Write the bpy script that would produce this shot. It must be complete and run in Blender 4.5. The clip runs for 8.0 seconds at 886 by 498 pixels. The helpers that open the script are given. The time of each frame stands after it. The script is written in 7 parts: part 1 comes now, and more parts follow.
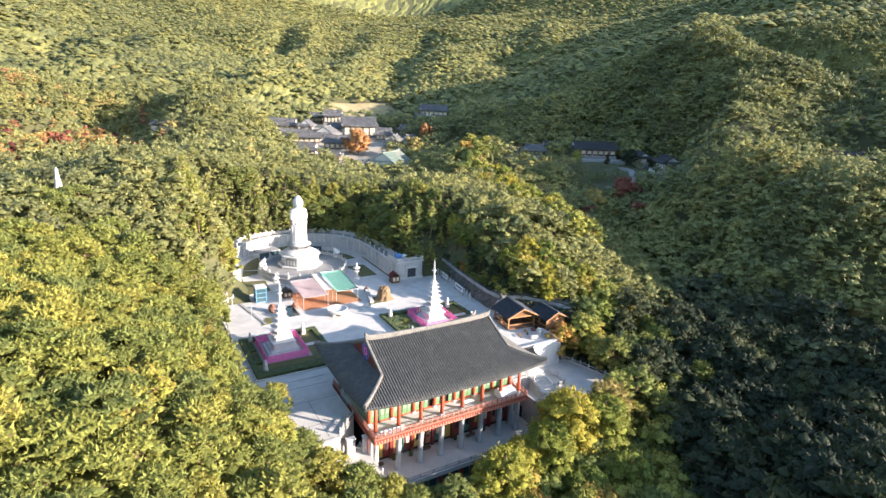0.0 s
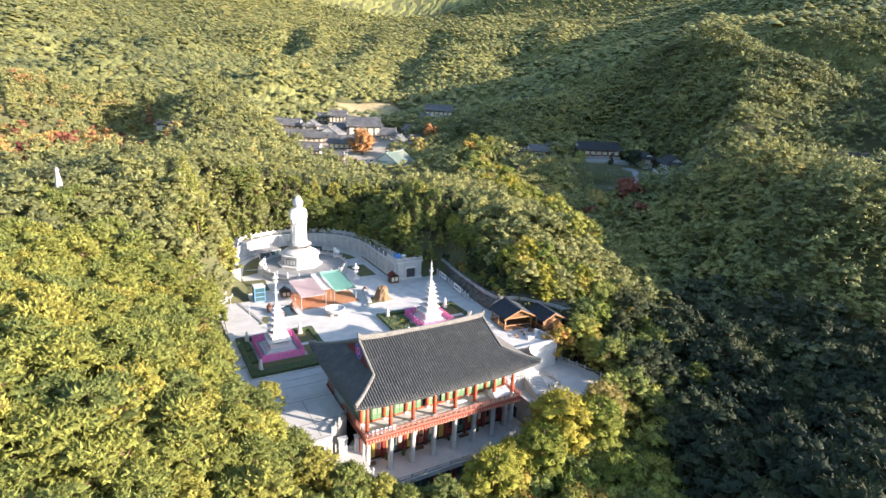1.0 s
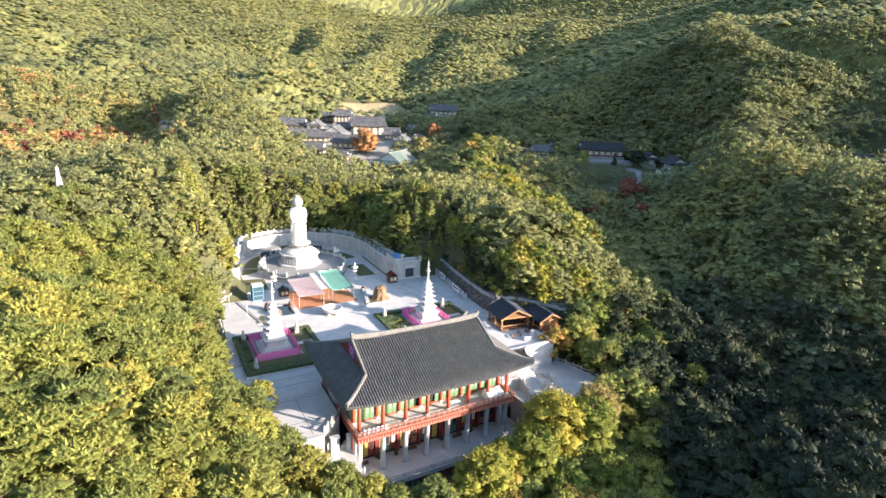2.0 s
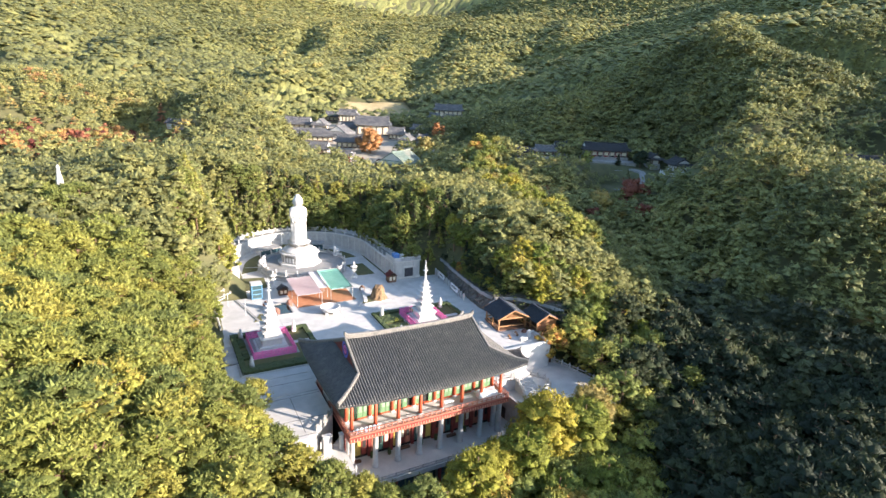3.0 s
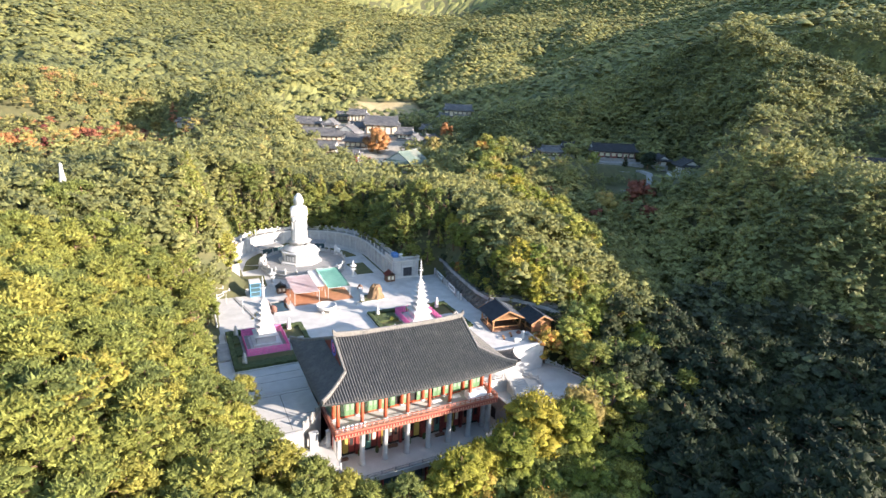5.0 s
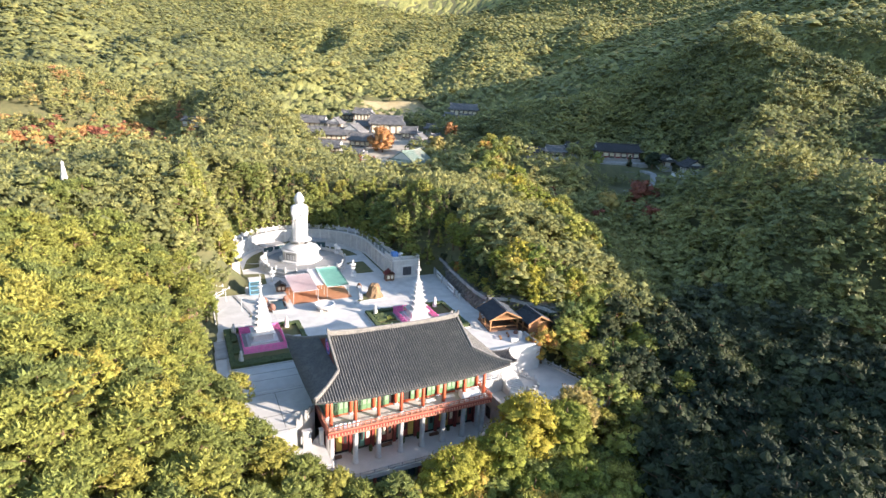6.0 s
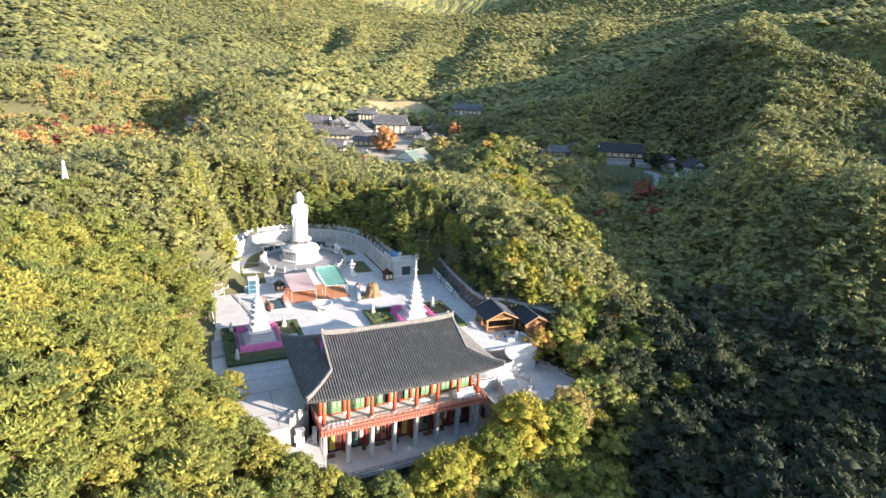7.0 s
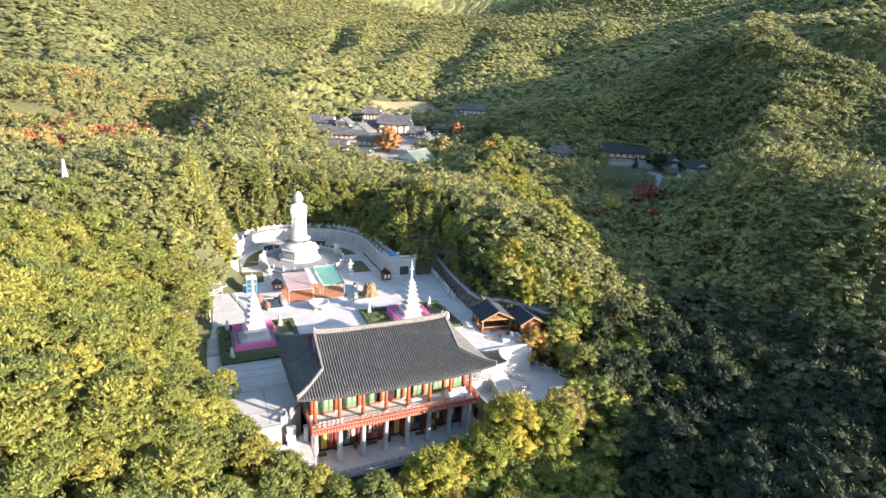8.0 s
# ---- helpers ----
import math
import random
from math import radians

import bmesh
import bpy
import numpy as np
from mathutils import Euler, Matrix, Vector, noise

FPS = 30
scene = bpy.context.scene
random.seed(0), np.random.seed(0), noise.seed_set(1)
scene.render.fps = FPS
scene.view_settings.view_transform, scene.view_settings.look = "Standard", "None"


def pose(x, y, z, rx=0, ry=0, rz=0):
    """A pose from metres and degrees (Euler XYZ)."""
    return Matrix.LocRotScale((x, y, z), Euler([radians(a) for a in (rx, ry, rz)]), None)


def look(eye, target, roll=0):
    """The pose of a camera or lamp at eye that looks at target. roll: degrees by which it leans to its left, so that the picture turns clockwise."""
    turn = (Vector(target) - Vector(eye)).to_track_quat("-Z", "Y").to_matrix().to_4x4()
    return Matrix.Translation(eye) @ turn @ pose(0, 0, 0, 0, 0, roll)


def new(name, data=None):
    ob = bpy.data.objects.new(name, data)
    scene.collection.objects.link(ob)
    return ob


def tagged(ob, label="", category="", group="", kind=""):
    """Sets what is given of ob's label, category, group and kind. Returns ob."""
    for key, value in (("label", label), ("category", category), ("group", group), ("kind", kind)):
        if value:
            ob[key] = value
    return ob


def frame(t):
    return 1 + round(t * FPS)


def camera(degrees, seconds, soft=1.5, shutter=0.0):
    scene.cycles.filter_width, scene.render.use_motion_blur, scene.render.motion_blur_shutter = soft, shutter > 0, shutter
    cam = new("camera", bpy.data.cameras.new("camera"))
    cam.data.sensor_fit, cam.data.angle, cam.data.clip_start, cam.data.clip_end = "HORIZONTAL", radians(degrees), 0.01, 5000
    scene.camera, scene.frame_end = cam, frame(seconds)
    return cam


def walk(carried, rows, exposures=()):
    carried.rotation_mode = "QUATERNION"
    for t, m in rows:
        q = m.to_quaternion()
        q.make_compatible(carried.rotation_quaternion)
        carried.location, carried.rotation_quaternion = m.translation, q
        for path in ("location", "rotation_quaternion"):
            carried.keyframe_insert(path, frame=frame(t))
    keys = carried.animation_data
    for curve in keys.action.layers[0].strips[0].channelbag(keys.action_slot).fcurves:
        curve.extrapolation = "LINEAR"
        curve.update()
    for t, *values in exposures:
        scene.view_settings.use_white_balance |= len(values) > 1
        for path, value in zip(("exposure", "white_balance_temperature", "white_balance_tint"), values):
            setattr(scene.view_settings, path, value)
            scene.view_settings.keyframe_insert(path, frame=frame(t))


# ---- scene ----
cam = camera(78.2, 8.0)
PATH = [
    (0, (-41.816, -66.01, 52.169), (-40.826, -64.366, 51.606), 2.7),
    (0.5, (-40.763, -66.684, 52.311), (-39.786, -65.033, 51.748), 2.7),
    (1, (-39.829, -67.316, 52.405), (-38.863, -65.659, 51.841), 2.7),
    (1.5, (-38.892, -67.873, 52.476), (-37.936, -66.21, 51.911), 2.7),
    (3, (-36.088, -69.51, 52.786), (-35.165, -67.829, 52.217), 2.9),
    (3.5, (-35.209, -70.076, 52.862), (-34.297, -68.39, 52.292), 2.9),
    (4, (-34.364, -70.623, 52.918), (-33.464, -68.931, 52.348), 3.0),
    (4.5, (-33.478, -71.149, 53.003), (-32.588, -69.451, 52.433), 3.0),
    (6, (-30.733, -72.738, 53.384), (-29.877, -71.024, 52.808), 3.2),
    (6.5, (-29.763, -73.233, 53.467), (-28.919, -71.514, 52.89), 3.2),
    (7, (-28.83, -73.764, 53.57), (-27.996, -72.04, 52.992), 3.2),
    (7.5, (-27.82, -74.348, 53.674), (-26.996, -72.62, 53.096), 3.2),
    (8, (-26.696, -74.966, 53.768), (-25.884, -73.232, 53.189), 3.3),
]
walk(cam, [(t, look(eye, target, roll)) for t, eye, target, roll in PATH])

# ---------------------------------------------------------------- light
SUN_EL, SUN_TO = 16.2, Vector((0.682, -0.731, 0.0)).normalized()
world = bpy.data.worlds.new("sky_world")
scene.world = world
world.use_nodes = True
wn = world.node_tree
sky = wn.nodes.new("ShaderNodeTexSky")
sky.sky_type = "NISHITA"
sky.sun_disc = False
sky.ozone_density, sky.dust_density, sky.air_density = 2.0, 0.8, 1.0
sky.sun_elevation = radians(SUN_EL)
sky.sun_rotation = math.atan2(SUN_TO.x, SUN_TO.y)
wn.nodes["Background"].inputs["Strength"].default_value = 0.135
wn.links.new(sky.outputs["Color"], wn.nodes["Background"].inputs["Color"])
sun = new("sun", bpy.data.lights.new("sun", "SUN"))
sun.data.energy, sun.data.angle, sun.data.color = 5.0, radians(0.55), (1.0, 0.86, 0.765)
to_sun = SUN_TO * math.cos(radians(SUN_EL)) + Vector((0, 0, math.sin(radians(SUN_EL))))
sun.matrix_world = look(tuple(to_sun * 300), (0, 0, 0))
scene.view_settings.exposure = 1.8


# ---------------------------------------------------------------- materials
def nodes_of(name, rough=0.8, metal=0.0):
    mat = bpy.data.materials.new(name)
    mat.use_nodes = True
    nt = mat.node_tree
    bsdf = nt.nodes["Principled BSDF"]
    bsdf.inputs["Roughness"].default_value = rough
    bsdf.inputs["Metallic"].default_value = metal
    return mat, nt, bsdf


def surface(name, c1, c2, scale=2.0, rough=0.8, bump=0.15, fine=25.0, metal=0.0, per_object=0.0, dirt=None, dirt_scale=0.25):
    """Two colours mixed by noise at a coarse and a fine scale, with relief; dirt adds stains of a third colour."""
    mat, nt, bsdf = nodes_of(name, rough, metal)
    tc = nt.nodes.new("ShaderNodeNewGeometry")
    big = nt.nodes.new("ShaderNodeTexNoise")
    big.inputs["Scale"].default_value, big.inputs["Detail"].default_value = scale, 6
    small = nt.nodes.new("ShaderNodeTexNoise")
    small.inputs["Scale"].default_value, small.inputs["Detail"].default_value = fine, 3
    nt.links.new(tc.outputs["Position"], big.inputs["Vector"])
    nt.links.new(tc.outputs["Position"], small.inputs["Vector"])
    add = nt.nodes.new("ShaderNodeMath")
    add.operation = "MULTIPLY_ADD"
    nt.links.new(small.outputs["Fac"], add.inputs[0])
    add.inputs[1].default_value = 0.5
    nt.links.new(big.outputs["Fac"], add.inputs[2])
    ramp = nt.nodes.new("ShaderNodeMapRange")
    ramp.inputs["From Min"].default_value, ramp.inputs["From Max"].default_value = 0.5, 1.0
    nt.links.new(add.outputs[0], ramp.inputs["Value"])
    mix = nt.nodes.new("ShaderNodeMix")
    mix.data_type = "RGBA"
    nt.links.new(ramp.outputs[0], mix.inputs["Factor"])
    mix.inputs["A"].default_value, mix.inputs["B"].default_value = (*c1, 1), (*c2, 1)
    out = mix.outputs["Result"]
    if dirt:
        stain = nt.nodes.new("ShaderNodeTexNoise")
        stain.inputs["Scale"].default_value, stain.inputs["Detail"].default_value = dirt_scale, 8
        stain.inputs["Roughness"].default_value = 0.65
        nt.links.new(tc.outputs["Position"], stain.inputs["Vector"])
        cut = nt.nodes.new("ShaderNodeMapRange")
        cut.inputs["From Min"].default_value, cut.inputs["From Max"].default_value = 0.5, 0.72
        nt.links.new(stain.outputs["Fac"], cut.inputs["Value"])
        mix2 = nt.nodes.new("ShaderNodeMix")
        mix2.data_type = "RGBA"
        nt.links.new(cut.outputs[0], mix2.inputs["Factor"])
        nt.links.new(out, mix2.inputs["A"])
        mix2.inputs["B"].default_value = (*dirt, 1)
        out = mix2.outputs["Result"]
    if per_object:
        info = nt.nodes.new("ShaderNodeObjectInfo")
        vary = nt.nodes.new("ShaderNodeMapRange")
        vary.inputs["To Min"].default_value, vary.inputs["To Max"].default_value = 1 - per_object, 1 + per_object
        nt.links.new(info.outputs["Random"], vary.inputs["Value"])
        hsv = nt.nodes.new("ShaderNodeHueSaturation")
        nt.links.new(vary.outputs[0], hsv.inputs["Value"])
        nt.links.new(out, hsv.inputs["Color"])
        out = hsv.outputs["Color"]
    nt.links.new(out, bsdf.inputs["Base Color"])
    if bump:
        bm_node = nt.nodes.new("ShaderNodeBump")
        bm_node.inputs["Strength"].default_value, bm_node.inputs["Distance"].default_value = bump, 0.03
        nt.links.new(add.outputs[0], bm_node.inputs["Height"])
        nt.links.new(bm_node.outputs["Normal"], bsdf.inputs["Normal"])
    return mat


def foliage(name, stops, by="object", size=0.12, glow=0.14, fine=4.5, vary=0.38, relief_depth=0.6):
    """Leaves: a ramp of colours taken tree by tree (by the object, or by the mesh's own tint), varied clump by clump, with light coming through."""
    mat, nt, bsdf = nodes_of(name, 0.62)
    if by == "object":
        src = nt.nodes.new("ShaderNodeObjectInfo").outputs["Random"]
    else:
        attr = nt.nodes.new("ShaderNodeAttribute")
        attr.attribute_name = "tint"
        src = attr.outputs["Fac"]
    geo = nt.nodes.new("ShaderNodeNewGeometry")
    noise_tex = nt.nodes.new("ShaderNodeTexNoise")
    noise_tex.inputs["Scale"].default_value, noise_tex.inputs["Detail"].default_value = size * 4, 4
    nt.links.new(geo.outputs["Position"], noise_tex.inputs["Vector"])
    shift = nt.nodes.new("ShaderNodeMath")
    shift.operation = "MULTIPLY_ADD"
    nt.links.new(noise_tex.outputs["Fac"], shift.inputs[0])
    shift.inputs[1].default_value = 0.5
    nt.links.new(src, shift.inputs[2])
    back = nt.nodes.new("ShaderNodeMath")
    back.operation = "SUBTRACT"
    nt.links.new(shift.outputs[0], back.inputs[0])
    back.inputs[1].default_value = 0.25
    ramp = nt.nodes.new("ShaderNodeValToRGB")
    els = ramp.color_ramp.elements
    for k, (pos, col) in enumerate(stops):
        el = els[k] if k < 2 else els.new(pos)
        el.position, el.color = pos, (*col, 1)
    nt.links.new(back.outputs[0], ramp.inputs["Fac"])
    grain = nt.nodes.new("ShaderNodeTexNoise")
    grain.inputs["Scale"].default_value, grain.inputs["Detail"].default_value, grain.inputs["Roughness"].default_value = fine, 4, 0.7
    nt.links.new(geo.outputs["Position"], grain.inputs["Vector"])
    both = nt.nodes.new("ShaderNodeMath")
    both.operation = "MULTIPLY_ADD"
    nt.links.new(geo.outputs["Random Per Island"], both.inputs[0])
    both.inputs[1].default_value = 0.35
    nt.links.new(grain.outputs["Fac"], both.inputs[2])
    leaf = nt.nodes.new("ShaderNodeMapRange")
    leaf.inputs["From Min"].default_value, leaf.inputs["From Max"].default_value = 0.35, 1.0
    leaf.inputs["To Min"].default_value, leaf.inputs["To Max"].default_value = 1 - vary, 1 + vary
    nt.links.new(both.outputs[0], leaf.inputs["Value"])
    relief = nt.nodes.new("ShaderNodeBump")
    relief.inputs["Strength"].default_value, relief.inputs["Distance"].default_value = relief_depth, 0.25
    nt.links.new(grain.outputs["Fac"], relief.inputs["Height"])
    nt.links.new(relief.outputs["Normal"], bsdf.inputs["Normal"])
    hsv = nt.nodes.new("ShaderNodeHueSaturation")
    nt.links.new(leaf.outputs[0], hsv.inputs["Value"])
    nt.links.new(ramp.outputs["Color"], hsv.inputs["Color"])
    nt.links.new(hsv.outputs["Color"], bsdf.inputs["Base Color"])
    bsdf.inputs["Specular IOR Level"].default_value = 0.25
    through_leaf = nt.nodes.new("ShaderNodeBsdfTranslucent")
    nt.links.new(hsv.outputs["Color"], through_leaf.inputs["Color"])
    mixs = nt.nodes.new("ShaderNodeMixShader")
    mixs.inputs["Fac"].default_value = glow
    nt.links.new(bsdf.outputs[0], mixs.inputs[1])
    nt.links.new(through_leaf.outputs[0], mixs.inputs[2])
    nt.links.new(mixs.outputs[0], nt.nodes["Material Output"].inputs["Surface"])
    return mat


PINE = [(0.0, (0.125, 0.148, 0.042)), (0.4, (0.172, 0.19, 0.045)), (0.75, (0.215, 0.22, 0.048)), (1.0, (0.275, 0.25, 0.052))]
BROAD = [(0.0, (0.115, 0.145, 0.042)), (0.45, (0.185, 0.205, 0.046)), (0.8, (0.27, 0.26, 0.05)), (0.95, (0.36, 0.25, 0.05)), (1.0, (0.38, 0.16, 0.045))]
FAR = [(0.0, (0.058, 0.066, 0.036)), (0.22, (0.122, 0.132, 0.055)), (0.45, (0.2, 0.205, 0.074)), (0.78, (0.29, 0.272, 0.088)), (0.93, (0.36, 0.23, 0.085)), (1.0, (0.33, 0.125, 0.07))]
M_ORANGE = foliage("orange_autumn_leaves", [(0.0, (0.27, 0.12, 0.045)), (0.5, (0.35, 0.17, 0.06)), (1.0, (0.40, 0.23, 0.075))])
M_MAROON = foliage("maroon_autumn_leaves", [(0.0, (0.10, 0.03, 0.025)), (0.5, (0.16, 0.045, 0.032)), (1.0, (0.22, 0.075, 0.04))])
M_TAN = foliage("dry_tan_leaves", [(0.0, (0.20, 0.17, 0.055)), (0.5, (0.28, 0.215, 0.06)), (1.0, (0.36, 0.25, 0.07))])
M_YELLOW = foliage("yellow_green_leaves", [(0.0, (0.125, 0.155, 0.026)), (0.5, (0.195, 0.205, 0.03)), (1.0, (0.31, 0.26, 0.034))], fine=4.0, vary=0.65)
# deep greens; on the glen trees this colour also carries the shade
M_DEEP = foliage("deep_green_and_shade_leaves", [(0.0, (0.02, 0.03, 0.015)), (0.5, (0.034, 0.046, 0.019)), (1.0, (0.058, 0.065, 0.023))])
M_PINE = foliage("pine_needles", PINE, fine=4.5, vary=0.75)
M_BROAD = foliage("broad_leaves", BROAD, fine=4.0, vary=0.7)
M_WOODS = foliage("wood_leaves", FAR, by="tint", fine=2.2, vary=0.45, glow=0.2)
M_BARK = surface("bark", (0.12, 0.075, 0.045), (0.2, 0.12, 0.075), 3, 0.9, 0.4)
M_EARTH = surface("forest_floor", (0.065, 0.07, 0.03), (0.12, 0.11, 0.045), 0.35, 0.95, 0.6, 6, dirt=(0.085, 0.10, 0.035), dirt_scale=0.08)
M_PAVE = surface("pale_paving", (0.43, 0.415, 0.39), (0.54, 0.52, 0.49), 0.5, 0.85, 0.1, 9, dirt=(0.37, 0.36, 0.335), dirt_scale=0.12)
M_STONE = surface("white_granite", (0.38, 0.375, 0.36), (0.48, 0.475, 0.46), 1.2, 0.75, 0.12, 14, dirt=(0.29, 0.285, 0.275), dirt_scale=0.4)
M_CONCRETE = surface("weathered_concrete", (0.25, 0.245, 0.235), (0.34, 0.335, 0.32), 0.8, 0.85, 0.15, 12, dirt=(0.19, 0.185, 0.175), dirt_scale=0.3)
M_STATUE = surface("carved_white_granite", (0.48, 0.47, 0.455), (0.58, 0.57, 0.55), 1.0, 0.7, 0.1, 10)
M_TILE = surface("grey_roof_tile", (0.024, 0.025, 0.028), (0.045, 0.045, 0.047), 1.5, 0.7, 0.2, 8, dirt=(0.055, 0.053, 0.05), dirt_scale=0.5)
# paler twin of M_TILE: sunlit ribs against shaded troughs put into colour
M_RIB = surface("weathered_sunlit_rib_tile", (0.065, 0.063, 0.06), (0.115, 0.11, 0.102), 2.2, 0.7, 0.25, 9, dirt=(0.15, 0.14, 0.122), dirt_scale=0.6)
M_RIDGE = surface("mortared_ridge_tile", (0.13, 0.122, 0.11), (0.22, 0.205, 0.18), 2.5, 0.8, 0.25, 12, dirt=(0.09, 0.088, 0.085), dirt_scale=0.8)
M_RED = surface("vermilion_timber", (0.38, 0.07, 0.03), (0.50, 0.10, 0.04), 2, 0.6, 0.1, 15)
M_BRICKRED = surface("brick_red_rail_paint", (0.33, 0.12, 0.075), (0.40, 0.16, 0.105), 2, 0.6, 0.1, 15)
M_BEAMEND = surface("terracotta_beam_end", (0.46, 0.23, 0.15), (0.55, 0.3, 0.2), 3, 0.6, 0.05)
M_DKRED = surface("dark_red_timber", (0.16, 0.025, 0.02), (0.24, 0.04, 0.03), 2, 0.6, 0.1, 15)
M_GREEN = surface("green_door_paint", (0.10, 0.19, 0.09), (0.14, 0.24, 0.115), 2, 0.6, 0.1, 15)
M_LAWN = surface("mown_lawn", (0.075, 0.082, 0.03), (0.13, 0.115, 0.042), 0.6, 0.95, 0.5, 30)
M_HEDGE = surface("clipped_hedge", (0.03, 0.05, 0.018), (0.07, 0.09, 0.025), 3, 0.9, 0.8, 30)
M_PINK = surface("pink_fence_paint", (0.76, 0.16, 0.40), (0.84, 0.23, 0.49), 2, 0.6, 0.05, 10)


# ---------------------------------------------------------------- builders
def part(name, bm, mat, parent, label="", smooth=False):
    """Links a bmesh as one mesh object under a thing or a part."""
    me = bpy.data.meshes.new(name)
    bmesh.ops.recalc_face_normals(bm, faces=bm.faces)
    bm.to_mesh(me)
    bm.free()
    me.materials.append(mat)
    if smooth:
        me.polygons.foreach_set("use_smooth", [True] * len(me.polygons))
    ob = new(name, me)
    ob.parent = parent
    if label:
        ob["label"] = label
    return ob


def again(ob, loc, rz=0.0, scale=1.0):
    """Another object on the same mesh, under the same parent."""
    o = ob.copy()
    scene.collection.objects.link(o)
    o.matrix_basis = Matrix.LocRotScale(Vector(loc), Euler((0, 0, rz)), Vector((scale, scale, scale)))
    return o


def thing(name, at, label, category, group="", kind="", rz=0.0):
    e = new(name)
    e.matrix_basis = Matrix.LocRotScale(Vector(at), Euler((0, 0, radians(rz))), None)
    return tagged(e, label, category, group, kind)


def box(bm, x0, x1, y0, y1, z0, z1, bevel=0.0):
    vs = [bm.verts.new((x, y, z)) for z in (z0, z1) for x, y in ((x0, y0), (x1, y0), (x1, y1), (x0, y1))]
    fs = [bm.faces.new([vs[i] for i in f]) for f in ((3, 2, 1, 0), (4, 5, 6, 7), (0, 1, 5, 4), (1, 2, 6, 5), (2, 3, 7, 6), (3, 0, 4, 7))]
    if bevel:
        es = list({e for f in fs for e in f.edges})
        bmesh.ops.bevel(bm, geom=es, offset=bevel, segments=1, affect="EDGES")
    return bm


def lathe(bm, profile, n=16, at=(0, 0, 0), squash=1.0, turn=0.0):
    """A turned body: profile rows are (radius, z)."""
    rings = []
    for r, z in profile:
        rings.append([bm.verts.new((at[0] + r * math.cos(turn + 2 * math.pi * k / n), at[1] + squash * r * math.sin(turn + 2 * math.pi * k / n), at[2] + z)) for k in range(n)])
    for a, b in zip(rings, rings[1:]):
        for k in range(n):
            bm.faces.new((a[k], a[(k + 1) % n], b[(k + 1) % n], b[k]))
    bm.faces.new(list(reversed(rings[0])))
    bm.faces.new(rings[-1])
    return bm


def prism(bm, outline, z0, z1):
    """An upright prism on a plan outline (counter-clockwise)."""
    lo = [bm.verts.new((x, y, z0)) for x, y in outline]
    hi = [bm.verts.new((x, y, z1)) for x, y in outline]
    n = len(outline)
    bm.faces.new(list(reversed(lo)))
    bm.faces.new(hi)
    for k in range(n):
        bm.faces.new((lo[k], lo[(k + 1) % n], hi[(k + 1) % n], hi[k]))
    return bm


def bar(bm, p, q, w, h=None):
    """A square bar from p to q."""
    p, q, h = Vector(p), Vector(q), h or w
    d = (q - p).normalized()
    side = d.cross(Vector((0, 0, 1)))
    side = side.normalized() if side.length > 1e-4 else Vector((1, 0, 0))
    up = side.cross(d).normalized()
    ring = [[bm.verts.new(o + side * (sx * w / 2) + up * (sz * h / 2)) for sx, sz in ((-1, -1), (1, -1), (1, 1), (-1, 1))] for o in (p, q)]
    bm.faces.new(list(reversed(ring[0])))
    bm.faces.new(ring[1])
    for k in range(4):
        bm.faces.new((ring[0][k], ring[0][(k + 1) % 4], ring[1][(k + 1) % 4], ring[1][k]))
    return bm


# ---------------------------------------------------------------- the lie of the land
LANDFORMS = []


def landform(x, y, height, spread):
    LANDFORMS.append((x, y, height, spread))


# three unseen landforms: one raised to shade the glen, two cut for sun
landform(130, -98, 7.0, 34)
landform(84, -88, -9.0, 24)
landform(110, -116, -9.0, 18)
landform(360, 90, 74.4, 130)
landform(440, 1100, -95.2, 200)
landform(-160, 220, 22.9, 130)
landform(240, 700, -36.3, 200)
landform(-160, 550, -9.9, 85)
landform(620, -170, -27.6, 130)
landform(170, -135, 18.6, 55)
landform(56, -12, -16.4, 36)
landform(605, 210, 47.5, 85)
landform(146, 6, 5.6, 24)
landform(110, 60, -11.2, 24)
landform(-88, 204, -9.3, 36)
landform(390, -25, -11.8, 55)
landform(350, -130, 10.6, 85)
landform(620, 610, -25.3, 130)
landform(-160, 890, 35.6, 85)
landform(92, 456, 18.5, 36)
landform(164, 114, -7.1, 24)
landform(620, 1130, -38.8, 130)
landform(-30, 1000, -19.9, 130)
landform(380, 456, -21.8, 36)
landform(170, 360, -10.6, 55)
landform(200, 78, 6.5, 24)
landform(115, 745, -21.0, 55)
landform(-52, 294, -6.9, 24)
landform(2, -30, -14.3, 24)
landform(-105, -25, 13.1, 55)
landform(500, -245, 13.4, 55)
landform(-50, 635, -33.4, 55)
landform(620, 870, -27.6, 130)
landform(38, 744, 16.9, 24)
landform(200, 852, 14.9, 36)
landform(2, 348, 15.5, 24)
landform(335, 250, 15.1, 55)
landform(56, 42, 8.2, 16)
landform(2, 240, 14.9, 24)
landform(236, -12, 6.3, 36)
landform(74, 402, 12.5, 16)
landform(-34, 96, 11.9, 24)
landform(272, 168, 7.6, 24)
landform(308, 528, 13.6, 36)
landform(390, 965, 4.0, 55)
landform(-70, 474, -14.1, 16)
landform(92, 24, -5.4, 16)
landform(182, 240, 6.2, 24)
landform(92, -120, 11.7, 36)
landform(254, -138, 8.0, 24)
landform(326, 384, -12.4, 24)
landform(-16, 24, -8.0, 24)
landform(218, 168, -11.1, 16)
landform(236, 132, 6.0, 24)
landform(146, 42, 8.9, 16)
landform(500, 745, 11.2, 55)
landform(2, 276, 14.6, 24)
landform(-88, 312, 11.4, 24)
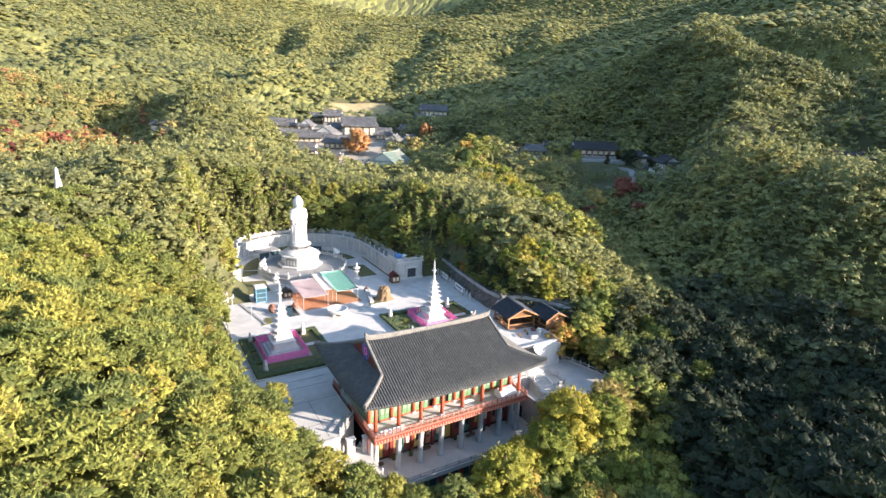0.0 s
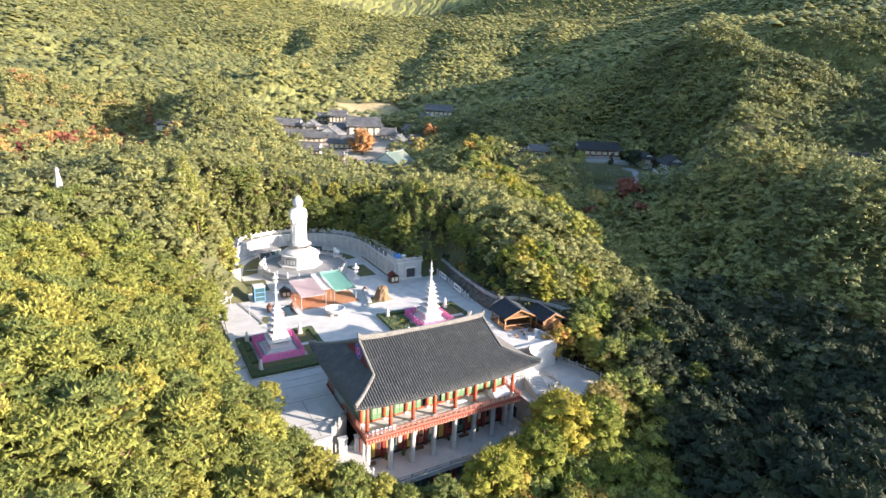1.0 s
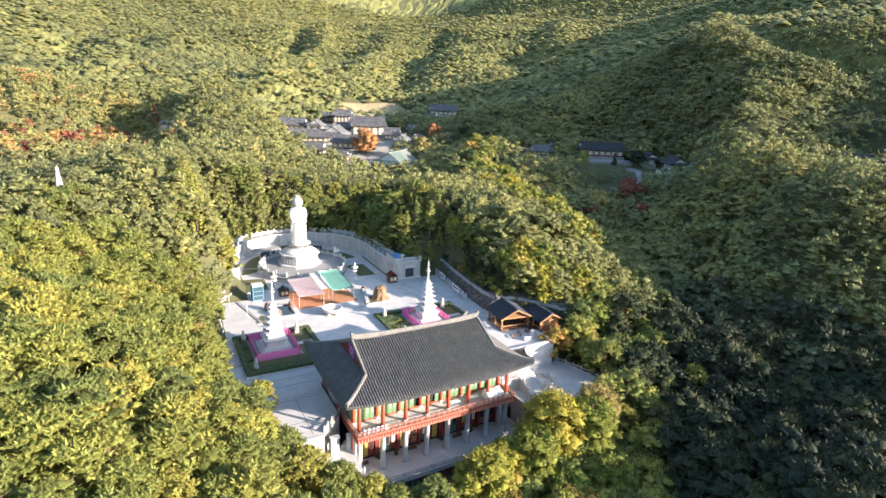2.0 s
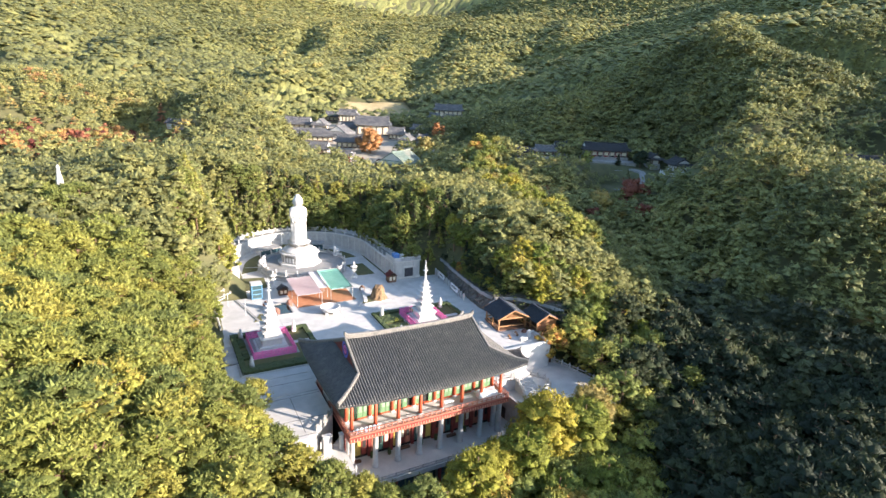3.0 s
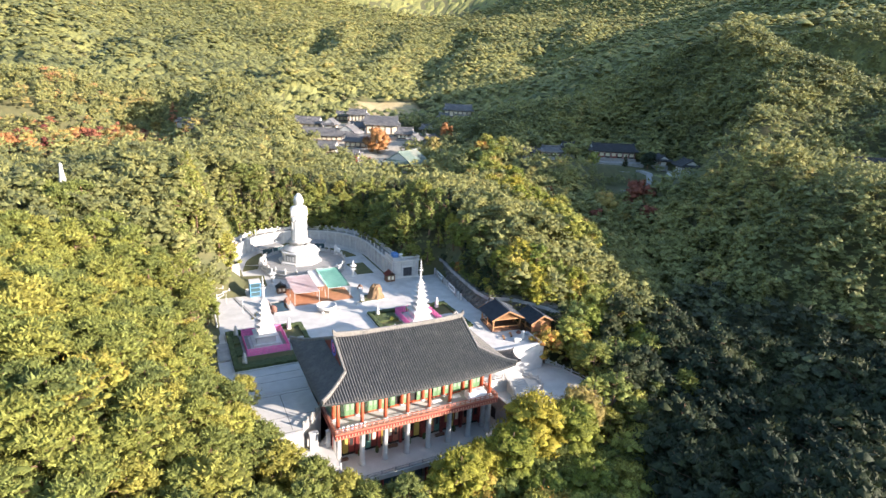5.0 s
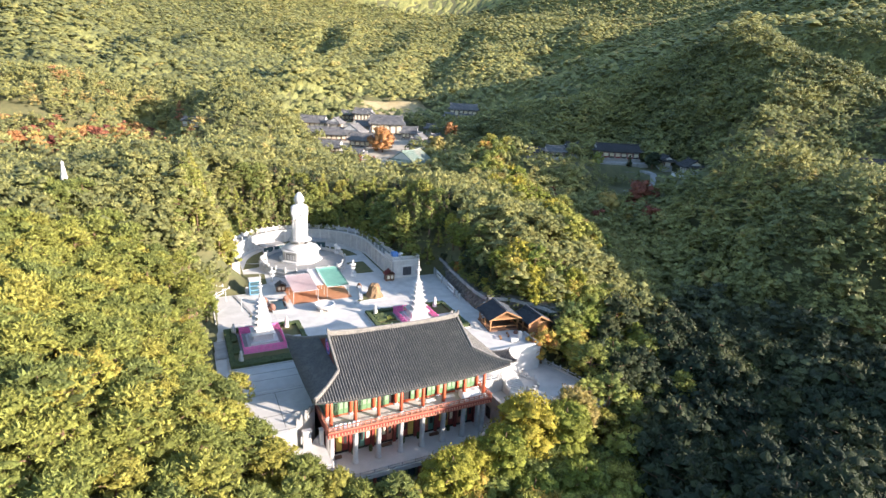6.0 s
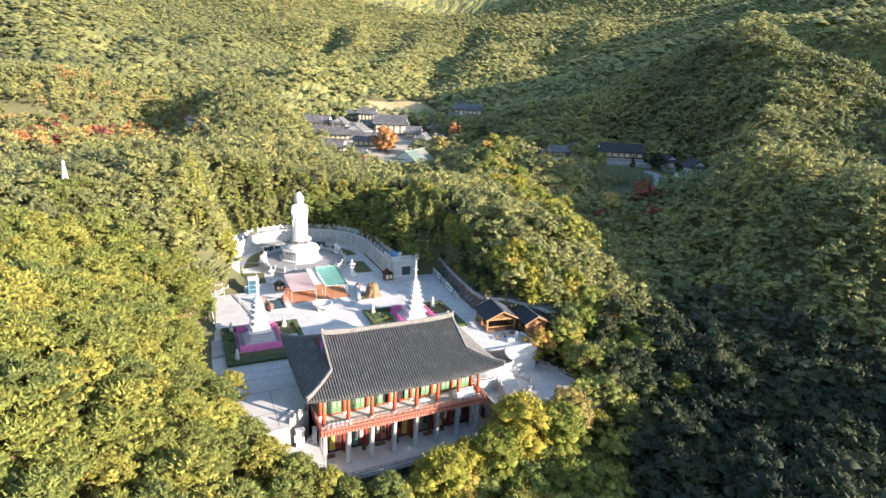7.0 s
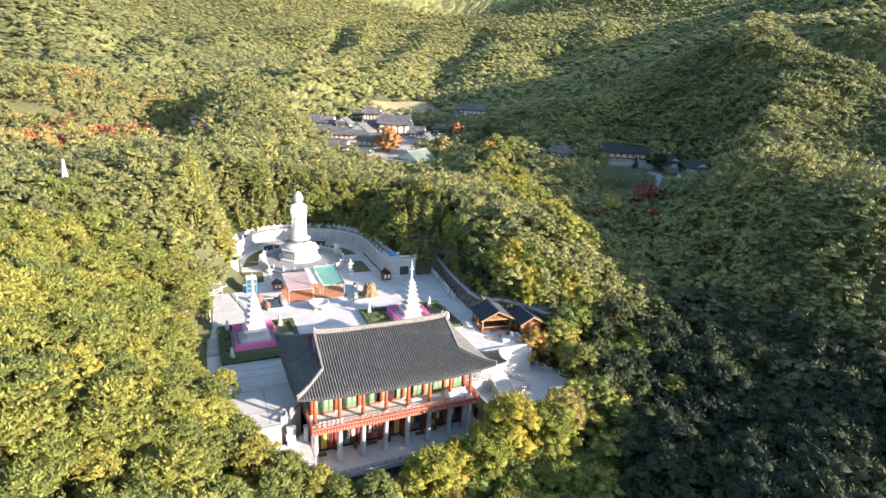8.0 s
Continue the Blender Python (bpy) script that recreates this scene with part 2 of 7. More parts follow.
landform(2, 168, 8.7, 24)
landform(128, 168, 6.1, 24)
landform(-106, 438, 7.6, 24)
landform(-160, 610, 67.9, 130)
landform(-50, 745, -24.2, 55)
landform(5, 525, -10.6, 55)
landform(60, 635, -10.6, 55)
landform(-70, 60, 7.8, 24)
landform(632, 6, 15.7, 24)
landform(560, -156, 8.3, 36)
landform(620, 350, 25.4, 130)
landform(500, 360, -16.2, 55)
landform(56, 78, 6.3, 24)
landform(308, -48, -10.7, 24)
landform(488, -48, -10.8, 36)
landform(164, 420, 5.2, 36)
landform(236, 258, -7.8, 24)
landform(445, 305, -9.1, 55)
landform(632, -48, -11.0, 36)
landform(632, -300, -9.6, 36)
landform(200, 42, -5.3, 24)
landform(182, 114, -11.4, 16)
landform(-34, 564, -8.3, 24)
landform(390, 140, -9.2, 55)
landform(128, 114, -5.3, 24)
landform(-16, 132, 4.1, 24)
landform(236, 330, -8.1, 24)
landform(74, 366, -5.5, 24)
landform(128, 6, 11.3, 16)
landform(272, -228, -3.4, 36)
landform(-52, 6, 6.2, 16)
landform(-160, 420, -6.7, 36)
landform(182, -48, 6.3, 24)
landform(596, 6, 10.0, 24)
landform(218, -156, 7.3, 24)
landform(10, -215, 4.2, 85)
landform(380, -84, -6.4, 36)
landform(-52, 168, -6.7, 16)
landform(200, 150, -5.3, 16)
landform(182, 78, 8.6, 16)
landform(218, 96, 8.0, 16)
landform(146, 78, -8.2, 16)
landform(56, 168, -4.8, 24)
landform(344, 60, -9.6, 36)
landform(560, 60, -6.1, 36)
landform(308, 888, -7.9, 36)
landform(38, -48, 4.9, 16)
landform(5, 855, -4.6, 55)
landform(416, -48, -10.6, 36)
landform(560, -48, -5.8, 36)
landform(110, 42, -4.3, 16)
landform(-52, 258, -7.2, 24)
landform(308, 312, 3.9, 24)
landform(200, 294, 3.6, 24)
landform(254, 6, 8.2, 16)
landform(-52, 510, 4.7, 16)
landform(230, 1130, -13.7, 130)
landform(452, 528, 3.0, 36)
landform(-52, 222, 3.6, 16)
landform(290, 6, -5.7, 16)
landform(-34, 294, -5.3, 16)
landform(20, 96, -2.9, 16)
landform(200, -300, -3.3, 24)
landform(200, 204, 4.5, 16)
landform(164, 60, 5.7, 16)
landform(110, -48, -3.2, 24)
landform(435, 1145, -13.7, 85)
landform(362, -48, -6.6, 24)
landform(416, -300, 5.0, 36)
landform(434, -246, -5.5, 24)


def ease(v):
    v = np.clip(v, 0.0, 1.0)
    return v * v * (3 - 2 * v)


def inside(x, y, x0, x1, y0, y1, soft):
    """1 inside a rectangle, falling to 0 over soft metres outside it."""
    d = np.maximum(np.maximum(x0 - x, x - x1), np.maximum(y0 - y, y - y1))
    return ease(1 - d / soft)


def crease(x, y, line, width):
    """1 along a plan line, falling off to both sides."""
    best = np.full(np.shape(x), 1e9)
    for (x0, y0), (x1, y1) in zip(line, line[1:]):
        dx, dy = x1 - x0, y1 - y0
        t = np.clip(((x - x0) * dx + (y - y0) * dy) / (dx * dx + dy * dy), 0, 1)
        best = np.minimum(best, np.hypot(x - x0 - t * dx, y - y0 - t * dy))
    return np.exp(-(best / width) ** 2)


# crests (positive) and gullies (negative) of the far slopes
CREASES = [
    ([(-2, 270), (6, 310), (24, 356), (64, 430), (108, 520), (160, 640), (225, 790), (300, 960)], 8.0, 15),
    ([(-32, 280), (-26, 312), (-8, 352), (30, 432), (72, 524), (122, 648), (186, 800), (255, 980)], -14.0, 15),
    ([(-60, 420), (-42, 500), (-12, 600), (8, 720)], 8.0, 16), ([(-90, 425), (-76, 500), (-46, 604), (-28, 730)], -11.0, 15),
    ([(262, 192), (268, 152), (262, 112), (246, 82)], 5.0, 13), ([(372, 234), (268, 152)], 6.0, 16),
    ([(290, 110), (310, 60), (330, 20)], -8.0, 18), ([(330, 180), (300, 130), (285, 95), (268, 62)], -9.0, 16),
    ([(150, 470), (230, 600), (330, 760)], 9.0, 20), ([(190, 440), (280, 570), (380, 700)], -11.0, 20), ([(360, 420), (460, 520), (560, 640)], 9.0, 20),
]


def wild(x, y):
    x, y = np.asarray(x, float), np.asarray(y, float)
    d = np.hypot(x + 34, y + 70)
    t = np.clip((d - 300) / 1500, 0, 1.2)
    # unseen hills behind are kept low so the sun clears them
    k = np.clip((130 - np.abs(np.degrees(np.arctan2(x + 34, y + 70)) - 20)) / 45, 0, 1)
    h = (0.12 + 0.88 * k * k * (3 - 2 * k)) * 330 * t ** 1.1 * (1 + 0.5 * np.clip((x + 100) / 500, 0, 1))
    for cx, cy, q, s in LANDFORMS:
        h = h + q * np.exp(-((x - cx) ** 2 + (y - cy) ** 2) / (2 * s * s))
    for line, q, width in CREASES:
        h = h + q * crease(x, y, line, width)
    far = np.clip((d - 350) / 400, 0, 1)
    h = h + far * (3 * np.sin(x / 61 + 1.3 * np.sin(y / 97)) * np.sin(y / 83 + 0.7 * np.sin(x / 120)) + 2 * np.sin(x / 23 + y / 31))
    return h + 0.6 * np.sin(x / 7.3 + 1.1 * np.sin(y / 11)) * np.cos(y / 8.9)


def ground_z(x, y):
    x, y = np.asarray(x, float), np.asarray(y, float)
    h = wild(x, y)
    for x0, x1, y0, y1, soft, z in FLATS:
        m = inside(x, y, x0, x1, y0, y1, soft)
        h = h * (1 - m) + (z(x, y) if callable(z) else z) * m
    return h


# levelled ground: foot of the hall, court, apse, lower terrace, side road, far precincts, valley floor
FLATS = [
    (-18, 22, -30, -8, 12, -12.6), (-27, 37, 13, 66, 4, -0.35), (-16, 21, 60, 104, 13, -0.35), (22, 43, -4, 19, 4, -5.6), (-16, 20.5, 1.8, 16.5, 1.8, -8.4), (-21, -14, -5, 9.0, 2.0, -8.2), (-22, 23, -9, -0.2, 1.8, -12.4), (-23, -13, -3, 3.4, 1.5, -8.2),
    (48, 132, 205, 352, 18, lambda x, y: 20 + 0.09 * (y - 320) + 0.08 * (x - 100)), (120, 200, 298, 345, 16, lambda x, y: 20 + 0.09 * (y - 320) + 0.08 * (x - 100)), (140, 190, 128, 160, 26, 19.6), (150, 172, 108, 124, 8, 12.0), (176, 194, 98, 124, 14, 18.2),
    (184, 210, 16, 42, 8, 29.0), (-130, -40, 205, 260, 24, 13.5),
]


def axis_lines(lo, hi, fine0, fine1, step, grow=1.05):
    mid = list(np.arange(fine0, fine1 + 0.1, step))
    up, s, v = [], step, mid[-1]
    while v < hi:
        s = s * grow if v > 1100 else min(s * grow, 13.0)
        v += s
        up.append(v)
    down, s, v = [], step, mid[0]
    while v > lo:
        s = s * grow if v < -500 else min(s * grow, 13.0)
        v -= s
        down.append(v)
    return np.array(down[::-1] + mid + up)


def sheet(name, xs, ys, zfun, mat, smooth=True):
    gx, gy = np.meshgrid(xs, ys)
    gz = zfun(gx, gy)
    n, m = len(ys), len(xs)
    me = bpy.data.meshes.new(name)
    idx = np.arange(n * m).reshape(n, m)
    quads = np.stack([idx[:-1, :-1], idx[:-1, 1:], idx[1:, 1:], idx[1:, :-1]], -1).reshape(-1, 4)
    fill_mesh(me, np.stack([gx, gy, gz], -1).reshape(-1, 3), quads, mat, smooth)
    return new(name, me)


def fill_mesh(me, verts, quads, mat, smooth=False, tint=None):
    """Fills a mesh from arrays of vertices and of quads."""
    me.vertices.add(len(verts))
    me.vertices.foreach_set("co", np.asarray(verts, np.float32).ravel())
    me.loops.add(quads.size)
    me.loops.foreach_set("vertex_index", quads.astype(np.int32).ravel())
    me.polygons.add(len(quads))
    me.polygons.foreach_set("loop_start", np.arange(0, quads.size, quads.shape[1], dtype=np.int32))
    me.polygons.foreach_set("use_smooth", np.full(len(quads), smooth))
    me.materials.append(mat)
    if tint is not None:
        me.attributes.new("tint", "FLOAT", "POINT").data.foreach_set("value", np.asarray(tint, np.float32))
    me.update(calc_edges=True)
    me.validate()


ground = sheet("ground", axis_lines(-1800, 2200, -80, 220, 4.0), axis_lines(-1500, 2400, -60, 280, 4.0), ground_z, M_EARTH)
tagged(ground, "brown leaf-littered forest floor rolling up to wooded hills", "ground", kind="structure")


# ---------------------------------------------------------------- tiled roofs
def spine(bm, pts, w, h, taper=1.0):
    """One unbroken ridge of square section through a line of points."""
    pts, rings = [Vector(p) for p in pts], []
    for i, p in enumerate(pts):
        d = pts[min(i + 1, len(pts) - 1)] - pts[max(i - 1, 0)]
        side = Vector((-d.y, d.x, 0)).normalized()
        f = 1 + (taper - 1) * i / (len(pts) - 1)
        rings.append([bm.verts.new(p + side * (a * w * f) + Vector((0, 0, c * h))) for a, c in ((-0.5, -0.5), (0.5, -0.5), (0.5, 0.32), (0.28, 0.5), (-0.28, 0.5), (-0.5, 0.32))])
    for r, s in zip(rings, rings[1:]):
        for k in range(6):
            bm.faces.new((r[k], r[(k + 1) % 6], s[(k + 1) % 6], s[k]))
    bm.faces.new(rings[0])
    bm.faces.new(rings[-1])


def hip_gable(parent, hx, hy, gx, gy, z_e, z_g, z_r, lift, pitch=0.45, seg=10, tile=None, soffit=None, gable=None, ridge_w=0.45, plain=False, rib_mat=None, ridge_mat=None):
    """A hip-and-gable tiled roof with swept-up corners, centred on its parent, ridge along x."""
    tile, soffit, gable = tile or M_TILE, soffit or M_RED, gable or M_DKRED
    rib_mat, ridge_mat = rib_mat or tile, ridge_mat or tile
    a, b = np.linalg.solve([[hy - gy, (hy - gy) ** 2], [hy, hy ** 2]], [z_g - z_e, z_r - z_e])
    kx = (hy - gy) / (hx - gx) if hx > gx else 1.0

    def z_at(x, y, side=False):
        d = (hx - abs(x)) * kx if side else hy - abs(y)
        corner = min(1.0, abs(x) / hx * abs(y) / hy)
        return z_e + a * d + b * d * d + lift * corner ** 3

    # the skin: two long slopes and two end skirts, above and below
    for name, drop, mat in (("roof_deck", 0.0, tile), ("eaves_soffit", 0.32, soffit)):
        bm = bmesh.new()
        for sy in (-1, 1):
            rows = []
            for i in range(seg + 1):
                d = hy * i / seg
                half = hx - (hx - gx) * min(1, d / max(hy - gy, 1e-6))
                rows.append([bm.verts.new((half * u, sy * (hy - d), z_at(half * u, hy - d) - drop)) for u in np.linspace(-1, 1, 15)])
            for r, s in zip(rows, rows[1:]):
                for k in range(14):
                    bm.faces.new((r[k], r[k + 1], s[k + 1], s[k]))
        if hx > gx + 0.05:
            for sx in (-1, 1):
                rows = []
                for i in range(5):
                    f = i / 4
                    half = hy - (hy - gy) * f
                    x = hx - (hx - gx) * f
                    rows.append([bm.verts.new((sx * x, half * u, z_at(x, half * u, True) - drop)) for u in np.linspace(-1, 1, 11)])
                for r, s in zip(rows, rows[1:]):
                    for k in range(10):
                        bm.faces.new((r[k], r[k + 1], s[k + 1], s[k]))
        part(name, bm, mat, parent, smooth=True)
    # boards that close the eave edge
    bm = bmesh.new()
    loop = [(u * hx, -hy) for u in np.linspace(-1, 1, 25)] + [(hx, u * hy) for u in np.linspace(-1, 1, 13)] + [(-u * hx, hy) for u in np.linspace(-1, 1, 25)] + [(-hx, -u * hy) for u in np.linspace(-1, 1, 13)]
    top = [bm.verts.new((x, y, z_at(x, y) + 0.03 if abs(abs(y) - hy) < 1e-6 else z_at(x, y, True) + 0.03)) for x, y in loop]
    low = [bm.verts.new((v.co.x * 0.998, v.co.y * 0.998, v.co.z - 0.37)) for v in top]
    for k in range(len(top)):
        j = (k + 1) % len(top)
        bm.faces.new((top[k], low[k], low[j], top[j]))
    part("eave_board", bm, tile, parent)
    # rows of half-round tiles, real ribs running down the slopes
    bm = bmesh.new()
    r_t = pitch * 0.3

    def rib(points, across):
        rows = []
        for p in points:
            rows.append([bm.verts.new(p + across * (r_t * math.cos(t)) + Vector((0, 0, r_t * 1.5 * math.sin(t)))) for t in (0, math.pi / 3, 2 * math.pi / 3, math.pi)])
        for r, s in zip(rows, rows[1:]):
            for k in range(3):
                bm.faces.new((r[k], r[k + 1], s[k + 1], s[k]))
        bm.faces.new(rows[0])
    steps = 4 if plain else 8
    n = int(2 * hx / pitch)
    for i in range(n):
        x = -hx + (i + 0.5) * 2 * hx / n
        d1 = hy if abs(x) <= gx else (hx - abs(x)) * kx
        for sy in (-1, 1):
            rib([Vector((x, sy * (hy + 0.08 - d), z_at(x, hy - d))) for d in np.linspace(0, d1, steps)], Vector((1, 0, 0)))
    if hx > gx + 0.05:
        n = int(2 * hy / pitch)
        for i in range(n):
            y = -hy + (i + 0.5) * 2 * hy / n
            f1 = 1.0 if abs(y) <= gy else (hy - abs(y)) / (hy - gy)
            for sx in (-1, 1):
                rib([Vector((sx * (hx + 0.08 - (hx - gx) * f), y, z_at(hx - (hx - gx) * f, y, True))) for f in np.linspace(0, f1, 4)], Vector((0, 1, 0)))
    tagged(part("roof_tiling", bm, rib_mat, parent, smooth=True), "half-round grey clay tiles in close rows", kind="stuff")
    # ridges
    w = ridge_w
    bm = bmesh.new()
    xs = [-gx - 0.2, -gx - 0.15] + list(np.linspace(-gx * 0.97, gx * 0.97, 13)) + [gx + 0.15, gx + 0.2]
    spine(bm, [(v, 0, z_r + 0.35 * w + 0.9 * w * abs(v / gx) ** 3 + (0.75 * w if abs(v) > gx else 0)) for v in xs], w, 1.5 * w)
    part("main_ridge", bm, ridge_mat, parent)
    for sx in (-1, 1):
        for sy in (-1, 1):
            bm = bmesh.new()
            ys = np.linspace(hy, hy - gy, 7)[::1]
            pts = [Vector((sx * gx, sy * (hy - d), z_at(gx, hy - d) + 0.25 * w)) for d in np.linspace(hy, hy - gy, 7)]
            if hx > gx + 0.05:
                pts += [Vector((sx * (gx + (hx - gx) * f), sy * (gy + (hy - gy) * f), z_at(gx + (hx - gx) * f, gy + (hy - gy) * f) + 0.25 * w + 0.5 * w * f ** 3)) for f in (0.25, 0.5, 0.75, 1.0)]
            spine(bm, pts, w * 0.8, w * 1.1)
            part("hip_ridge", bm, ridge_mat, parent)
    # gable walls
    for sx in (-1, 1):
        bm = bmesh.new()
        xi = sx * (gx + 0.02)
        pts = [(xi, u * gy, z_at(gx, gy * abs(u)) - 0.15) for u in np.linspace(-1, 1, 11)]
        base_z = (z_at(gx, gy, True) if hx > gx + 0.05 else z_e) - 0.3
        face = [bm.verts.new(p) for p in pts] + [bm.verts.new((xi, gy, base_z)), bm.verts.new((xi, -gy, base_z))]
        bm.faces.new(face)
        part("gable_wall", bm, gable, parent, "red painted gable boards")
    return z_at


# ---------------------------------------------------------------- trees
RNG = np.random.default_rng(7)


def ico(detail):
    bm = bmesh.new()
    bmesh.ops.create_icosphere(bm, subdivisions=detail, radius=1.0)
    bm.verts.ensure_lookup_table()
    v, f = np.array([tuple(p.co) for p in bm.verts]), np.array([[q.index for q in p.verts] for p in bm.faces])
    bm.free()
    return v, f


ICO = {1: ico(1)}
CAP = (np.array([(0, 0, 0.95)] + [(math.cos(1.2566 * k), math.sin(1.2566 * k), -0.15) for k in range(5)]), np.array([(0, k + 1, (k + 1) % 5 + 1) for k in range(5)]))
DOME = (ICO[1][0], np.array([f for f in ICO[1][1] if ICO[1][0][f][:, 2].mean() > -0.6]))


def clump_centres(kind, h, r, clumps, rng):
    """Where the clumps of one crown sit: (centre, radius, flatness)."""
    out = []
    for k in range(clumps):
        ang = rng.uniform(0, 2 * math.pi)
        if kind == "pine":
            t = rng.uniform(0, 1) ** 0.6
            rad = r * math.sqrt(rng.uniform(0.02, 1)) * (1 - 0.75 * t ** 3)
            out.append((np.array([rad * math.cos(ang), rad * math.sin(ang), h * (0.30 + 0.65 * t)]), r * rng.uniform(0.15, 0.27), 0.45))
        elif kind == "fir":
            t = rng.uniform(0, 1)
            rad = r * (1 - t) * rng.uniform(0.4, 1.0)
            out.append((np.array([rad * math.cos(ang), rad * math.sin(ang), h * (0.18 + 0.8 * t)]), r * (0.30 - 0.18 * t), 0.6))
        else:
            d = rng.normal(0, 1, 3)
            d /= np.linalg.norm(d)
            d[2] = d[2] if d[2] > -0.75 else -d[2]
            out.append((d * np.array([r, r, 0.42 * h]) * rng.uniform(0.5, 0.92) + np.array([0, 0, 0.52 * h]), r * rng.uniform(0.16, 0.29), 0.8))
    return out


def crown(kind, h, r, clumps, body, tufts, size, rng, fat=1.0, ragged=0.22, core=0.84, slim=0.3):
    """One crown: uneven clumps of foliage, each a rounded body with loose sprays lying over it. Returns vertices and triangles."""
    vs, fs, n = [], [], 0
    bv, bf = body
    for c, cr, flat in clump_centres(kind, h, r, clumps, rng):
        a0, cr = rng.uniform(0, 6.28), cr * fat
        m = np.array([[math.cos(a0), -math.sin(a0), 0], [math.sin(a0), math.cos(a0), 0], [0, 0, 1]])
        v = (bv * (1 + rng.uniform(-ragged, ragged, (len(bv), 1)))) @ m.T * (cr * core) * np.array([1, 1, flat]) + c
        vs.append(v)
        fs.append(bf + n)
        n += len(v)
        if tufts:
            d = rng.normal(0, 1, (tufts, 3))
            d[:, 2] = np.where(d[:, 2] < -0.25, -d[:, 2], d[:, 2])
            d /= np.linalg.norm(d, axis=1)[:, None]
            p = c + d * cr * np.array([1, 1, flat]) * rng.uniform(0.7, 1.08, (tufts, 1))
            a = np.cross(d, rng.normal(0, 1, (tufts, 3)))
            a /= np.linalg.norm(a, axis=1)[:, None] + 1e-9
            s = size * rng.uniform(0.6, 1.5, (tufts, 1))
            tip = p + (d * 0.55 + a * 0.8 + np.array([0, 0, 0.15])) * s
            b = np.cross(d, a) * s * slim
            vs.append(np.stack([p - b, p + b, tip], 1).reshape(-1, 3))
            fs.append(np.arange(3 * tufts).reshape(-1, 3) + n)
            n += 3 * tufts
    return np.concatenate(vs), np.concatenate(fs)


def trunk_mesh(name, h, r, limbs, rng):
    bm = bmesh.new()
    lean = rng.uniform(-0.06, 0.06, 2) * h

    def tube(p, q, r0, r1, n=6):
        p, q = Vector(p), Vector(q)
        d = (q - p).normalized()
        s = d.cross(Vector((0.3, 1, 0.2))).normalized()
        t = d.cross(s)
        ra = [bm.verts.new(p + (s * math.cos(2 * math.pi * k / n) + t * math.sin(2 * math.pi * k / n)) * r0) for k in range(n)]
        rb = [bm.verts.new(q + (s * math.cos(2 * math.pi * k / n) + t * math.sin(2 * math.pi * k / n)) * r1) for k in range(n)]
        for k in range(n):
            bm.faces.new((ra[k], ra[(k + 1) % n], rb[(k + 1) % n], rb[k]))
    mid = (lean[0], lean[1], 0.5 * h)
    top = (lean[0] * 0.5, lean[1] * 0.5, 0.9 * h)
    tube((0, 0, -0.8), mid, 0.028 * h, 0.018 * h)
    tube(mid, top, 0.018 * h, 0.006 * h)
    for k in range(limbs):
        a, t = 2 * math.pi * k / limbs + rng.uniform(-0.4, 0.4), rng.uniform(0.4, 0.8)
        p = Vector(mid).lerp(Vector(top), (t - 0.4) / 0.6)
        tube(p, p + Vector((math.cos(a) * r * 0.7, math.sin(a) * r * 0.7, 0.09 * h)), 0.009 * h, 0.003 * h, 4)
    me = bpy.data.meshes.new(name)
    bm.to_mesh(me)
    bm.free()
    me.materials.append(M_BARK)
    return me


def tree_model(kind, h, r, clumps, tufts, size, mat, seed, fat=1.32):
    """Meshes of one tree: trunk with limbs, and crown."""
    rng = np.random.default_rng(seed)
    v, f = crown(kind, h, r, clumps, CAP if clumps > 60 else DOME, tufts, size, rng, fat, 0.3, 0.8, 0.26)
    me = bpy.data.meshes.new("crown")
    fill_mesh(me, v, f, mat, smooth=True)
    return trunk_mesh("trunk", h, r, 6, rng), me




# ---------------------------------------------------------------- court and terraces
M_COPING = surface("grey_coping_stone", (0.46, 0.45, 0.43), (0.58, 0.57, 0.54), 1.0, 0.8, 0.15, 12, dirt=(0.34, 0.33, 0.31), dirt_scale=0.5)
M_JOINT = surface("dark_paving_joint", (0.10, 0.10, 0.10), (0.15, 0.15, 0.145), 2, 0.9, 0.0)
# near-black for dark doors and joints, and for shade drawn in openings
M_DARK = surface("dark_door_and_opening_shade", (0.012, 0.011, 0.010), (0.03, 0.027, 0.024), 2, 0.8, 0.0)
M_ROCK = surface("dry_rock_face", (0.07, 0.065, 0.058), (0.17, 0.155, 0.135), 1.2, 0.95, 0.9, 6, dirt=(0.06, 0.07, 0.04), dirt_scale=0.35)
M_WOOD = surface("honey_timber", (0.26, 0.13, 0.055), (0.40, 0.21, 0.09), 3, 0.65, 0.15, 20)
M_DARKWOOD = surface("brown_timber", (0.10, 0.05, 0.03), (0.17, 0.09, 0.05), 3, 0.7, 0.15, 20)
M_SLATE = surface("dark_slate_roof", (0.035, 0.045, 0.06), (0.07, 0.08, 0.095), 1.2, 0.55, 0.25, 9)
M_CARPET = surface("terracotta_matting", (0.36, 0.155, 0.075), (0.44, 0.20, 0.10), 0.8, 0.9, 0.1, 18)
M_PINKSHEET = surface("pale_pink_canvas", (0.62, 0.50, 0.50), (0.70, 0.58, 0.57), 0.9, 0.8, 0.2, 5)
M_WHITESHEET = surface("white_canvas", (0.74, 0.73, 0.73), (0.82, 0.81, 0.80), 0.9, 0.8, 0.2, 5)
M_GREENSHEET = surface("sea_green_canvas", (0.20, 0.46, 0.38), (0.27, 0.53, 0.44), 0.9, 0.8, 0.2, 5)
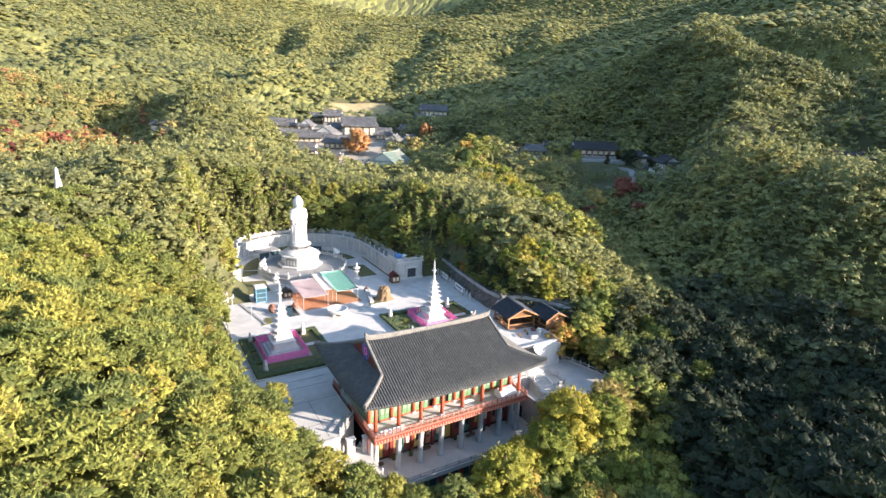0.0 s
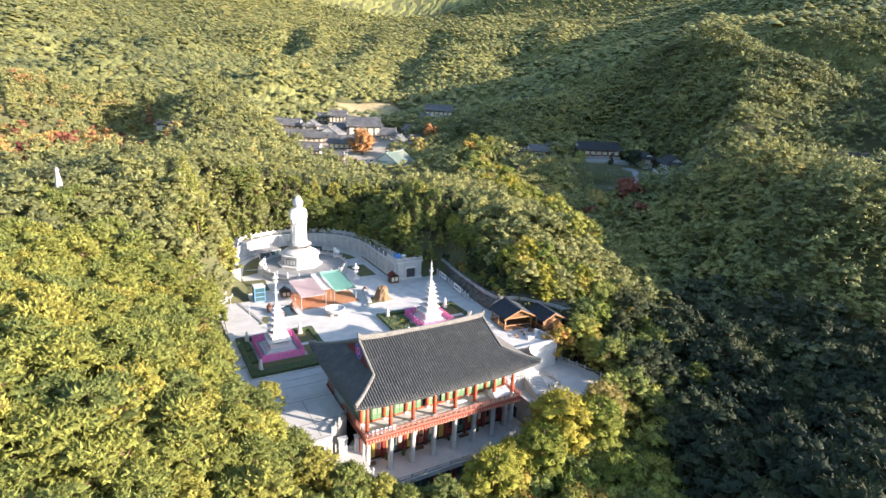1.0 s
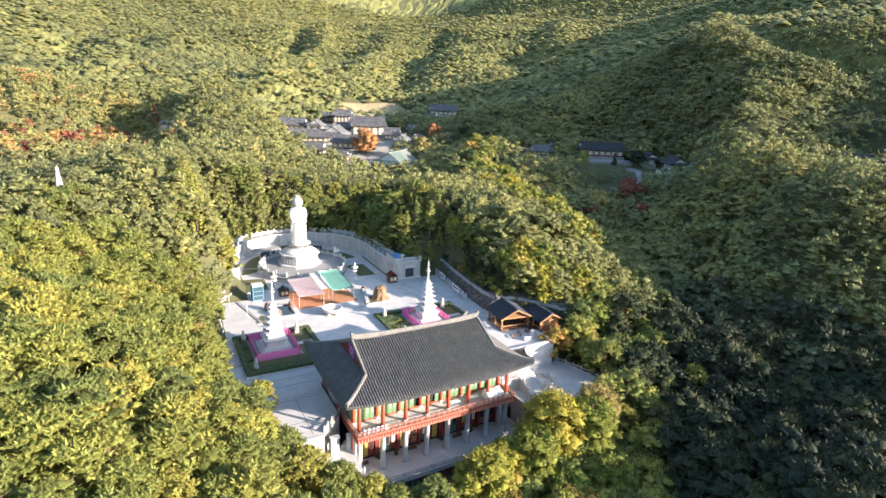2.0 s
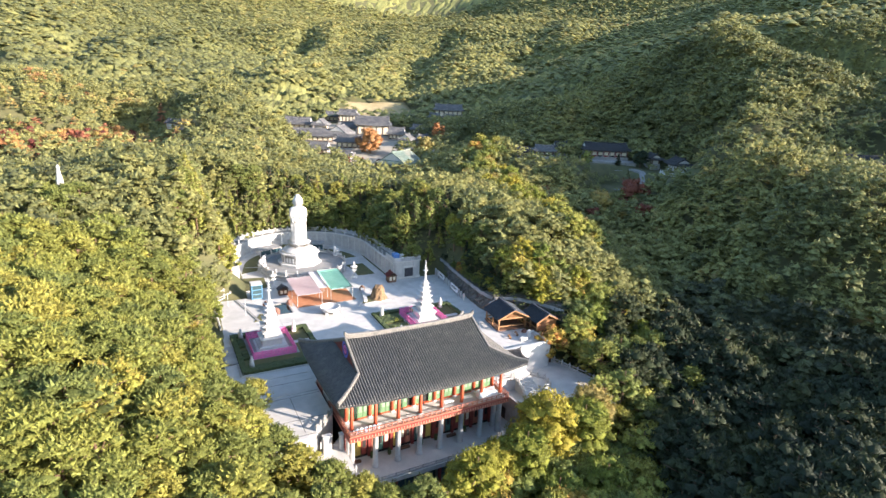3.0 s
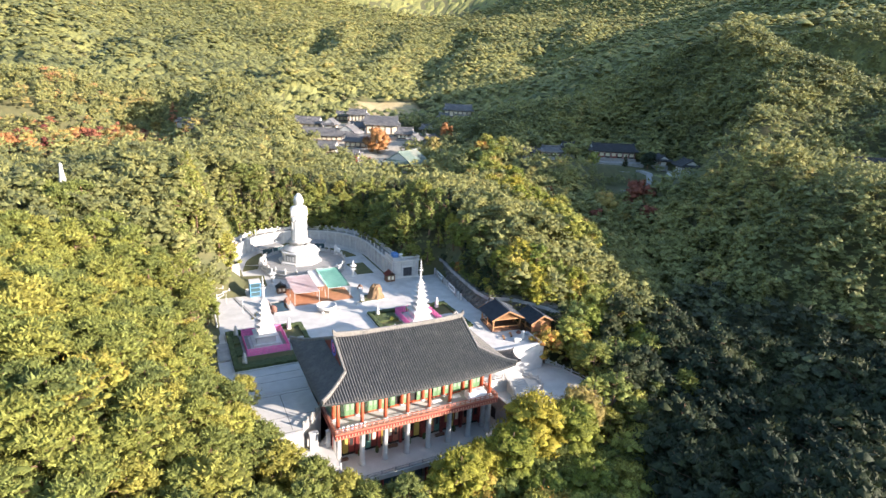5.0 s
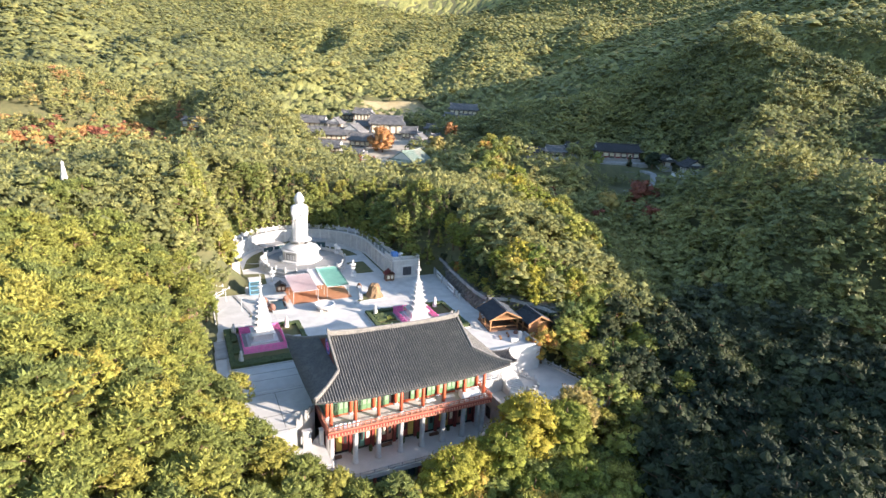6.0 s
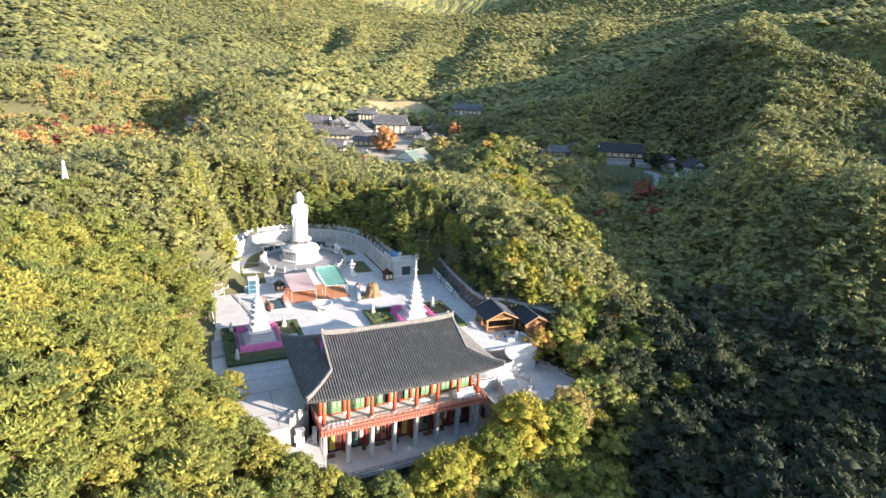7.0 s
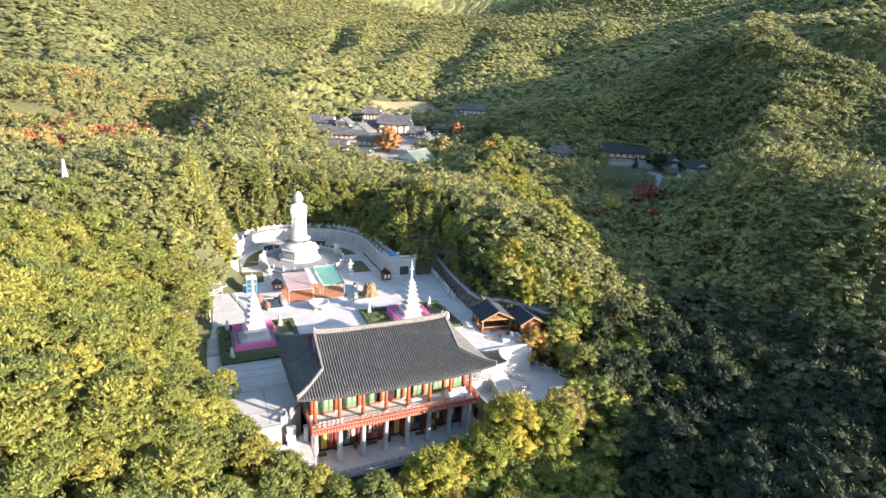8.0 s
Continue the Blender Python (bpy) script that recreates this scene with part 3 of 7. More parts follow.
M_STEEL = surface("pale_steel", (0.50, 0.50, 0.50), (0.60, 0.60, 0.60), 4, 0.45, 0.0, 20, metal=0.3)
M_WATER = surface("dark_green_water", (0.015, 0.028, 0.022), (0.03, 0.045, 0.035), 0.8, 0.12, 0.05, 6)
M_STRAW = surface("tan_weathered_stone", (0.15, 0.095, 0.052), (0.27, 0.175, 0.09), 2.5, 0.9, 0.9, 9, dirt=(0.10, 0.06, 0.032), dirt_scale=1.6)
M_BROWNROCK = surface("red_brown_rock", (0.15, 0.065, 0.045), (0.26, 0.13, 0.09), 2.5, 0.9, 0.6, 9)
M_BLUE = surface("blue_painted_frame", (0.07, 0.20, 0.34), (0.12, 0.28, 0.42), 2, 0.5, 0.0)
M_TARP = surface("blue_tarpaulin", (0.06, 0.16, 0.40), (0.12, 0.26, 0.52), 2, 0.6, 0.3)
M_PALEGREEN = surface("pale_green_paint", (0.19, 0.27, 0.18), (0.25, 0.33, 0.22), 2, 0.6, 0.05)
M_OCHRE = surface("ochre_painted_panel", (0.44, 0.30, 0.06), (0.56, 0.40, 0.10), 2, 0.6, 0.05)
M_CREAM = surface("cream_painted_ends", (0.62, 0.55, 0.40), (0.72, 0.64, 0.48), 3, 0.6, 0.05)
M_TEAL = surface("teal_bracket_paint", (0.05, 0.14, 0.12), (0.10, 0.22, 0.17), 2, 0.6, 0.1)
M_VIOLET = surface("violet_blue_paint", (0.11, 0.12, 0.45), (0.18, 0.20, 0.58), 2, 0.6, 0.0)
M_PALEBLUE = surface("light_blue_boards", (0.30, 0.46, 0.62), (0.45, 0.58, 0.70), 2, 0.5, 0.0)
M_INK = surface("dark_lettering", (0.03, 0.03, 0.035), (0.06, 0.06, 0.07), 3, 0.7, 0.0)
M_ROAD = surface("worn_road", (0.20, 0.20, 0.195), (0.30, 0.295, 0.28), 0.6, 0.9, 0.2, 10, dirt=(0.15, 0.14, 0.12), dirt_scale=0.3)
M_OLDTILE = surface("old_grey_tile", (0.085, 0.085, 0.092), (0.14, 0.137, 0.135), 1.0, 0.65, 0.2, 6, dirt=(0.22, 0.21, 0.19), dirt_scale=0.4)
M_GREENTILE = surface("weathered_copper_green_tile", (0.10, 0.165, 0.14), (0.17, 0.20, 0.165), 1.0, 0.75, 0.2, 6, dirt=(0.23, 0.225, 0.185), dirt_scale=0.12)
M_PLASTER = surface("white_plaster", (0.45, 0.44, 0.41), (0.56, 0.55, 0.52), 1.0, 0.85, 0.1, 12)
M_GLASS, _, _b = nodes_of("window_glass", 0.08)
_b.inputs["Base Color"].default_value = (0.05, 0.09, 0.10, 1)
_b.inputs["Specular IOR Level"].default_value = 0.8


def solid(name, bm, mat, label, category, kind="", group="", smooth=False, at=None):
    """A thing of one mesh."""
    ob = part(name, bm, mat, None, smooth=smooth)
    if at:
        ob.location = at
    return tagged(ob, label, category, group, kind)


def sweep(bm, line, section, closed=False):
    """A section of (outward offset, z) rows carried along a plan line; outward lies to the right of its way."""
    n, rows = len(line), []
    for k, (x, y) in enumerate(line):
        a, b = line[max(k - 1, 0)], line[min(k + 1, n - 1)]
        if closed:
            a, b = line[(k - 1) % n], line[(k + 1) % n]
        t = Vector((b[0] - a[0], b[1] - a[1])).normalized()
        rows.append([bm.verts.new((x + t.y * o, y - t.x * o, z)) for o, z in section])
    m = len(section)
    pairs = list(zip(rows, rows[1:])) + ([(rows[-1], rows[0])] if closed else [])
    for r, s in pairs:
        for k in range(m):
            bm.faces.new((r[k], r[(k + 1) % m], s[(k + 1) % m], s[k]))
    if not closed:
        bm.faces.new(rows[0])
        bm.faces.new(list(reversed(rows[-1])))
    return bm


def along(line, step):
    """Places every step metres along a plan line, with the heading."""
    out, carry = [], 0.0
    for (x0, y0), (x1, y1) in zip(line, line[1:]):
        d = math.hypot(x1 - x0, y1 - y0)
        s = carry
        while s < d:
            out.append((x0 + (x1 - x0) * s / d, y0 + (y1 - y0) * s / d, math.atan2(y1 - y0, x1 - x0)))
            s += step
        carry = s - d
    return out


def balustrade(name, line, z0, z1, step, label, height=0.95, mat=None, knob=True):
    """Stone posts with a rail and low panels between, on a plan line that falls evenly from z0 to z1."""
    mat = mat or M_STONE
    t = thing(name, (0, 0, 0), label, "balustrade")
    total = sum(math.hypot(b[0] - a[0], b[1] - a[1]) for a, b in zip(line, line[1:]))
    places, run = along(line, step), 0.0
    places.append((*line[-1], places[-1][2]))
    pts, last = [], None
    for x, y, a in places:
        run += math.hypot(x - last[0], y - last[1]) if last else 0
        last = (x, y)
        pts.append(Vector((x, y, z0 + (z1 - z0) * min(1, run / total))))
    prof = [(0.16, -0.3), (0.16, height), (0.2, height + 0.04), (0.2, height + 0.12), (0.1, height + 0.18), (0.17, height + 0.34), (0.04, height + 0.46)] if knob else [(0.15, -0.3), (0.15, height + 0.1)]
    first = None
    for p in pts:
        if first is None:
            first = part("post", lathe(bmesh.new(), prof, 8), mat, t)
            first.location = p
        else:
            again(first, p)
    for p, q in zip(pts, pts[1:]):
        part("rail", bar(bmesh.new(), p + Vector((0, 0, height - 0.08)), q + Vector((0, 0, height - 0.08)), 0.16, 0.14), mat, t)
        part("rail_panel", bar(bmesh.new(), p + Vector((0, 0, 0.22)), q + Vector((0, 0, 0.22)), 0.1, 0.36), mat, t)
    return t


APSE = (2.2, 86.0, 19.6)
arc = [(APSE[0] + APSE[2] * math.cos(a), APSE[1] + APSE[2] * math.sin(a)) for a in np.linspace(0, math.pi, 33)]
court_outline = [(-24, 3.9), (-16.8, 3.9), (-13.0, 7.7), (-13.0, 18.75), (17.6, 18.75), (17.6, 14.3), (37.4, 14.3), (36.8, 64.0), (21.8, 64.0)] + arc + [(-17.4, 64.0), (-27, 64.0), (-27, 24.0)]
solid("pavement", prism(bmesh.new(), court_outline, -6.5, 0.0), M_PAVE, "pale concrete paved temple court with faint stains", "pavement", "structure")
# joints between the poured bays, and the raised step line before the garden
for k, (x0, x1, y0, y1) in enumerate(((-26.9, -13.2, 22.6, 22.75), (-26.9, -13.2, 15.9, 16.05), (1.0, 1.06, 44, 54), (-7, 7, 48.6, 48.66), (-25, -9, 46.2, 46.26), (8, 30, 46.0, 46.06), (20.0, 20.06, 46, 62), (-13, -12.94, 44, 49))):
    solid("trim", box(bmesh.new(), x0, x1, y0, y1, 0.0, 0.006 if k > 1 else 0.12), M_COPING if k < 2 else M_CONCRETE, "narrow stone strip set in the court paving", "trim", "structure")

# curved retaining wall with a walk on top
line = [(21.8, 64.2), (21.8, 75.0)] + arc + [(-17.4, 80.0), (-17.6, 76.5)]
wall = solid("wall_apse", sweep(bmesh.new(), line, [(0.0, -0.4), (0.0, 4.55), (3.3, 4.55), (3.3, -0.4)]), M_STONE, "curved white granite retaining wall behind the statue", "wall", "structure")
part("coping", sweep(bmesh.new(), line, [(-0.18, 4.55), (-0.18, 4.8), (0.45, 4.8), (0.45, 4.55)]), M_COPING, wall)
part("plinth", sweep(bmesh.new(), line, [(-0.22, -0.1), (-0.22, 0.45), (0.0, 0.5), (0.0, -0.1)]), M_COPING, wall)
part("walk_paving", sweep(bmesh.new(), line, [(0.45, 4.5), (0.45, 4.57), (2.9, 4.57), (2.9, 4.5)]), M_ROAD, wall, "dark worn walkway paving")
part("parapet", sweep(bmesh.new(), line, [(2.85, 4.55), (2.85, 5.5), (3.2, 5.5), (3.2, 4.55)]), M_STONE, wall)
first = None
for x, y, a in along(line, 1.75):
    px_, py_ = x + math.sin(a) * 3.0, y - math.cos(a) * 3.0
    if first is None:
        first = part("parapet_post", box(bmesh.new(), -0.24, 0.24, -0.24, 0.24, 4.57, 6.0, 0.05), M_STONE, wall)
        first.location = (px_, py_, 0)
    else:
        again(first, (px_, py_, 0), a)
first = None
for x, y, a in along(line, 2.9):
    if first is None:
        first = part("pilaster", box(bmesh.new(), -0.22, 0.22, -0.1, 0.14, 0.46, 4.54), M_COPING, wall)
        first.location, first.rotation_euler = (x, y, 0), (0, 0, a)
    else:
        again(first, (x, y, 0), a)
first = None
for x, y, a in along(line, 3.4):
    px_, py_ = x + math.sin(a) * 0.7, y - math.cos(a) * 0.7
    if first is None:
        first = part("walk_lamp", lathe(bmesh.new(), [(0.14, 4.57), (0.14, 5.3), (0.26, 5.4), (0.26, 5.6), (0.08, 5.8)], 8), M_COPING, wall)
        first.location = (px_, py_, 0)
    else:
        again(first, (px_, py_, 0))

# end block with a door
blk = thing("gate_block", (26.2, 66.9, 0), "white granite block with a dark metal door and balustraded roof", "building")
part("wall", box(bmesh.new(), -4.2, 3.6, -3.0, 3.2, -0.3, 5.0, 0.04), M_STONE, blk)
part("cornice", box(bmesh.new(), -4.5, 3.9, -3.3, 3.5, 5.0, 5.35, 0.06), M_COPING, blk)
part("plinth", box(bmesh.new(), -4.35, 3.75, -3.15, 3.3, -0.2, 0.6), M_COPING, blk)
part("lintel", box(bmesh.new(), -1.6, 1.9, -3.25, -2.95, 3.2, 3.7), M_COPING, blk)
for x in (-3.7, -1.5, 1.8, 3.1):
    part("pilaster", box(bmesh.new(), x - 0.25, x + 0.25, -3.2, -2.95, 0.6, 5.0), M_STONE, blk)
d_ = part("door", box(bmesh.new(), -1.1, 1.4, -3.12, -2.98, 0.0, 3.1), M_INK, blk, "dark metal double door")
part("door_leaf_joint", box(bmesh.new(), 0.12, 0.18, -3.14, -3.11, 0.1, 3.0), M_DARK, d_)
for x in np.arange(-4.2, 3.7, 0.65):
    part("baluster", box(bmesh.new(), x - 0.1, x + 0.1, -3.15, -2.95, 5.35, 6.1), M_COPING, blk)
part("top_rail", box(bmesh.new(), -4.4, 3.8, -3.2, -2.9, 6.1, 6.3), M_COPING, blk)
for x in (-4.25, 3.65):
    part("side_parapet", box(bmesh.new(), x - 0.15, x + 0.15, -2.9, 3.3, 5.35, 6.3), M_STONE, blk)
for k, (x, y, w, d, h, m, nm, lb) in enumerate(((-2.4, 0.6, 1.8, 1.6, 1.3, M_TARP, "covered_load", "box-shaped load under a creased blue tarpaulin"), (-0.6, 0.2, 1.0, 1.0, 1.0, M_WHITESHEET, "white_tank", "white plastic water tank on the block roof"), (1.6, 0.8, 1.6, 0.6, 0.5, M_CONCRETE, "stone_trough", "low grey stone trough on the block roof"))):
    bm = box(bmesh.new(), -w / 2, w / 2, -d / 2, d / 2, 0, h, 0.12)
    solid(nm, bm, m, lb, nm.split("_")[1], at=(26.2 + x, 66.9 + y, 5.35))

# rock-faced retaining wall along the alley
rng = np.random.default_rng(21)
rock_line = [(37.2, 68.0), (36.6, 62.0), (35.6, 56), (34.9, 50), (34.3, 44), (33.9, 38), (34.4, 33.5), (36.5, 33.2), (39.5, 31.5), (43.0, 27.0), (46.0, 20.0)]
fine = [(x, y) for x, y, a in along(rock_line, 0.5)]
rows = []
bm = bmesh.new()
for i, (x, y) in enumerate(fine):
    top = 3.9 + 0.35 * math.sin(i / 5.0) + (0.5 if i > 60 else 0)
    rows.append([bm.verts.new((x + f * 0.9 + rng.uniform(-0.28, 0.28), y + rng.uniform(-0.2, 0.2), -0.2 + f * (top + 0.2))) for f in np.linspace(0, 1, 9)] + [bm.verts.new((x + 3.5, y, top + 0.1))])
for r, s in zip(rows, rows[1:]):
    for k in range(9):
        bm.faces.new((r[k], s[k], s[k + 1], r[k + 1]))
solid("wall_rock", bm, M_ROCK, "rough dark rock retaining wall below the wood", "wall", "structure")
solid("wall_rock_kerb", sweep(bmesh.new(), [(x + 0.8 + 0.15 * math.sin(1.9 * y), y) for x, y, a in along(rock_line, 1.1)], [(-0.15, 3.5), (-0.12, 4.2), (0.3, 4.25), (0.35, 3.5)]), M_CONCRETE, "pale stone kerb along the top of the rock wall", "wall", "structure")

# posts and banners along the alley
first = None
for k in range(13):
    p = (35.2 - 0.24 * k * 0.85, 64.0 - 1.72 * k, 0)
    if first is None:
        first = solid("stone_post", box(bmesh.new(), -0.2, 0.2, -0.2, 0.2, -0.1, 1.9, 0.05), M_STATUE, "slim square white granite post along the alley", "post", group="alley posts", at=p)
    else:
        o = again(first, p)
for y0, y1, z0, z1 in ((56.4, 60.6, 0.9, 2.3), (46.5, 51.5, 0.7, 2.2)):
    bn = thing("banner", (0, 0, 0), "white cloth banner with dark writing hung along the alley", "banner")
    xa, xb = 34.8 - (64 - y1) * 0.118, 34.8 - (64 - y0) * 0.118
    part("cloth", bar(bmesh.new(), (xb, y0, (z0 + z1) / 2), (xa, y1, (z0 + z1) / 2), 0.04, z1 - z0), M_WHITESHEET, bn)
    for f in (0.2, 0.38, 0.56, 0.74):
        ya, yb = y0 + (y1 - y0) * f, y0 + (y1 - y0) * (f + 0.1)
        xm = xb + (xa - xb) * (f + 0.05)
        part("writing_bar", box(bmesh.new(), xm - 0.07, xm - 0.03, ya, yb, z0 + 0.5, z1 - 0.45), M_INK, bn)
    for y, x in ((y0, xb), (y1, xa)):
        part("stake", lathe(bmesh.new(), [(0.05, 0), (0.05, z1 + 0.15)], 6, (x, y, 0)), M_DARKWOOD, bn)

# ---------------------------------------------------------------- the great hall
hall = thing("temple_hall", (1.9, 9.4, 0.0), "two-storey temple hall with grey tiled hip-and-gable roof and vermilion columns", "temple")
hip_gable(hall, 17.1, 11.5, 12.1, 6.4, 6.55, 8.95, 12.15, 0.95, pitch=0.44, ridge_w=0.55, soffit=M_TEAL, rib_mat=M_RIB, ridge_mat=M_RIDGE)
COLS = [-13.7 + 4.0 * i for i in range(8)]
ROWS_Y = (-7.75, -5.1, 5.1, 7.75)
part("balcony_floor", box(bmesh.new(), -14.4, 15.0, -9.25, 9.25, -0.38, 0.0), M_PAVE, hall, "pale concrete balcony floor")
col_me, base_me, cap_me = None, None, None
for y in ROWS_Y:
    for x in COLS:
        if abs(y) < 6 and y > 0 and 0 < COLS.index(x) < 7:
            continue
        if col_me is None:
            col_me = part("column", lathe(bmesh.new(), [(0.30, 0.25), (0.31, 2.4), (0.27, 5.0)], 12), M_RED, hall, smooth=True)
            base_me = part("column_base", lathe(bmesh.new(), [(0.5, 0.0), (0.5, 0.1), (0.38, 0.22), (0.36, 0.34)], 12), M_STONE, hall, "white granite column base")
            cap_me = part("bracket_set", box(box(box(bmesh.new(), -0.35, 0.35, -0.5, 0.5, 4.95, 5.3), -0.6, 0.6, -0.22, 0.22, 5.3, 5.65), -0.85, 0.85, -0.2, 0.2, 5.65, 6.0), M_TEAL, hall, "teal painted bracket set")
            for o in (col_me, base_me, cap_me):
                o.location = (x, y, 0)
        else:
            for o in (col_me, base_me, cap_me):
                again(o, (x, y, 0))
for y in (-7.75, 7.75):
    part("tie_beam", box(bmesh.new(), -13.9, 14.5, y - 0.16, y + 0.16, 4.45, 4.9), M_TEAL, hall, "teal painted tie beam")
    part("eave_beam", box(bmesh.new(), -14.3, 14.9, y - 0.2, y + 0.2, 6.0, 6.35), M_RED, hall)
for x in (-13.7, 14.3):
    part("tie_beam", box(bmesh.new(), x - 0.16, x + 0.16, -7.6, 7.6, 4.45, 4.9), M_TEAL, hall)
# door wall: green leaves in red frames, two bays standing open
# solid core behind the doors; the interior's shade is only its colour
part("inner_wall", box(bmesh.new(), -13.7, 14.3, -4.75, 4.95, 0.0, 6.3), M_DARK, hall, "solid near-black core painted as the shade behind the open doors")
for i in range(7):
    x0, x1 = COLS[i] + 0.34, COLS[i + 1] - 0.34
    part("door_head", box(bmesh.new(), x0, x1, -5.15, -4.78, 3.25, 3.6), M_RED, hall)
    part("wall_panel", box(bmesh.new(), x0, x1, -5.08, -4.78, 3.6, 5.0), M_PALEGREEN, hall, "pale green painted panel")
    part("door_sill", box(bmesh.new(), x0, x1, -5.2, -4.78, 0.0, 0.22), M_RED, hall)
    for k in range(4):
        if (i, k) in ((3, 1), (3, 2), (4, 1), (2, 3)):
            continue
        w = (x1 - x0) / 4
        d_ = part("door_leaf", box(bmesh.new(), x0 + k * w + 0.03, x0 + (k + 1) * w - 0.03, -5.04, -4.92, 0.22, 3.25), M_GREEN, hall, "green painted lattice door leaf")
        part("door_lattice", box(bmesh.new(), x0 + k * w + 0.15, x0 + (k + 1) * w - 0.15, -5.06, -5.03, 1.2, 3.05), M_PALEGREEN, d_)
for x in (-13.72, 14.32):
    part("side_wall", box(bmesh.new(), x - 0.05, x + 0.05, -4.9, 4.9, 0, 5.9), M_PALEGREEN, hall, "green painted side wall")
# balcony edge: fascia with painted beam ends, rail above
for x0, x1, y0, y1 in ((-14.55, 15.15, -9.42, -9.25), (-14.55, -14.38, -9.25, 2.0), (14.98, 15.15, -9.25, 9.0), (-14.55, -14.38, 6.0, 9.4)):
    part("balcony_fascia", box(bmesh.new(), x0, x1, y0, y1, -0.85, 0.12), M_DKRED, hall)
    part("balcony_edge_board", box(bmesh.new(), x0 - 0.05, x1 + 0.05, y0 - 0.05, y1 + 0.05, 0.0, 0.16), M_BRICKRED, hall)
    part("balcony_foot_board", box(bmesh.new(), x0 - 0.05, x1 + 0.05, y0 - 0.05, y1 + 0.05, -0.86, -0.7), M_BRICKRED, hall)
first = None
for x in np.arange(-14.3, 15.0, 0.5):
    if first is None:
        first = part("beam_end", box(bmesh.new(), -0.09, 0.09, -9.5, -9.42, -0.66, -0.26), M_BEAMEND, hall, "terracotta painted beam end")
        first.location = (x, 0, 0)
    else:
        again(first, (x, 0, 0))
RAILS = (((-14.45, -9.33), (15.05, -9.33)), ((15.05, -9.33), (15.05, 9.2)), ((-14.45, -9.33), (-14.45, 0.6)), ((-14.45, 6.5), (-14.45, 9.3)), ((-14.45, 9.3), (-12.6, 9.3)))
post_me = None
for (xa, ya), (xb, yb) in RAILS:
    for z, h in ((0.92, 0.1), (0.55, 0.07), (0.2, 0.08)):
        part("hand_rail" if z > 0.9 else "rail", bar(bmesh.new(), (xa, ya, z), (xb, yb, z), 0.09, h), M_BRICKRED, hall)
    for x, y, a in along([(xa, ya), (xb, yb)], 1.0):
        if post_me is None:
            post_me = part("rail_post", box(bmesh.new(), -0.06, 0.06, -0.06, 0.06, 0.1, 1.02), M_BRICKRED, hall)
            post_me.location = (x, y, 0)
        else:
            again(post_me, (x, y, 0))
# gable ornaments
for sx in (-1, 1):
    for r0, r1, m, off in ((1.0, 1.4, M_VIOLET, 0.05), (0.3, 0.75, M_PINK, 0.06)):
        bm = bmesh.new()
        n = 28
        for k in range(n):
            a0, a1 = 2 * math.pi * k / n, 2 * math.pi * (k + 1) / n
            bm.faces.new([bm.verts.new((sx * (12.12 + off), r * math.cos(a), 10.4 + r * math.sin(a))) for r, a in ((r0, a0), (r1, a0), (r1, a1), (r0, a1))])
        bmesh.ops.remove_doubles(bm, verts=bm.verts, dist=1e-4)
        bmesh.ops.solidify(bm, geom=bm.faces[:], thickness=0.04)
        part("gable_ring", bm, m, hall, "blue ring painted on the gable" if r0 > 0.5 else "pink swirl painted on the gable")
# lower storey
part("under_floor", box(bmesh.new(), -14.3, 14.9, -9.2, 9.2, -0.85, -0.385), M_CREAM, hall, "cream painted underside of the balcony")
first = None
for y in (-8.0, -6.2):
    for i, x in enumerate(COLS):
        if y > -7 and 0 < i < 7:
            continue
        if first is None:
            first = part("lower_column", lathe(bmesh.new(), [(0.62, -7.5), (0.62, -7.3), (0.46, -7.05), (0.44, -4), (0.42, -1.3), (0.62, -1.05), (0.62, -0.85)], 16), M_STONE, hall, "round white granite column", smooth=True)
            first.location = (x, y, 0)
        else:
            again(first, (x, y, 0))
# closed block whose near-black colour stands for shade inside the lower storey
part("lower_core", box(bmesh.new(), -13.5, 14.1, -4.9, 9.0, -7.5, -0.85), M_DARK, hall, "solid near-black core painted as ground-floor shade")
part("lower_head_beam", box(bmesh.new(), -13.6, 14.2, -5.2, -4.9, -2.4, -1.6), M_RED, hall)
part("lower_mid_beam", box(bmesh.new(), -13.6, 14.2, -5.25, -4.9, -3.6, -3.3), M_DKRED, hall)
for i, x in enumerate(COLS):
    part("lower_post", box(bmesh.new(), x - 0.25, x + 0.25, -5.3, -4.9, -7.5, -0.85), M_DKRED, hall, "dark red timber post")
    if i < 7:
        for k in range(3):
            xa = x + 0.45 + k * 1.08
            m = (M_DKRED, M_OCHRE, M_DKRED, M_BRICKRED, M_TEAL)[(i * 3 + k) % 5]
            p_ = part("lower_panel", box(bmesh.new(), xa, xa + 0.95, -5.12, -4.9, -6.9, -3.7), m, hall, "painted ground-floor panel")
            part("panel_inset", box(bmesh.new(), xa + 0.2, xa + 0.75, -5.16, -5.12, -5.6, -4.2), (M_DARK, M_OCHRE, M_DARK, M_CREAM)[(i + k) % 4], p_)
            part("upper_panel", box(bmesh.new(), xa, xa + 0.95, -5.1, -4.9, -3.2, -2.5), (M_CREAM, M_BRICKRED, M_TEAL)[(i * 2 + k) % 3], hall)
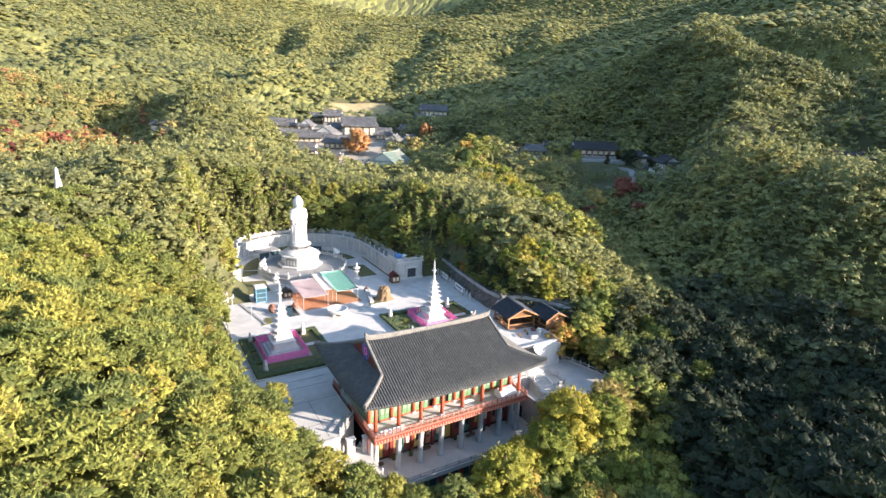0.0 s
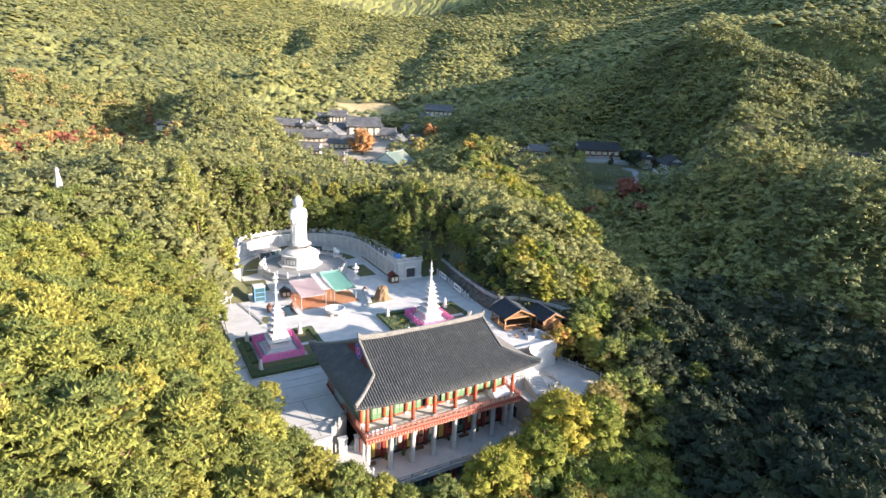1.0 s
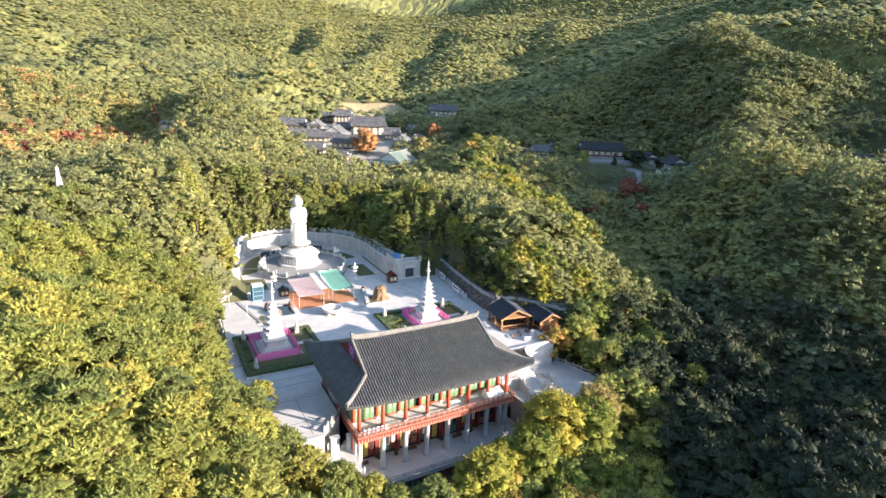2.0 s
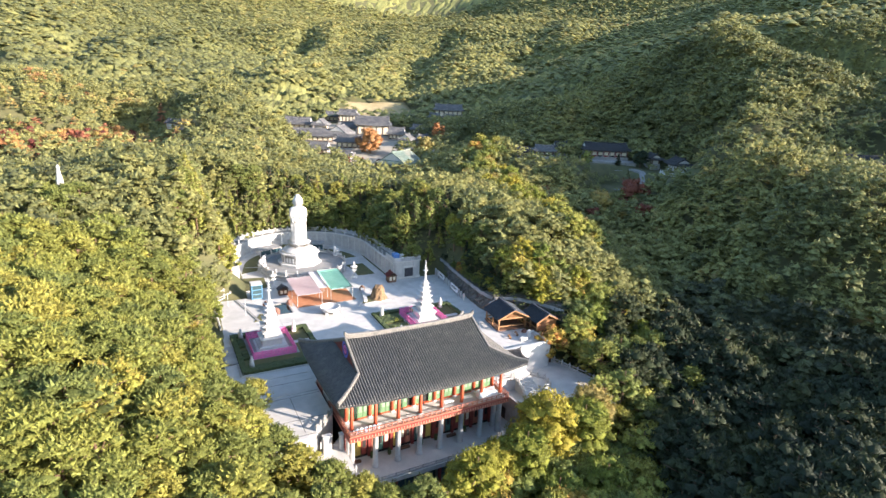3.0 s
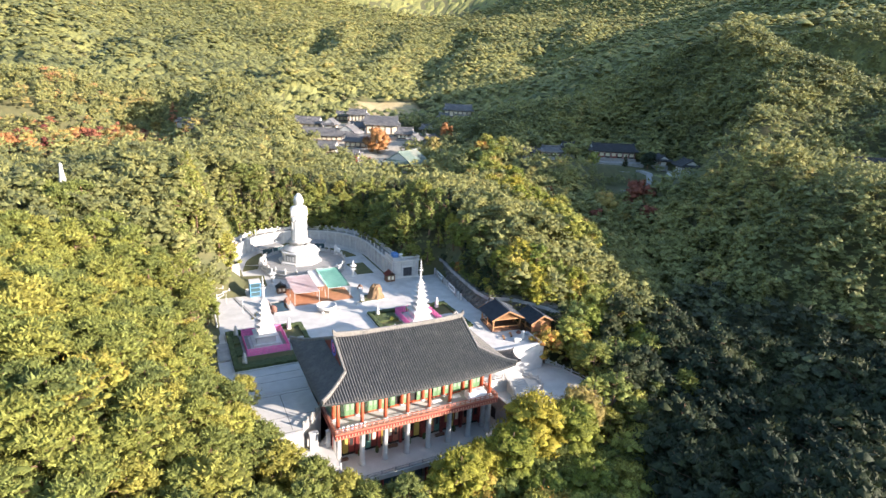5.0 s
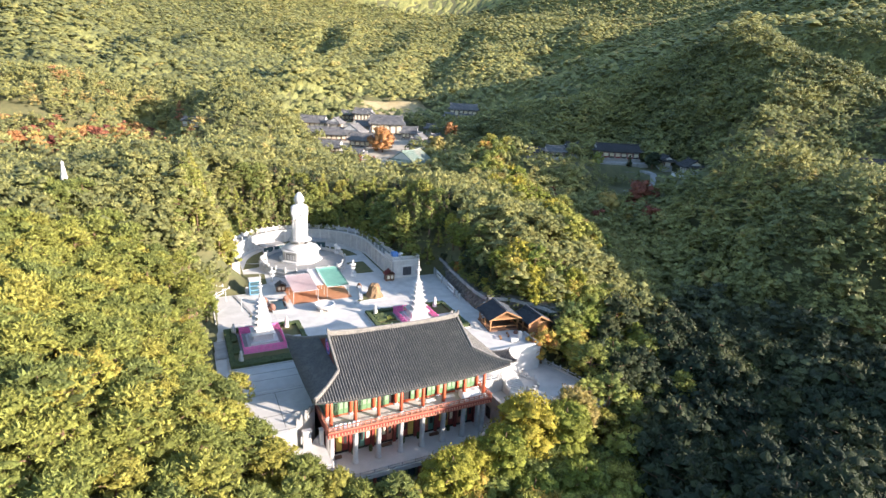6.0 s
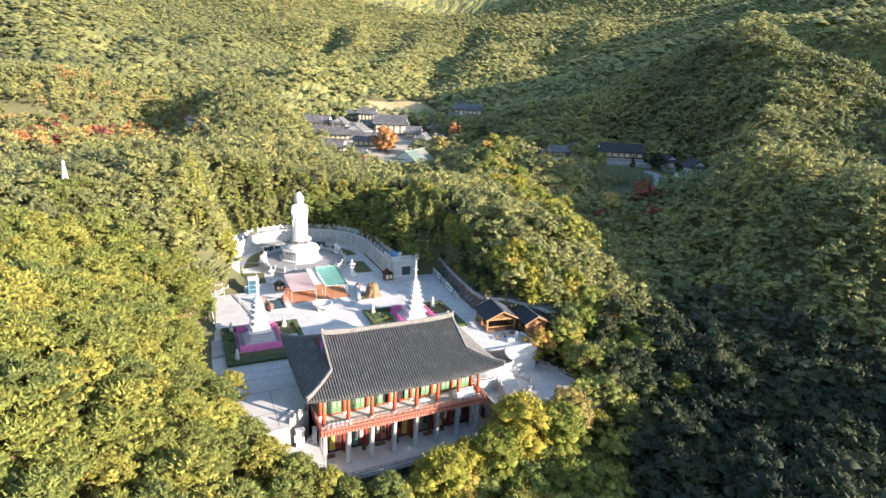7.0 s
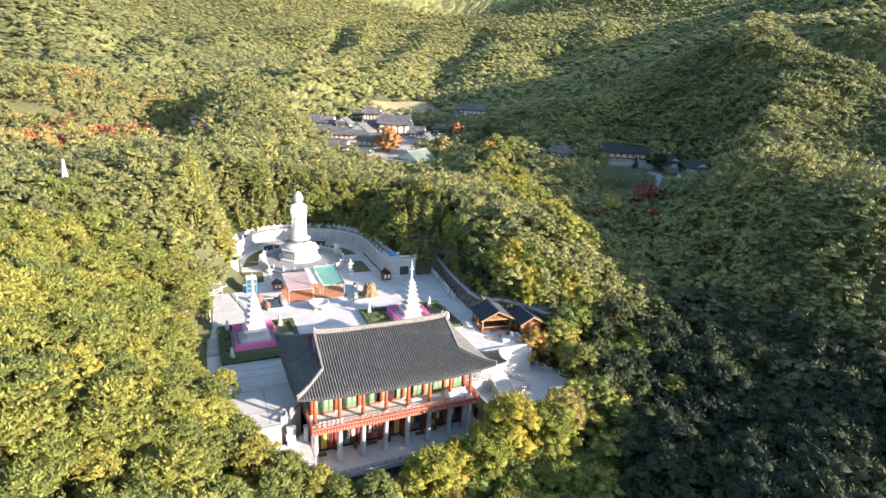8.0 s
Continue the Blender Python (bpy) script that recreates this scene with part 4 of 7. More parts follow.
for k in range(9):
    solid("plant_pot" if k % 3 else "wooden_bench", lathe(bmesh.new(), [(0.28, 0), (0.36, 0.5), (0.2, 0.55), (0.35, 0.9), (0.1, 1.2)], 8) if k % 3 else box(bmesh.new(), -0.9, 0.9, -0.25, 0.25, 0, 0.45, 0.04), M_HEDGE if k % 3 else M_DARKWOOD, "leafy plant in a pot beside the ground-floor wall" if k % 3 else "brown wooden bench on the lower terrace", "plant" if k % 3 else "bench", at=(-10.5 + k * 3.0, 3.3 + 0.3 * (k % 2), -7.5))
for k in range(6):
    solid("boundary_board", box(bmesh.new(), -0.24, 0.24, -0.05, 0.05, 0, 0.95, 0.04), (M_PALEBLUE, M_WHITESHEET)[k % 2 == 1 and 1 or 0], "pale blue and white notice board on the balcony", "board", group="balcony boards", at=(-11.2 + 0.72 * k, 0.62, 0.0))
solid("covered_stack", box(bmesh.new(), -1.9, 1.9, -1.0, 1.0, 0, 1.35, 0.28), M_WHITESHEET, "stack of goods under a white sheet on the balcony", "stack", at=(13.4, 1.75, 0))
for x, y in ((6.2, 2.6), (9.9, 2.6)):
    t_ = thing("low_table", (x, y, 0), "low white folding table on the balcony", "table")
    part("tabletop", box(bmesh.new(), -0.9, 0.9, -0.4, 0.4, 0.4, 0.46), M_WHITESHEET, t_)
    for dx in (-0.8, 0.8):
        for dy in (-0.32, 0.32):
            part("leg", box(bmesh.new(), dx - 0.03, dx + 0.03, dy - 0.03, dy + 0.03, 0, 0.4), M_STEEL, t_)

# lower terrace, its rail, and the gate below it
solid("lower_terrace", prism(bmesh.new(), [(-15.5, -2.6), (20.5, -2.6), (20.5, 8), (-15.5, 8)], -8.0, -7.5), M_PAVE, "pale stone lower terrace before the hall", "terrace", "structure")
solid("terrace_edge", box(bmesh.new(), -15.6, 20.6, -2.75, -2.55, -8.15, -7.35), M_COPING, "stone edge of the lower terrace", "trim", "structure")
balustrade("terrace_balustrade", [(-15.3, -2.45), (20.3, -2.45)], -7.5, -7.5, 2.4, "pale stone balustrade with posts and panels on the lower terrace", 0.85, M_STONE, False)
solid("wall_undercroft", box(bmesh.new(), -15.4, 20.4, -0.9, -0.6, -13, -8.0), M_CONCRETE, "grey wall beneath the lower terrace", "wall", "structure")
for k in range(9):
    x = -13.5 + 4.0 * k
    solid("gate_column", lathe(bmesh.new(), [(0.34, 0.0), (0.3, 0.2), (0.3, 3.6)], 10), M_DKRED, "dark red column under the lower terrace", "column", group="undercroft columns", smooth=True, at=(x, -2.0, -11.6))
    if k < 8:
        pn = thing("shop_front", (x + 2, -1.2, -11.6), "green framed glazed front under the terrace with a pale sign", "shopfront", "undercroft fronts")
        part("frame", box(bmesh.new(), -1.6, 1.6, -0.06, 0.1, 0, 2.5), M_GREEN, pn)
        for dx in (-0.8, 0.8):
            part("pane", box(bmesh.new(), dx - 0.65, dx + 0.65, -0.1, -0.06, 0.7, 2.3), M_GLASS, pn)
        sb = part("sign_board", box(bmesh.new(), -1.5, 1.5, -0.16, -0.02, 2.65, 3.25), M_CREAM, pn)
        for dx in (-0.9, -0.3, 0.3, 0.9):
            part("writing_bar", box(bmesh.new(), dx - 0.2, dx + 0.2, -0.18, -0.16, 2.8, 3.1), M_INK, sb)
solid("undercroft_floor", prism(bmesh.new(), [(-18, -11), (24, -11), (24, -0.6), (-18, -0.6)], -12.9, -11.6), M_ROAD, "worn paved strip below the terrace", "pavement", "structure")

# west terrace beside the hall: joints in the paving, front wall of white blocks, rail and lower landing
for x0, x1, y0, y1 in ((-23.8, -13.1, 15.1, 15.2), (-23.8, -14.0, 8.0, 8.1), (-18.4, -18.3, 4.2, 15.0), (-23.8, -13.1, 20.0, 20.1)):
    solid("trim", box(bmesh.new(), x0, x1, y0, y1, 0.0, 0.008), M_JOINT, "dark joint between bays of the terrace paving", "trim", "structure")
solid("wall_terrace_front", box(bmesh.new(), -24.0, -16.8, 3.5, 3.9, -8.0, -0.02), M_CONCRETE, "grey retaining wall under the west terrace", "wall", "structure")
for x0, x1, z1 in ((-20.6, -18.2, -0.1), (-16.0, -14.7, -0.7), (-13.3, -12.7, -1.0)):
    bm = box(bmesh.new(), x0, x1, 2.7, 3.45, -3.75, z1, 0.06)
    box(bm, x0 - 0.08, x1 + 0.08, 2.6, 3.48, z1, z1 + 0.16)
    solid("stone_tablet", bm, M_STATUE, "upright white granite block before the west terrace", "tablet", group="tablets")
st = thing("stone_stairs", (-13.2, 7.4, 0), "narrow grey granite stairs falling along the terrace edge, darkened to stand for shade", "stairs", rz=-45)
# steps wear the darker road grey to give the shade lying on them
for k in range(16):
    part("step", box(bmesh.new(), -0.2 - 0.33 * (k + 1), -0.2 - 0.33 * k, -1.9, -0.1, -5.0, -0.2 * (k + 1)), M_ROAD, st)
part("stair_cheek", bar(bmesh.new(), (-0.2, -2.05, 0.05), (-5.6, -2.05, -3.3), 0.3, 0.6), M_CONCRETE, st)
solid("stair_landing", prism(bmesh.new(), [(-22.5, -3.5), (-12.6, -3.5), (-12.6, 6.0), (-15.0, 3.4), (-22.5, 3.4)], -8, -3.75), M_PAVE, "pale paved stair landing", "pavement", "structure")
balustrade("terrace_balustrade", [(-13.1, 7.9), (-16.7, 4.1)], 0.0, 0.0, 1.3, "grey granite balustrade along the terrace edge", 0.8, M_CONCRETE)
balustrade("landing_balustrade", [(-22.3, -3.3), (-12.8, -3.3)], -3.75, -3.75, 1.7, "white granite balustrade on the stair landing", 0.9)


# ---------------------------------------------------------------- statue and its round terrace
RING = (1.2, 82.6, 11.9)
rt = thing("round_terrace", (RING[0], RING[1], 0), "round grey granite terrace carrying the statue, ringed by a balustrade", "terrace")
part("drum", lathe(bmesh.new(), [(RING[2] + 0.5, -0.2), (RING[2] + 0.5, 0.35), (RING[2] + 0.15, 0.4), (RING[2] + 0.15, 1.15), (RING[2] + 0.35, 1.2), (RING[2] + 0.35, 1.35)], 48), M_STONE, rt)
part("terrace_paving", lathe(bmesh.new(), [(RING[2] - 0.1, 1.3), (RING[2] - 0.1, 1.39)], 48), M_ROAD, rt)
post_me = None
for k in range(24):
    a = 2 * math.pi * (k + 0.5) / 24
    p = (RING[2] * math.cos(a), RING[2] * math.sin(a), 1.35)
    if post_me is None:
        post_me = part("post", lathe(bmesh.new(), [(0.24, 0), (0.24, 1.0), (0.3, 1.05), (0.3, 1.2), (0.14, 1.3), (0.26, 1.55), (0.05, 1.75)], 8), M_STONE, rt)
        post_me.location = p
    else:
        again(post_me, p)
    b = a + 2 * math.pi / 24
    q = (RING[2] * math.cos(b), RING[2] * math.sin(b), 1.35)
    if k != 17:
        part("rail", bar(bmesh.new(), (p[0], p[1], 2.2), (q[0], q[1], 2.2), 0.22, 0.18), M_STONE, rt)
        part("rail_panel", bar(bmesh.new(), (p[0], p[1], 1.7), (q[0], q[1], 1.7), 0.14, 0.6), M_STONE, rt)
for k in range(6):
    part("step", box(bmesh.new(), -2.2, 2.2, -RING[2] - 0.5 - 0.34 * (6 - k), -RING[2] - 0.1, -0.1, 0.22 * (k + 1)), M_STONE, rt)


def guardian(at, rz, scale=1.0):
    """A seated stone beast, plain and rounded, on its block."""
    bm = bmesh.new()
    box(bm, -0.55, 0.55, -0.75, 0.75, 0, 0.6, 0.06)
    for p, r, sq in (((0, 0.2, 1.15), 0.55, 1.1), ((0, -0.25, 1.5), 0.42, 1.2), ((0, -0.45, 2.0), 0.38, 1.0)):
        m = bmesh.ops.create_icosphere(bm, subdivisions=2, radius=r, matrix=Matrix.Translation(p) @ Matrix.Diagonal((0.85, 1, sq, 1)))
    for x in (-0.25, 0.25):
        box(bm, x - 0.13, x + 0.13, -0.72, -0.42, 0.6, 1.4)
    ob = solid("stone_beast", bm, M_STATUE, "seated white granite beast on a block", "sculpture", group="stone beasts", smooth=True)
    ob.matrix_basis = Matrix.LocRotScale(Vector(at), Euler((0, 0, radians(rz))), Vector((scale, scale, scale)))
    return ob


guardian((RING[0] - 11.6, RING[1] + 1.0, 1.35), 100, 1.35)
guardian((RING[0] + 11.2, RING[1] + 4.2, 1.35), -100, 1.35)
guardian((RING[0] - 3.0, RING[1] - 12.6, 0.0), 0, 1.0)
guardian((RING[0] + 3.0, RING[1] - 12.6, 0.0), 0, 1.0)

ST = (0.5, 84.6, 1.39)
ped = thing("statue_pedestal", ST, "tiered octagonal white granite lotus pedestal", "pedestal")
oc = math.pi / 8
part("base_course", lathe(bmesh.new(), [(6.3, 0), (6.3, 0.5), (5.9, 0.6)], 8, turn=oc), M_STATUE, ped)
part("octagon_body", lathe(bmesh.new(), [(5.3, 0.55), (5.3, 3.0)], 8, turn=oc), M_STATUE, ped)
part("octagon_cap", lathe(bmesh.new(), [(5.5, 3.0), (5.85, 3.15), (5.85, 3.45), (5.3, 3.6)], 8, turn=oc), M_STATUE, ped)
for k in range(8):
    a = k * math.pi / 4
    f_ = part("carved_panel", box(bmesh.new(), -1.6, 1.6, -0.06, 0.06, 0.8, 2.8), M_CONCRETE, ped, "grey relief panel")
    f_.location, f_.rotation_euler = (4.93 * math.cos(a), 4.93 * math.sin(a), 0), (0, 0, a + math.pi / 2)
    for dx in (-0.9, 0.0, 0.9):
        part("carved_figure", box(bmesh.new(), dx - 0.28, dx + 0.28, -0.12, -0.05, 1.0, 2.4, 0.05), M_STATUE, f_)


def petals(z, r, n, length, out, up, parent, mat):
    """A ring of lotus petals, each one a cupped leaf of stone."""
    me_ob = None
    for k in range(n):
        a = 2 * math.pi * k / n
        if me_ob is None:
            bm = bmesh.new()
            w = 1.25 * math.pi * r / n
            rows = []
            for i in range(5):
                f = i / 4
                half = w * math.sin(math.pi * (0.28 + 0.62 * f)) * (1.0 if f < 0.95 else 0.25)
                rows.append([bm.verts.new((r + out * f ** 1.5 * length + 0.18 * math.cos(u * 1.4), half * u, z + up * f * length)) for u in np.linspace(-1, 1, 5)])
            for r_, s_ in zip(rows, rows[1:]):
                for j in range(4):
                    bm.faces.new((r_[j], r_[j + 1], s_[j + 1], s_[j]))
            bmesh.ops.solidify(bm, geom=bm.faces[:], thickness=0.12)
            me_ob = part("lotus_petal", bm, mat, parent, smooth=True)
            me_ob.rotation_euler = (0, 0, a)
        else:
            again(me_ob, (0, 0, 0), a)


part("lotus_foot", lathe(bmesh.new(), [(5.0, 3.6), (4.6, 4.1), (3.4, 4.7), (2.5, 5.0)], 24), M_STATUE, ped, smooth=True)
petals(4.9, 2.9, 16, 1.7, 0.95, -0.62, ped, M_STATUE)
part("lotus_neck", lathe(bmesh.new(), [(2.5, 4.9), (2.35, 5.2), (2.6, 5.45), (3.1, 6.0), (3.25, 6.3)], 24), M_STATUE, ped, smooth=True)
petals(5.2, 2.55, 16, 1.2, 0.75, 0.85, ped, M_STATUE)

# the standing figure: one plain carved mesh
bm = bmesh.new()
N = 40
body = [(0.0, 2.3, 1.6, 0.03), (0.5, 2.35, 1.6, 0.06), (2.5, 2.2, 1.5, 0.08), (5.0, 2.1, 1.45, 0.08), (7.0, 2.2, 1.45, 0.04), (8.6, 2.42, 1.4, 0.02), (9.5, 2.48, 1.3, 0.0), (9.95, 2.3, 1.2, 0.0), (10.25, 1.85, 1.1, 0.0), (10.45, 1.25, 1.05, 0.0),
        (10.7, 1.02, 1.0, 0.0), (11.0, 1.12, 1.15, 0.0), (11.5, 1.27, 1.34, 0.0), (12.2, 1.34, 1.42, 0.0), (12.7, 1.26, 1.34, 0.0), (13.05, 1.06, 1.1, 0.0), (13.25, 0.82, 0.86, 0.0), (13.5, 0.74, 0.76, 0.0), (13.8, 0.5, 0.52, 0.0), (14.0, 0.15, 0.15, 0.0)]
rings = []
for z, rx, ry, fold in body:
    rings.append([bm.verts.new((rx * math.cos(t) * (1 + fold * math.sin(9 * t + z)), ry * math.sin(t) * (1 + fold * math.sin(11 * t)), z)) for t in np.linspace(0, 2 * math.pi, N, endpoint=False)])
for a_, b_ in zip(rings, rings[1:]):
    for k in range(N):
        bm.faces.new((a_[k], a_[(k + 1) % N], b_[(k + 1) % N], b_[k]))
bm.faces.new(rings[-1])
bm.faces.new(list(reversed(rings[0])))
for sx in (-1, 1):
    for p, r, sc in (((sx * 2.0, -0.25, 8.2), 0.66, (0.8, 0.95, 2.1)), ((sx * 1.8, -0.75, 6.5), 0.56, (0.8, 1.1, 1.3)), ((sx * 2.0, -0.25, 4.6), 0.5, (0.5, 0.9, 4.6)), ((sx * 1.3, 0, 11.7), 0.3, (0.5, 0.7, 2.4))):
        bmesh.ops.create_icosphere(bm, subdivisions=3, radius=r, matrix=Matrix.Translation(p) @ Matrix.Diagonal((*sc, 1)))
for p, r, sc in (((0.5, -1.5, 7.5), 0.5, (1.3, 0.7, 1.0)), ((-0.6, -1.4, 6.3), 0.5, (1.5, 0.7, 0.8)), ((0.4, -1.3, 8.6), 0.42, (0.8, 0.6, 1.3)), ((0, -1.4, 11.7), 0.2, (0.7, 0.8, 1.2))):
    bmesh.ops.create_icosphere(bm, subdivisions=3, radius=r, matrix=Matrix.Translation(p) @ Matrix.Diagonal((*sc, 1)))
for k in range(7):
    z = 1.2 + 0.8 * k
    n = 14
    pts = [Vector((1.5 * math.cos(t), -1.55 * math.sin(t) * 0.98 - 0.03, z - 0.75 * math.sin(t))) for t in np.linspace(0.35, math.pi - 0.35, n)]
    for p, q in zip(pts, pts[1:]):
        bar(bm, p, q, 0.16, 0.22)
solid("standing_statue", bm, M_STATUE, "tall white granite standing robed statue on its lotus pedestal", "statue", smooth=True, at=(0.4, 84.6, ST[2] + 6.2))

# ---------------------------------------------------------------- lawns round the terrace
def lawn(name, outline, label="mown green lawn edged with a low stone kerb"):
    t = thing(name, (0, 0, 0), label, "lawn")
    cx, cy = sum(p[0] for p in outline) / len(outline), sum(p[1] for p in outline) / len(outline)
    inner = [(cx + (x - cx) * 0.965, cy + (y - cy) * 0.965) for x, y in outline]
    part("kerb", prism(bmesh.new(), outline, -0.05, 0.09), M_COPING, t)
    bm = prism(bmesh.new(), inner, 0.0, 0.12)
    part("turf", bm, M_LAWN, t)
    return t


def sector(cx, cy, r0, r1, a0, a1, n=14):
    return [(cx + r1 * math.cos(radians(a)), cy + r1 * math.sin(radians(a))) for a in np.linspace(a0, a1, n)] + [(cx + r0 * math.cos(radians(a)), cy + r0 * math.sin(radians(a))) for a in np.linspace(a1, a0, n)]


lawn("lawn", sector(2.0, 85.5, 12.8, 17.2, 6, 78))
lawn("lawn", sector(2.0, 85.5, 12.8, 17.2, 102, 172))
lawn("lawn", [(13.6, 70.3), (18.8, 70.3), (18.8, 80.9), (12.8, 80.9), (13.9, 77.0)])
lawn("lawn", [(-19.4, 68.2), (-11.4, 69.4), (-10.9, 78.0), (-18.4, 79.4)])
lawn("lawn", [(-16.2, 82.4), (-11.6, 84.0), (-11.0, 86.6), (-15.0, 88.0)])

# glass-sided shelters behind the terrace
for x, y, rz in ((-5.8, 98.2, 15), (8.5, 99.6, -20)):
    sh = thing("glass_shelter", (x, y, 0), "low white-roofed shelter with green glass sides", "shelter", "shelters", rz=rz)
    part("roof", box(bmesh.new(), -3.6, 3.6, -1.9, 1.9, 2.3, 2.55, 0.05), M_CONCRETE, sh)
    for dx in (-3.4, 0, 3.4):
        for dy in (-1.7, 1.7):
            part("post", box(bmesh.new(), dx - 0.08, dx + 0.08, dy - 0.08, dy + 0.08, 0, 2.3), M_STEEL, sh)
    for dx in (-1.7, 1.7):
        part("pane", box(bmesh.new(), dx - 1.55, dx + 1.55, -1.72, -1.68, 0.4, 2.2), M_GLASS, sh)

# ---------------------------------------------------------------- canopies on the matting
solid("floor_matting", prism(bmesh.new(), [(-7.7, 53.6), (7.3, 53.9), (7.3, 66.0), (-8.2, 65.6)], 0.0, 0.03), M_CARPET, "terracotta coloured matting laid on the court", "matting")


def canopy(x0, x1, y0, y1, z0, z1, mat, label, sag):
    c = thing("canopy", (0, 0, 0), label, "canopy")
    n = 10
    bm = bmesh.new()
    g = [[bm.verts.new((x0 + (x1 - x0) * i / n, y0 + (y1 - y0) * j / n, z0 + (z1 - z0) * j / n - sag * (math.sin(math.pi * i / n) * 0.6 + 0.4 * abs(math.sin(3 * math.pi * j / n))) + 0.03 * math.sin(5 * i + 3 * j))) for i in range(n + 1)] for j in range(n + 1)]
    for j in range(n):
        for i in range(n):
            bm.faces.new((g[j][i], g[j][i + 1], g[j + 1][i + 1], g[j + 1][i]))
    bmesh.ops.solidify(bm, geom=bm.faces[:], thickness=0.03)
    part("sheet", bm, mat, c, smooth=True)
    for x in (x0 + 0.08, x1 - 0.08):
        for f in (0.02, 0.5, 0.98):
            part("pole", lathe(bmesh.new(), [(0.09, 0.03), (0.06, 0.1), (0.055, z0 + (z1 - z0) * f)], 8, (x, y0 + (y1 - y0) * f, 0)), M_STEEL, c)
    for y, z in ((y0, z0), (y1, z1)):
        part("edge_bar", bar(bmesh.new(), (x0, y, z - 0.06), (x1, y, z - 0.06), 0.07), M_STEEL, c)
    return c


canopy(-7.5, -1.3, 54.2, 66.2, 3.0, 3.3, M_PINKSHEET, "pale pink canvas canopy on slim steel poles", 0.25)
canopy(-1.2, 1.0, 57.5, 68.5, 2.9, 3.5, M_WHITESHEET, "white canvas strip between two canopies", 0.15)
canopy(1.1, 6.9, 55.3, 68.3, 3.0, 3.9, M_GREENSHEET, "sea-green canvas canopy on slim steel poles", 0.3)


def stone_lantern(x, y, h=4.9):
    t = thing("stone_lantern", (x, y, 0), "tall carved white granite lantern", "lantern", "stone lanterns")
    s = h / 4.9
    part("foot", lathe(bmesh.new(), [(1.0 * s, 0), (1.0 * s, 0.3 * s), (0.75 * s, 0.45 * s), (0.55 * s, 0.7 * s)], 8), M_STATUE, t)
    part("shaft", lathe(bmesh.new(), [(0.3 * s, 0.7 * s), (0.38 * s, 1.3 * s), (0.28 * s, 2.0 * s)], 10), M_STATUE, t, smooth=True)
    part("bowl", lathe(bmesh.new(), [(0.35 * s, 2.0 * s), (0.85 * s, 2.35 * s), (0.85 * s, 2.5 * s)], 8), M_STATUE, t)
    lb = part("lamp_house", lathe(bmesh.new(), [(0.5 * s, 2.5 * s), (0.5 * s, 3.3 * s)], 8), M_STATUE, t)
    for k in range(4):
        # each opening is a dark slab, shade given by colour
        o = part("lamp_opening", box(bmesh.new(), -0.16 * s, 0.16 * s, 0.42 * s, 0.49 * s, 2.65 * s, 3.15 * s), M_DARK, lb)
        o.rotation_euler = (0, 0, k * math.pi / 2 + math.pi / 8 * 0)
    part("roof", lathe(bmesh.new(), [(1.0 * s, 3.3 * s), (1.05 * s, 3.42 * s), (0.5 * s, 3.75 * s), (0.22 * s, 3.9 * s)], 8), M_STATUE, t)
    part("finial", lathe(bmesh.new(), [(0.2 * s, 3.9 * s), (0.28 * s, 4.1 * s), (0.12 * s, 4.3 * s), (0.24 * s, 4.5 * s), (0.03 * s, 4.9 * s)], 8), M_STATUE, t, smooth=True)


stone_lantern(12.0, 69.4)
stone_lantern(-10.2, 69.4)

# ---------------------------------------------------------------- loose things on the court
bt = thing("glass_booth", (-15.4, 63.9, 0), "blue-framed glass booth with a grey flat roof", "booth")
part("roof", box(bmesh.new(), -1.35, 1.35, -1.35, 1.35, 3.7, 3.95, 0.06), M_COPING, bt)
for dx in (-1.2, 1.2):
    for dy in (-1.2, 1.2):
        part("corner_post", box(bmesh.new(), dx - 0.1, dx + 0.1, dy - 0.1, dy + 0.1, 0, 3.7), M_BLUE, bt)
for z in (0.15, 1.3, 2.45, 3.6):
    for dy in (-1.2, 1.2):
        part("cross_bar", box(bmesh.new(), -1.1, 1.1, dy - 0.07, dy + 0.07, z - 0.09, z + 0.09), M_BLUE, bt)
    for dx in (-1.2, 1.2):
        part("cross_bar", box(bmesh.new(), dx - 0.07, dx + 0.07, -1.1, 1.1, z - 0.09, z + 0.09), M_BLUE, bt)
for dy in (-1.2, 1.2):
    part("pane", box(bmesh.new(), -1.1, 1.1, dy - 0.02, dy + 0.02, 0.2, 3.6), M_GLASS, bt)
for dx in (-1.2, 1.2):
    part("pane", box(bmesh.new(), dx - 0.02, dx + 0.02, -1.1, 1.1, 0.2, 3.6), M_GLASS, bt)
for z in (0.8, 1.8, 2.8):
    part("shelf", box(bmesh.new(), -1.0, 1.0, -0.8, 0.8, z, z + 0.06), M_PALEBLUE, bt)


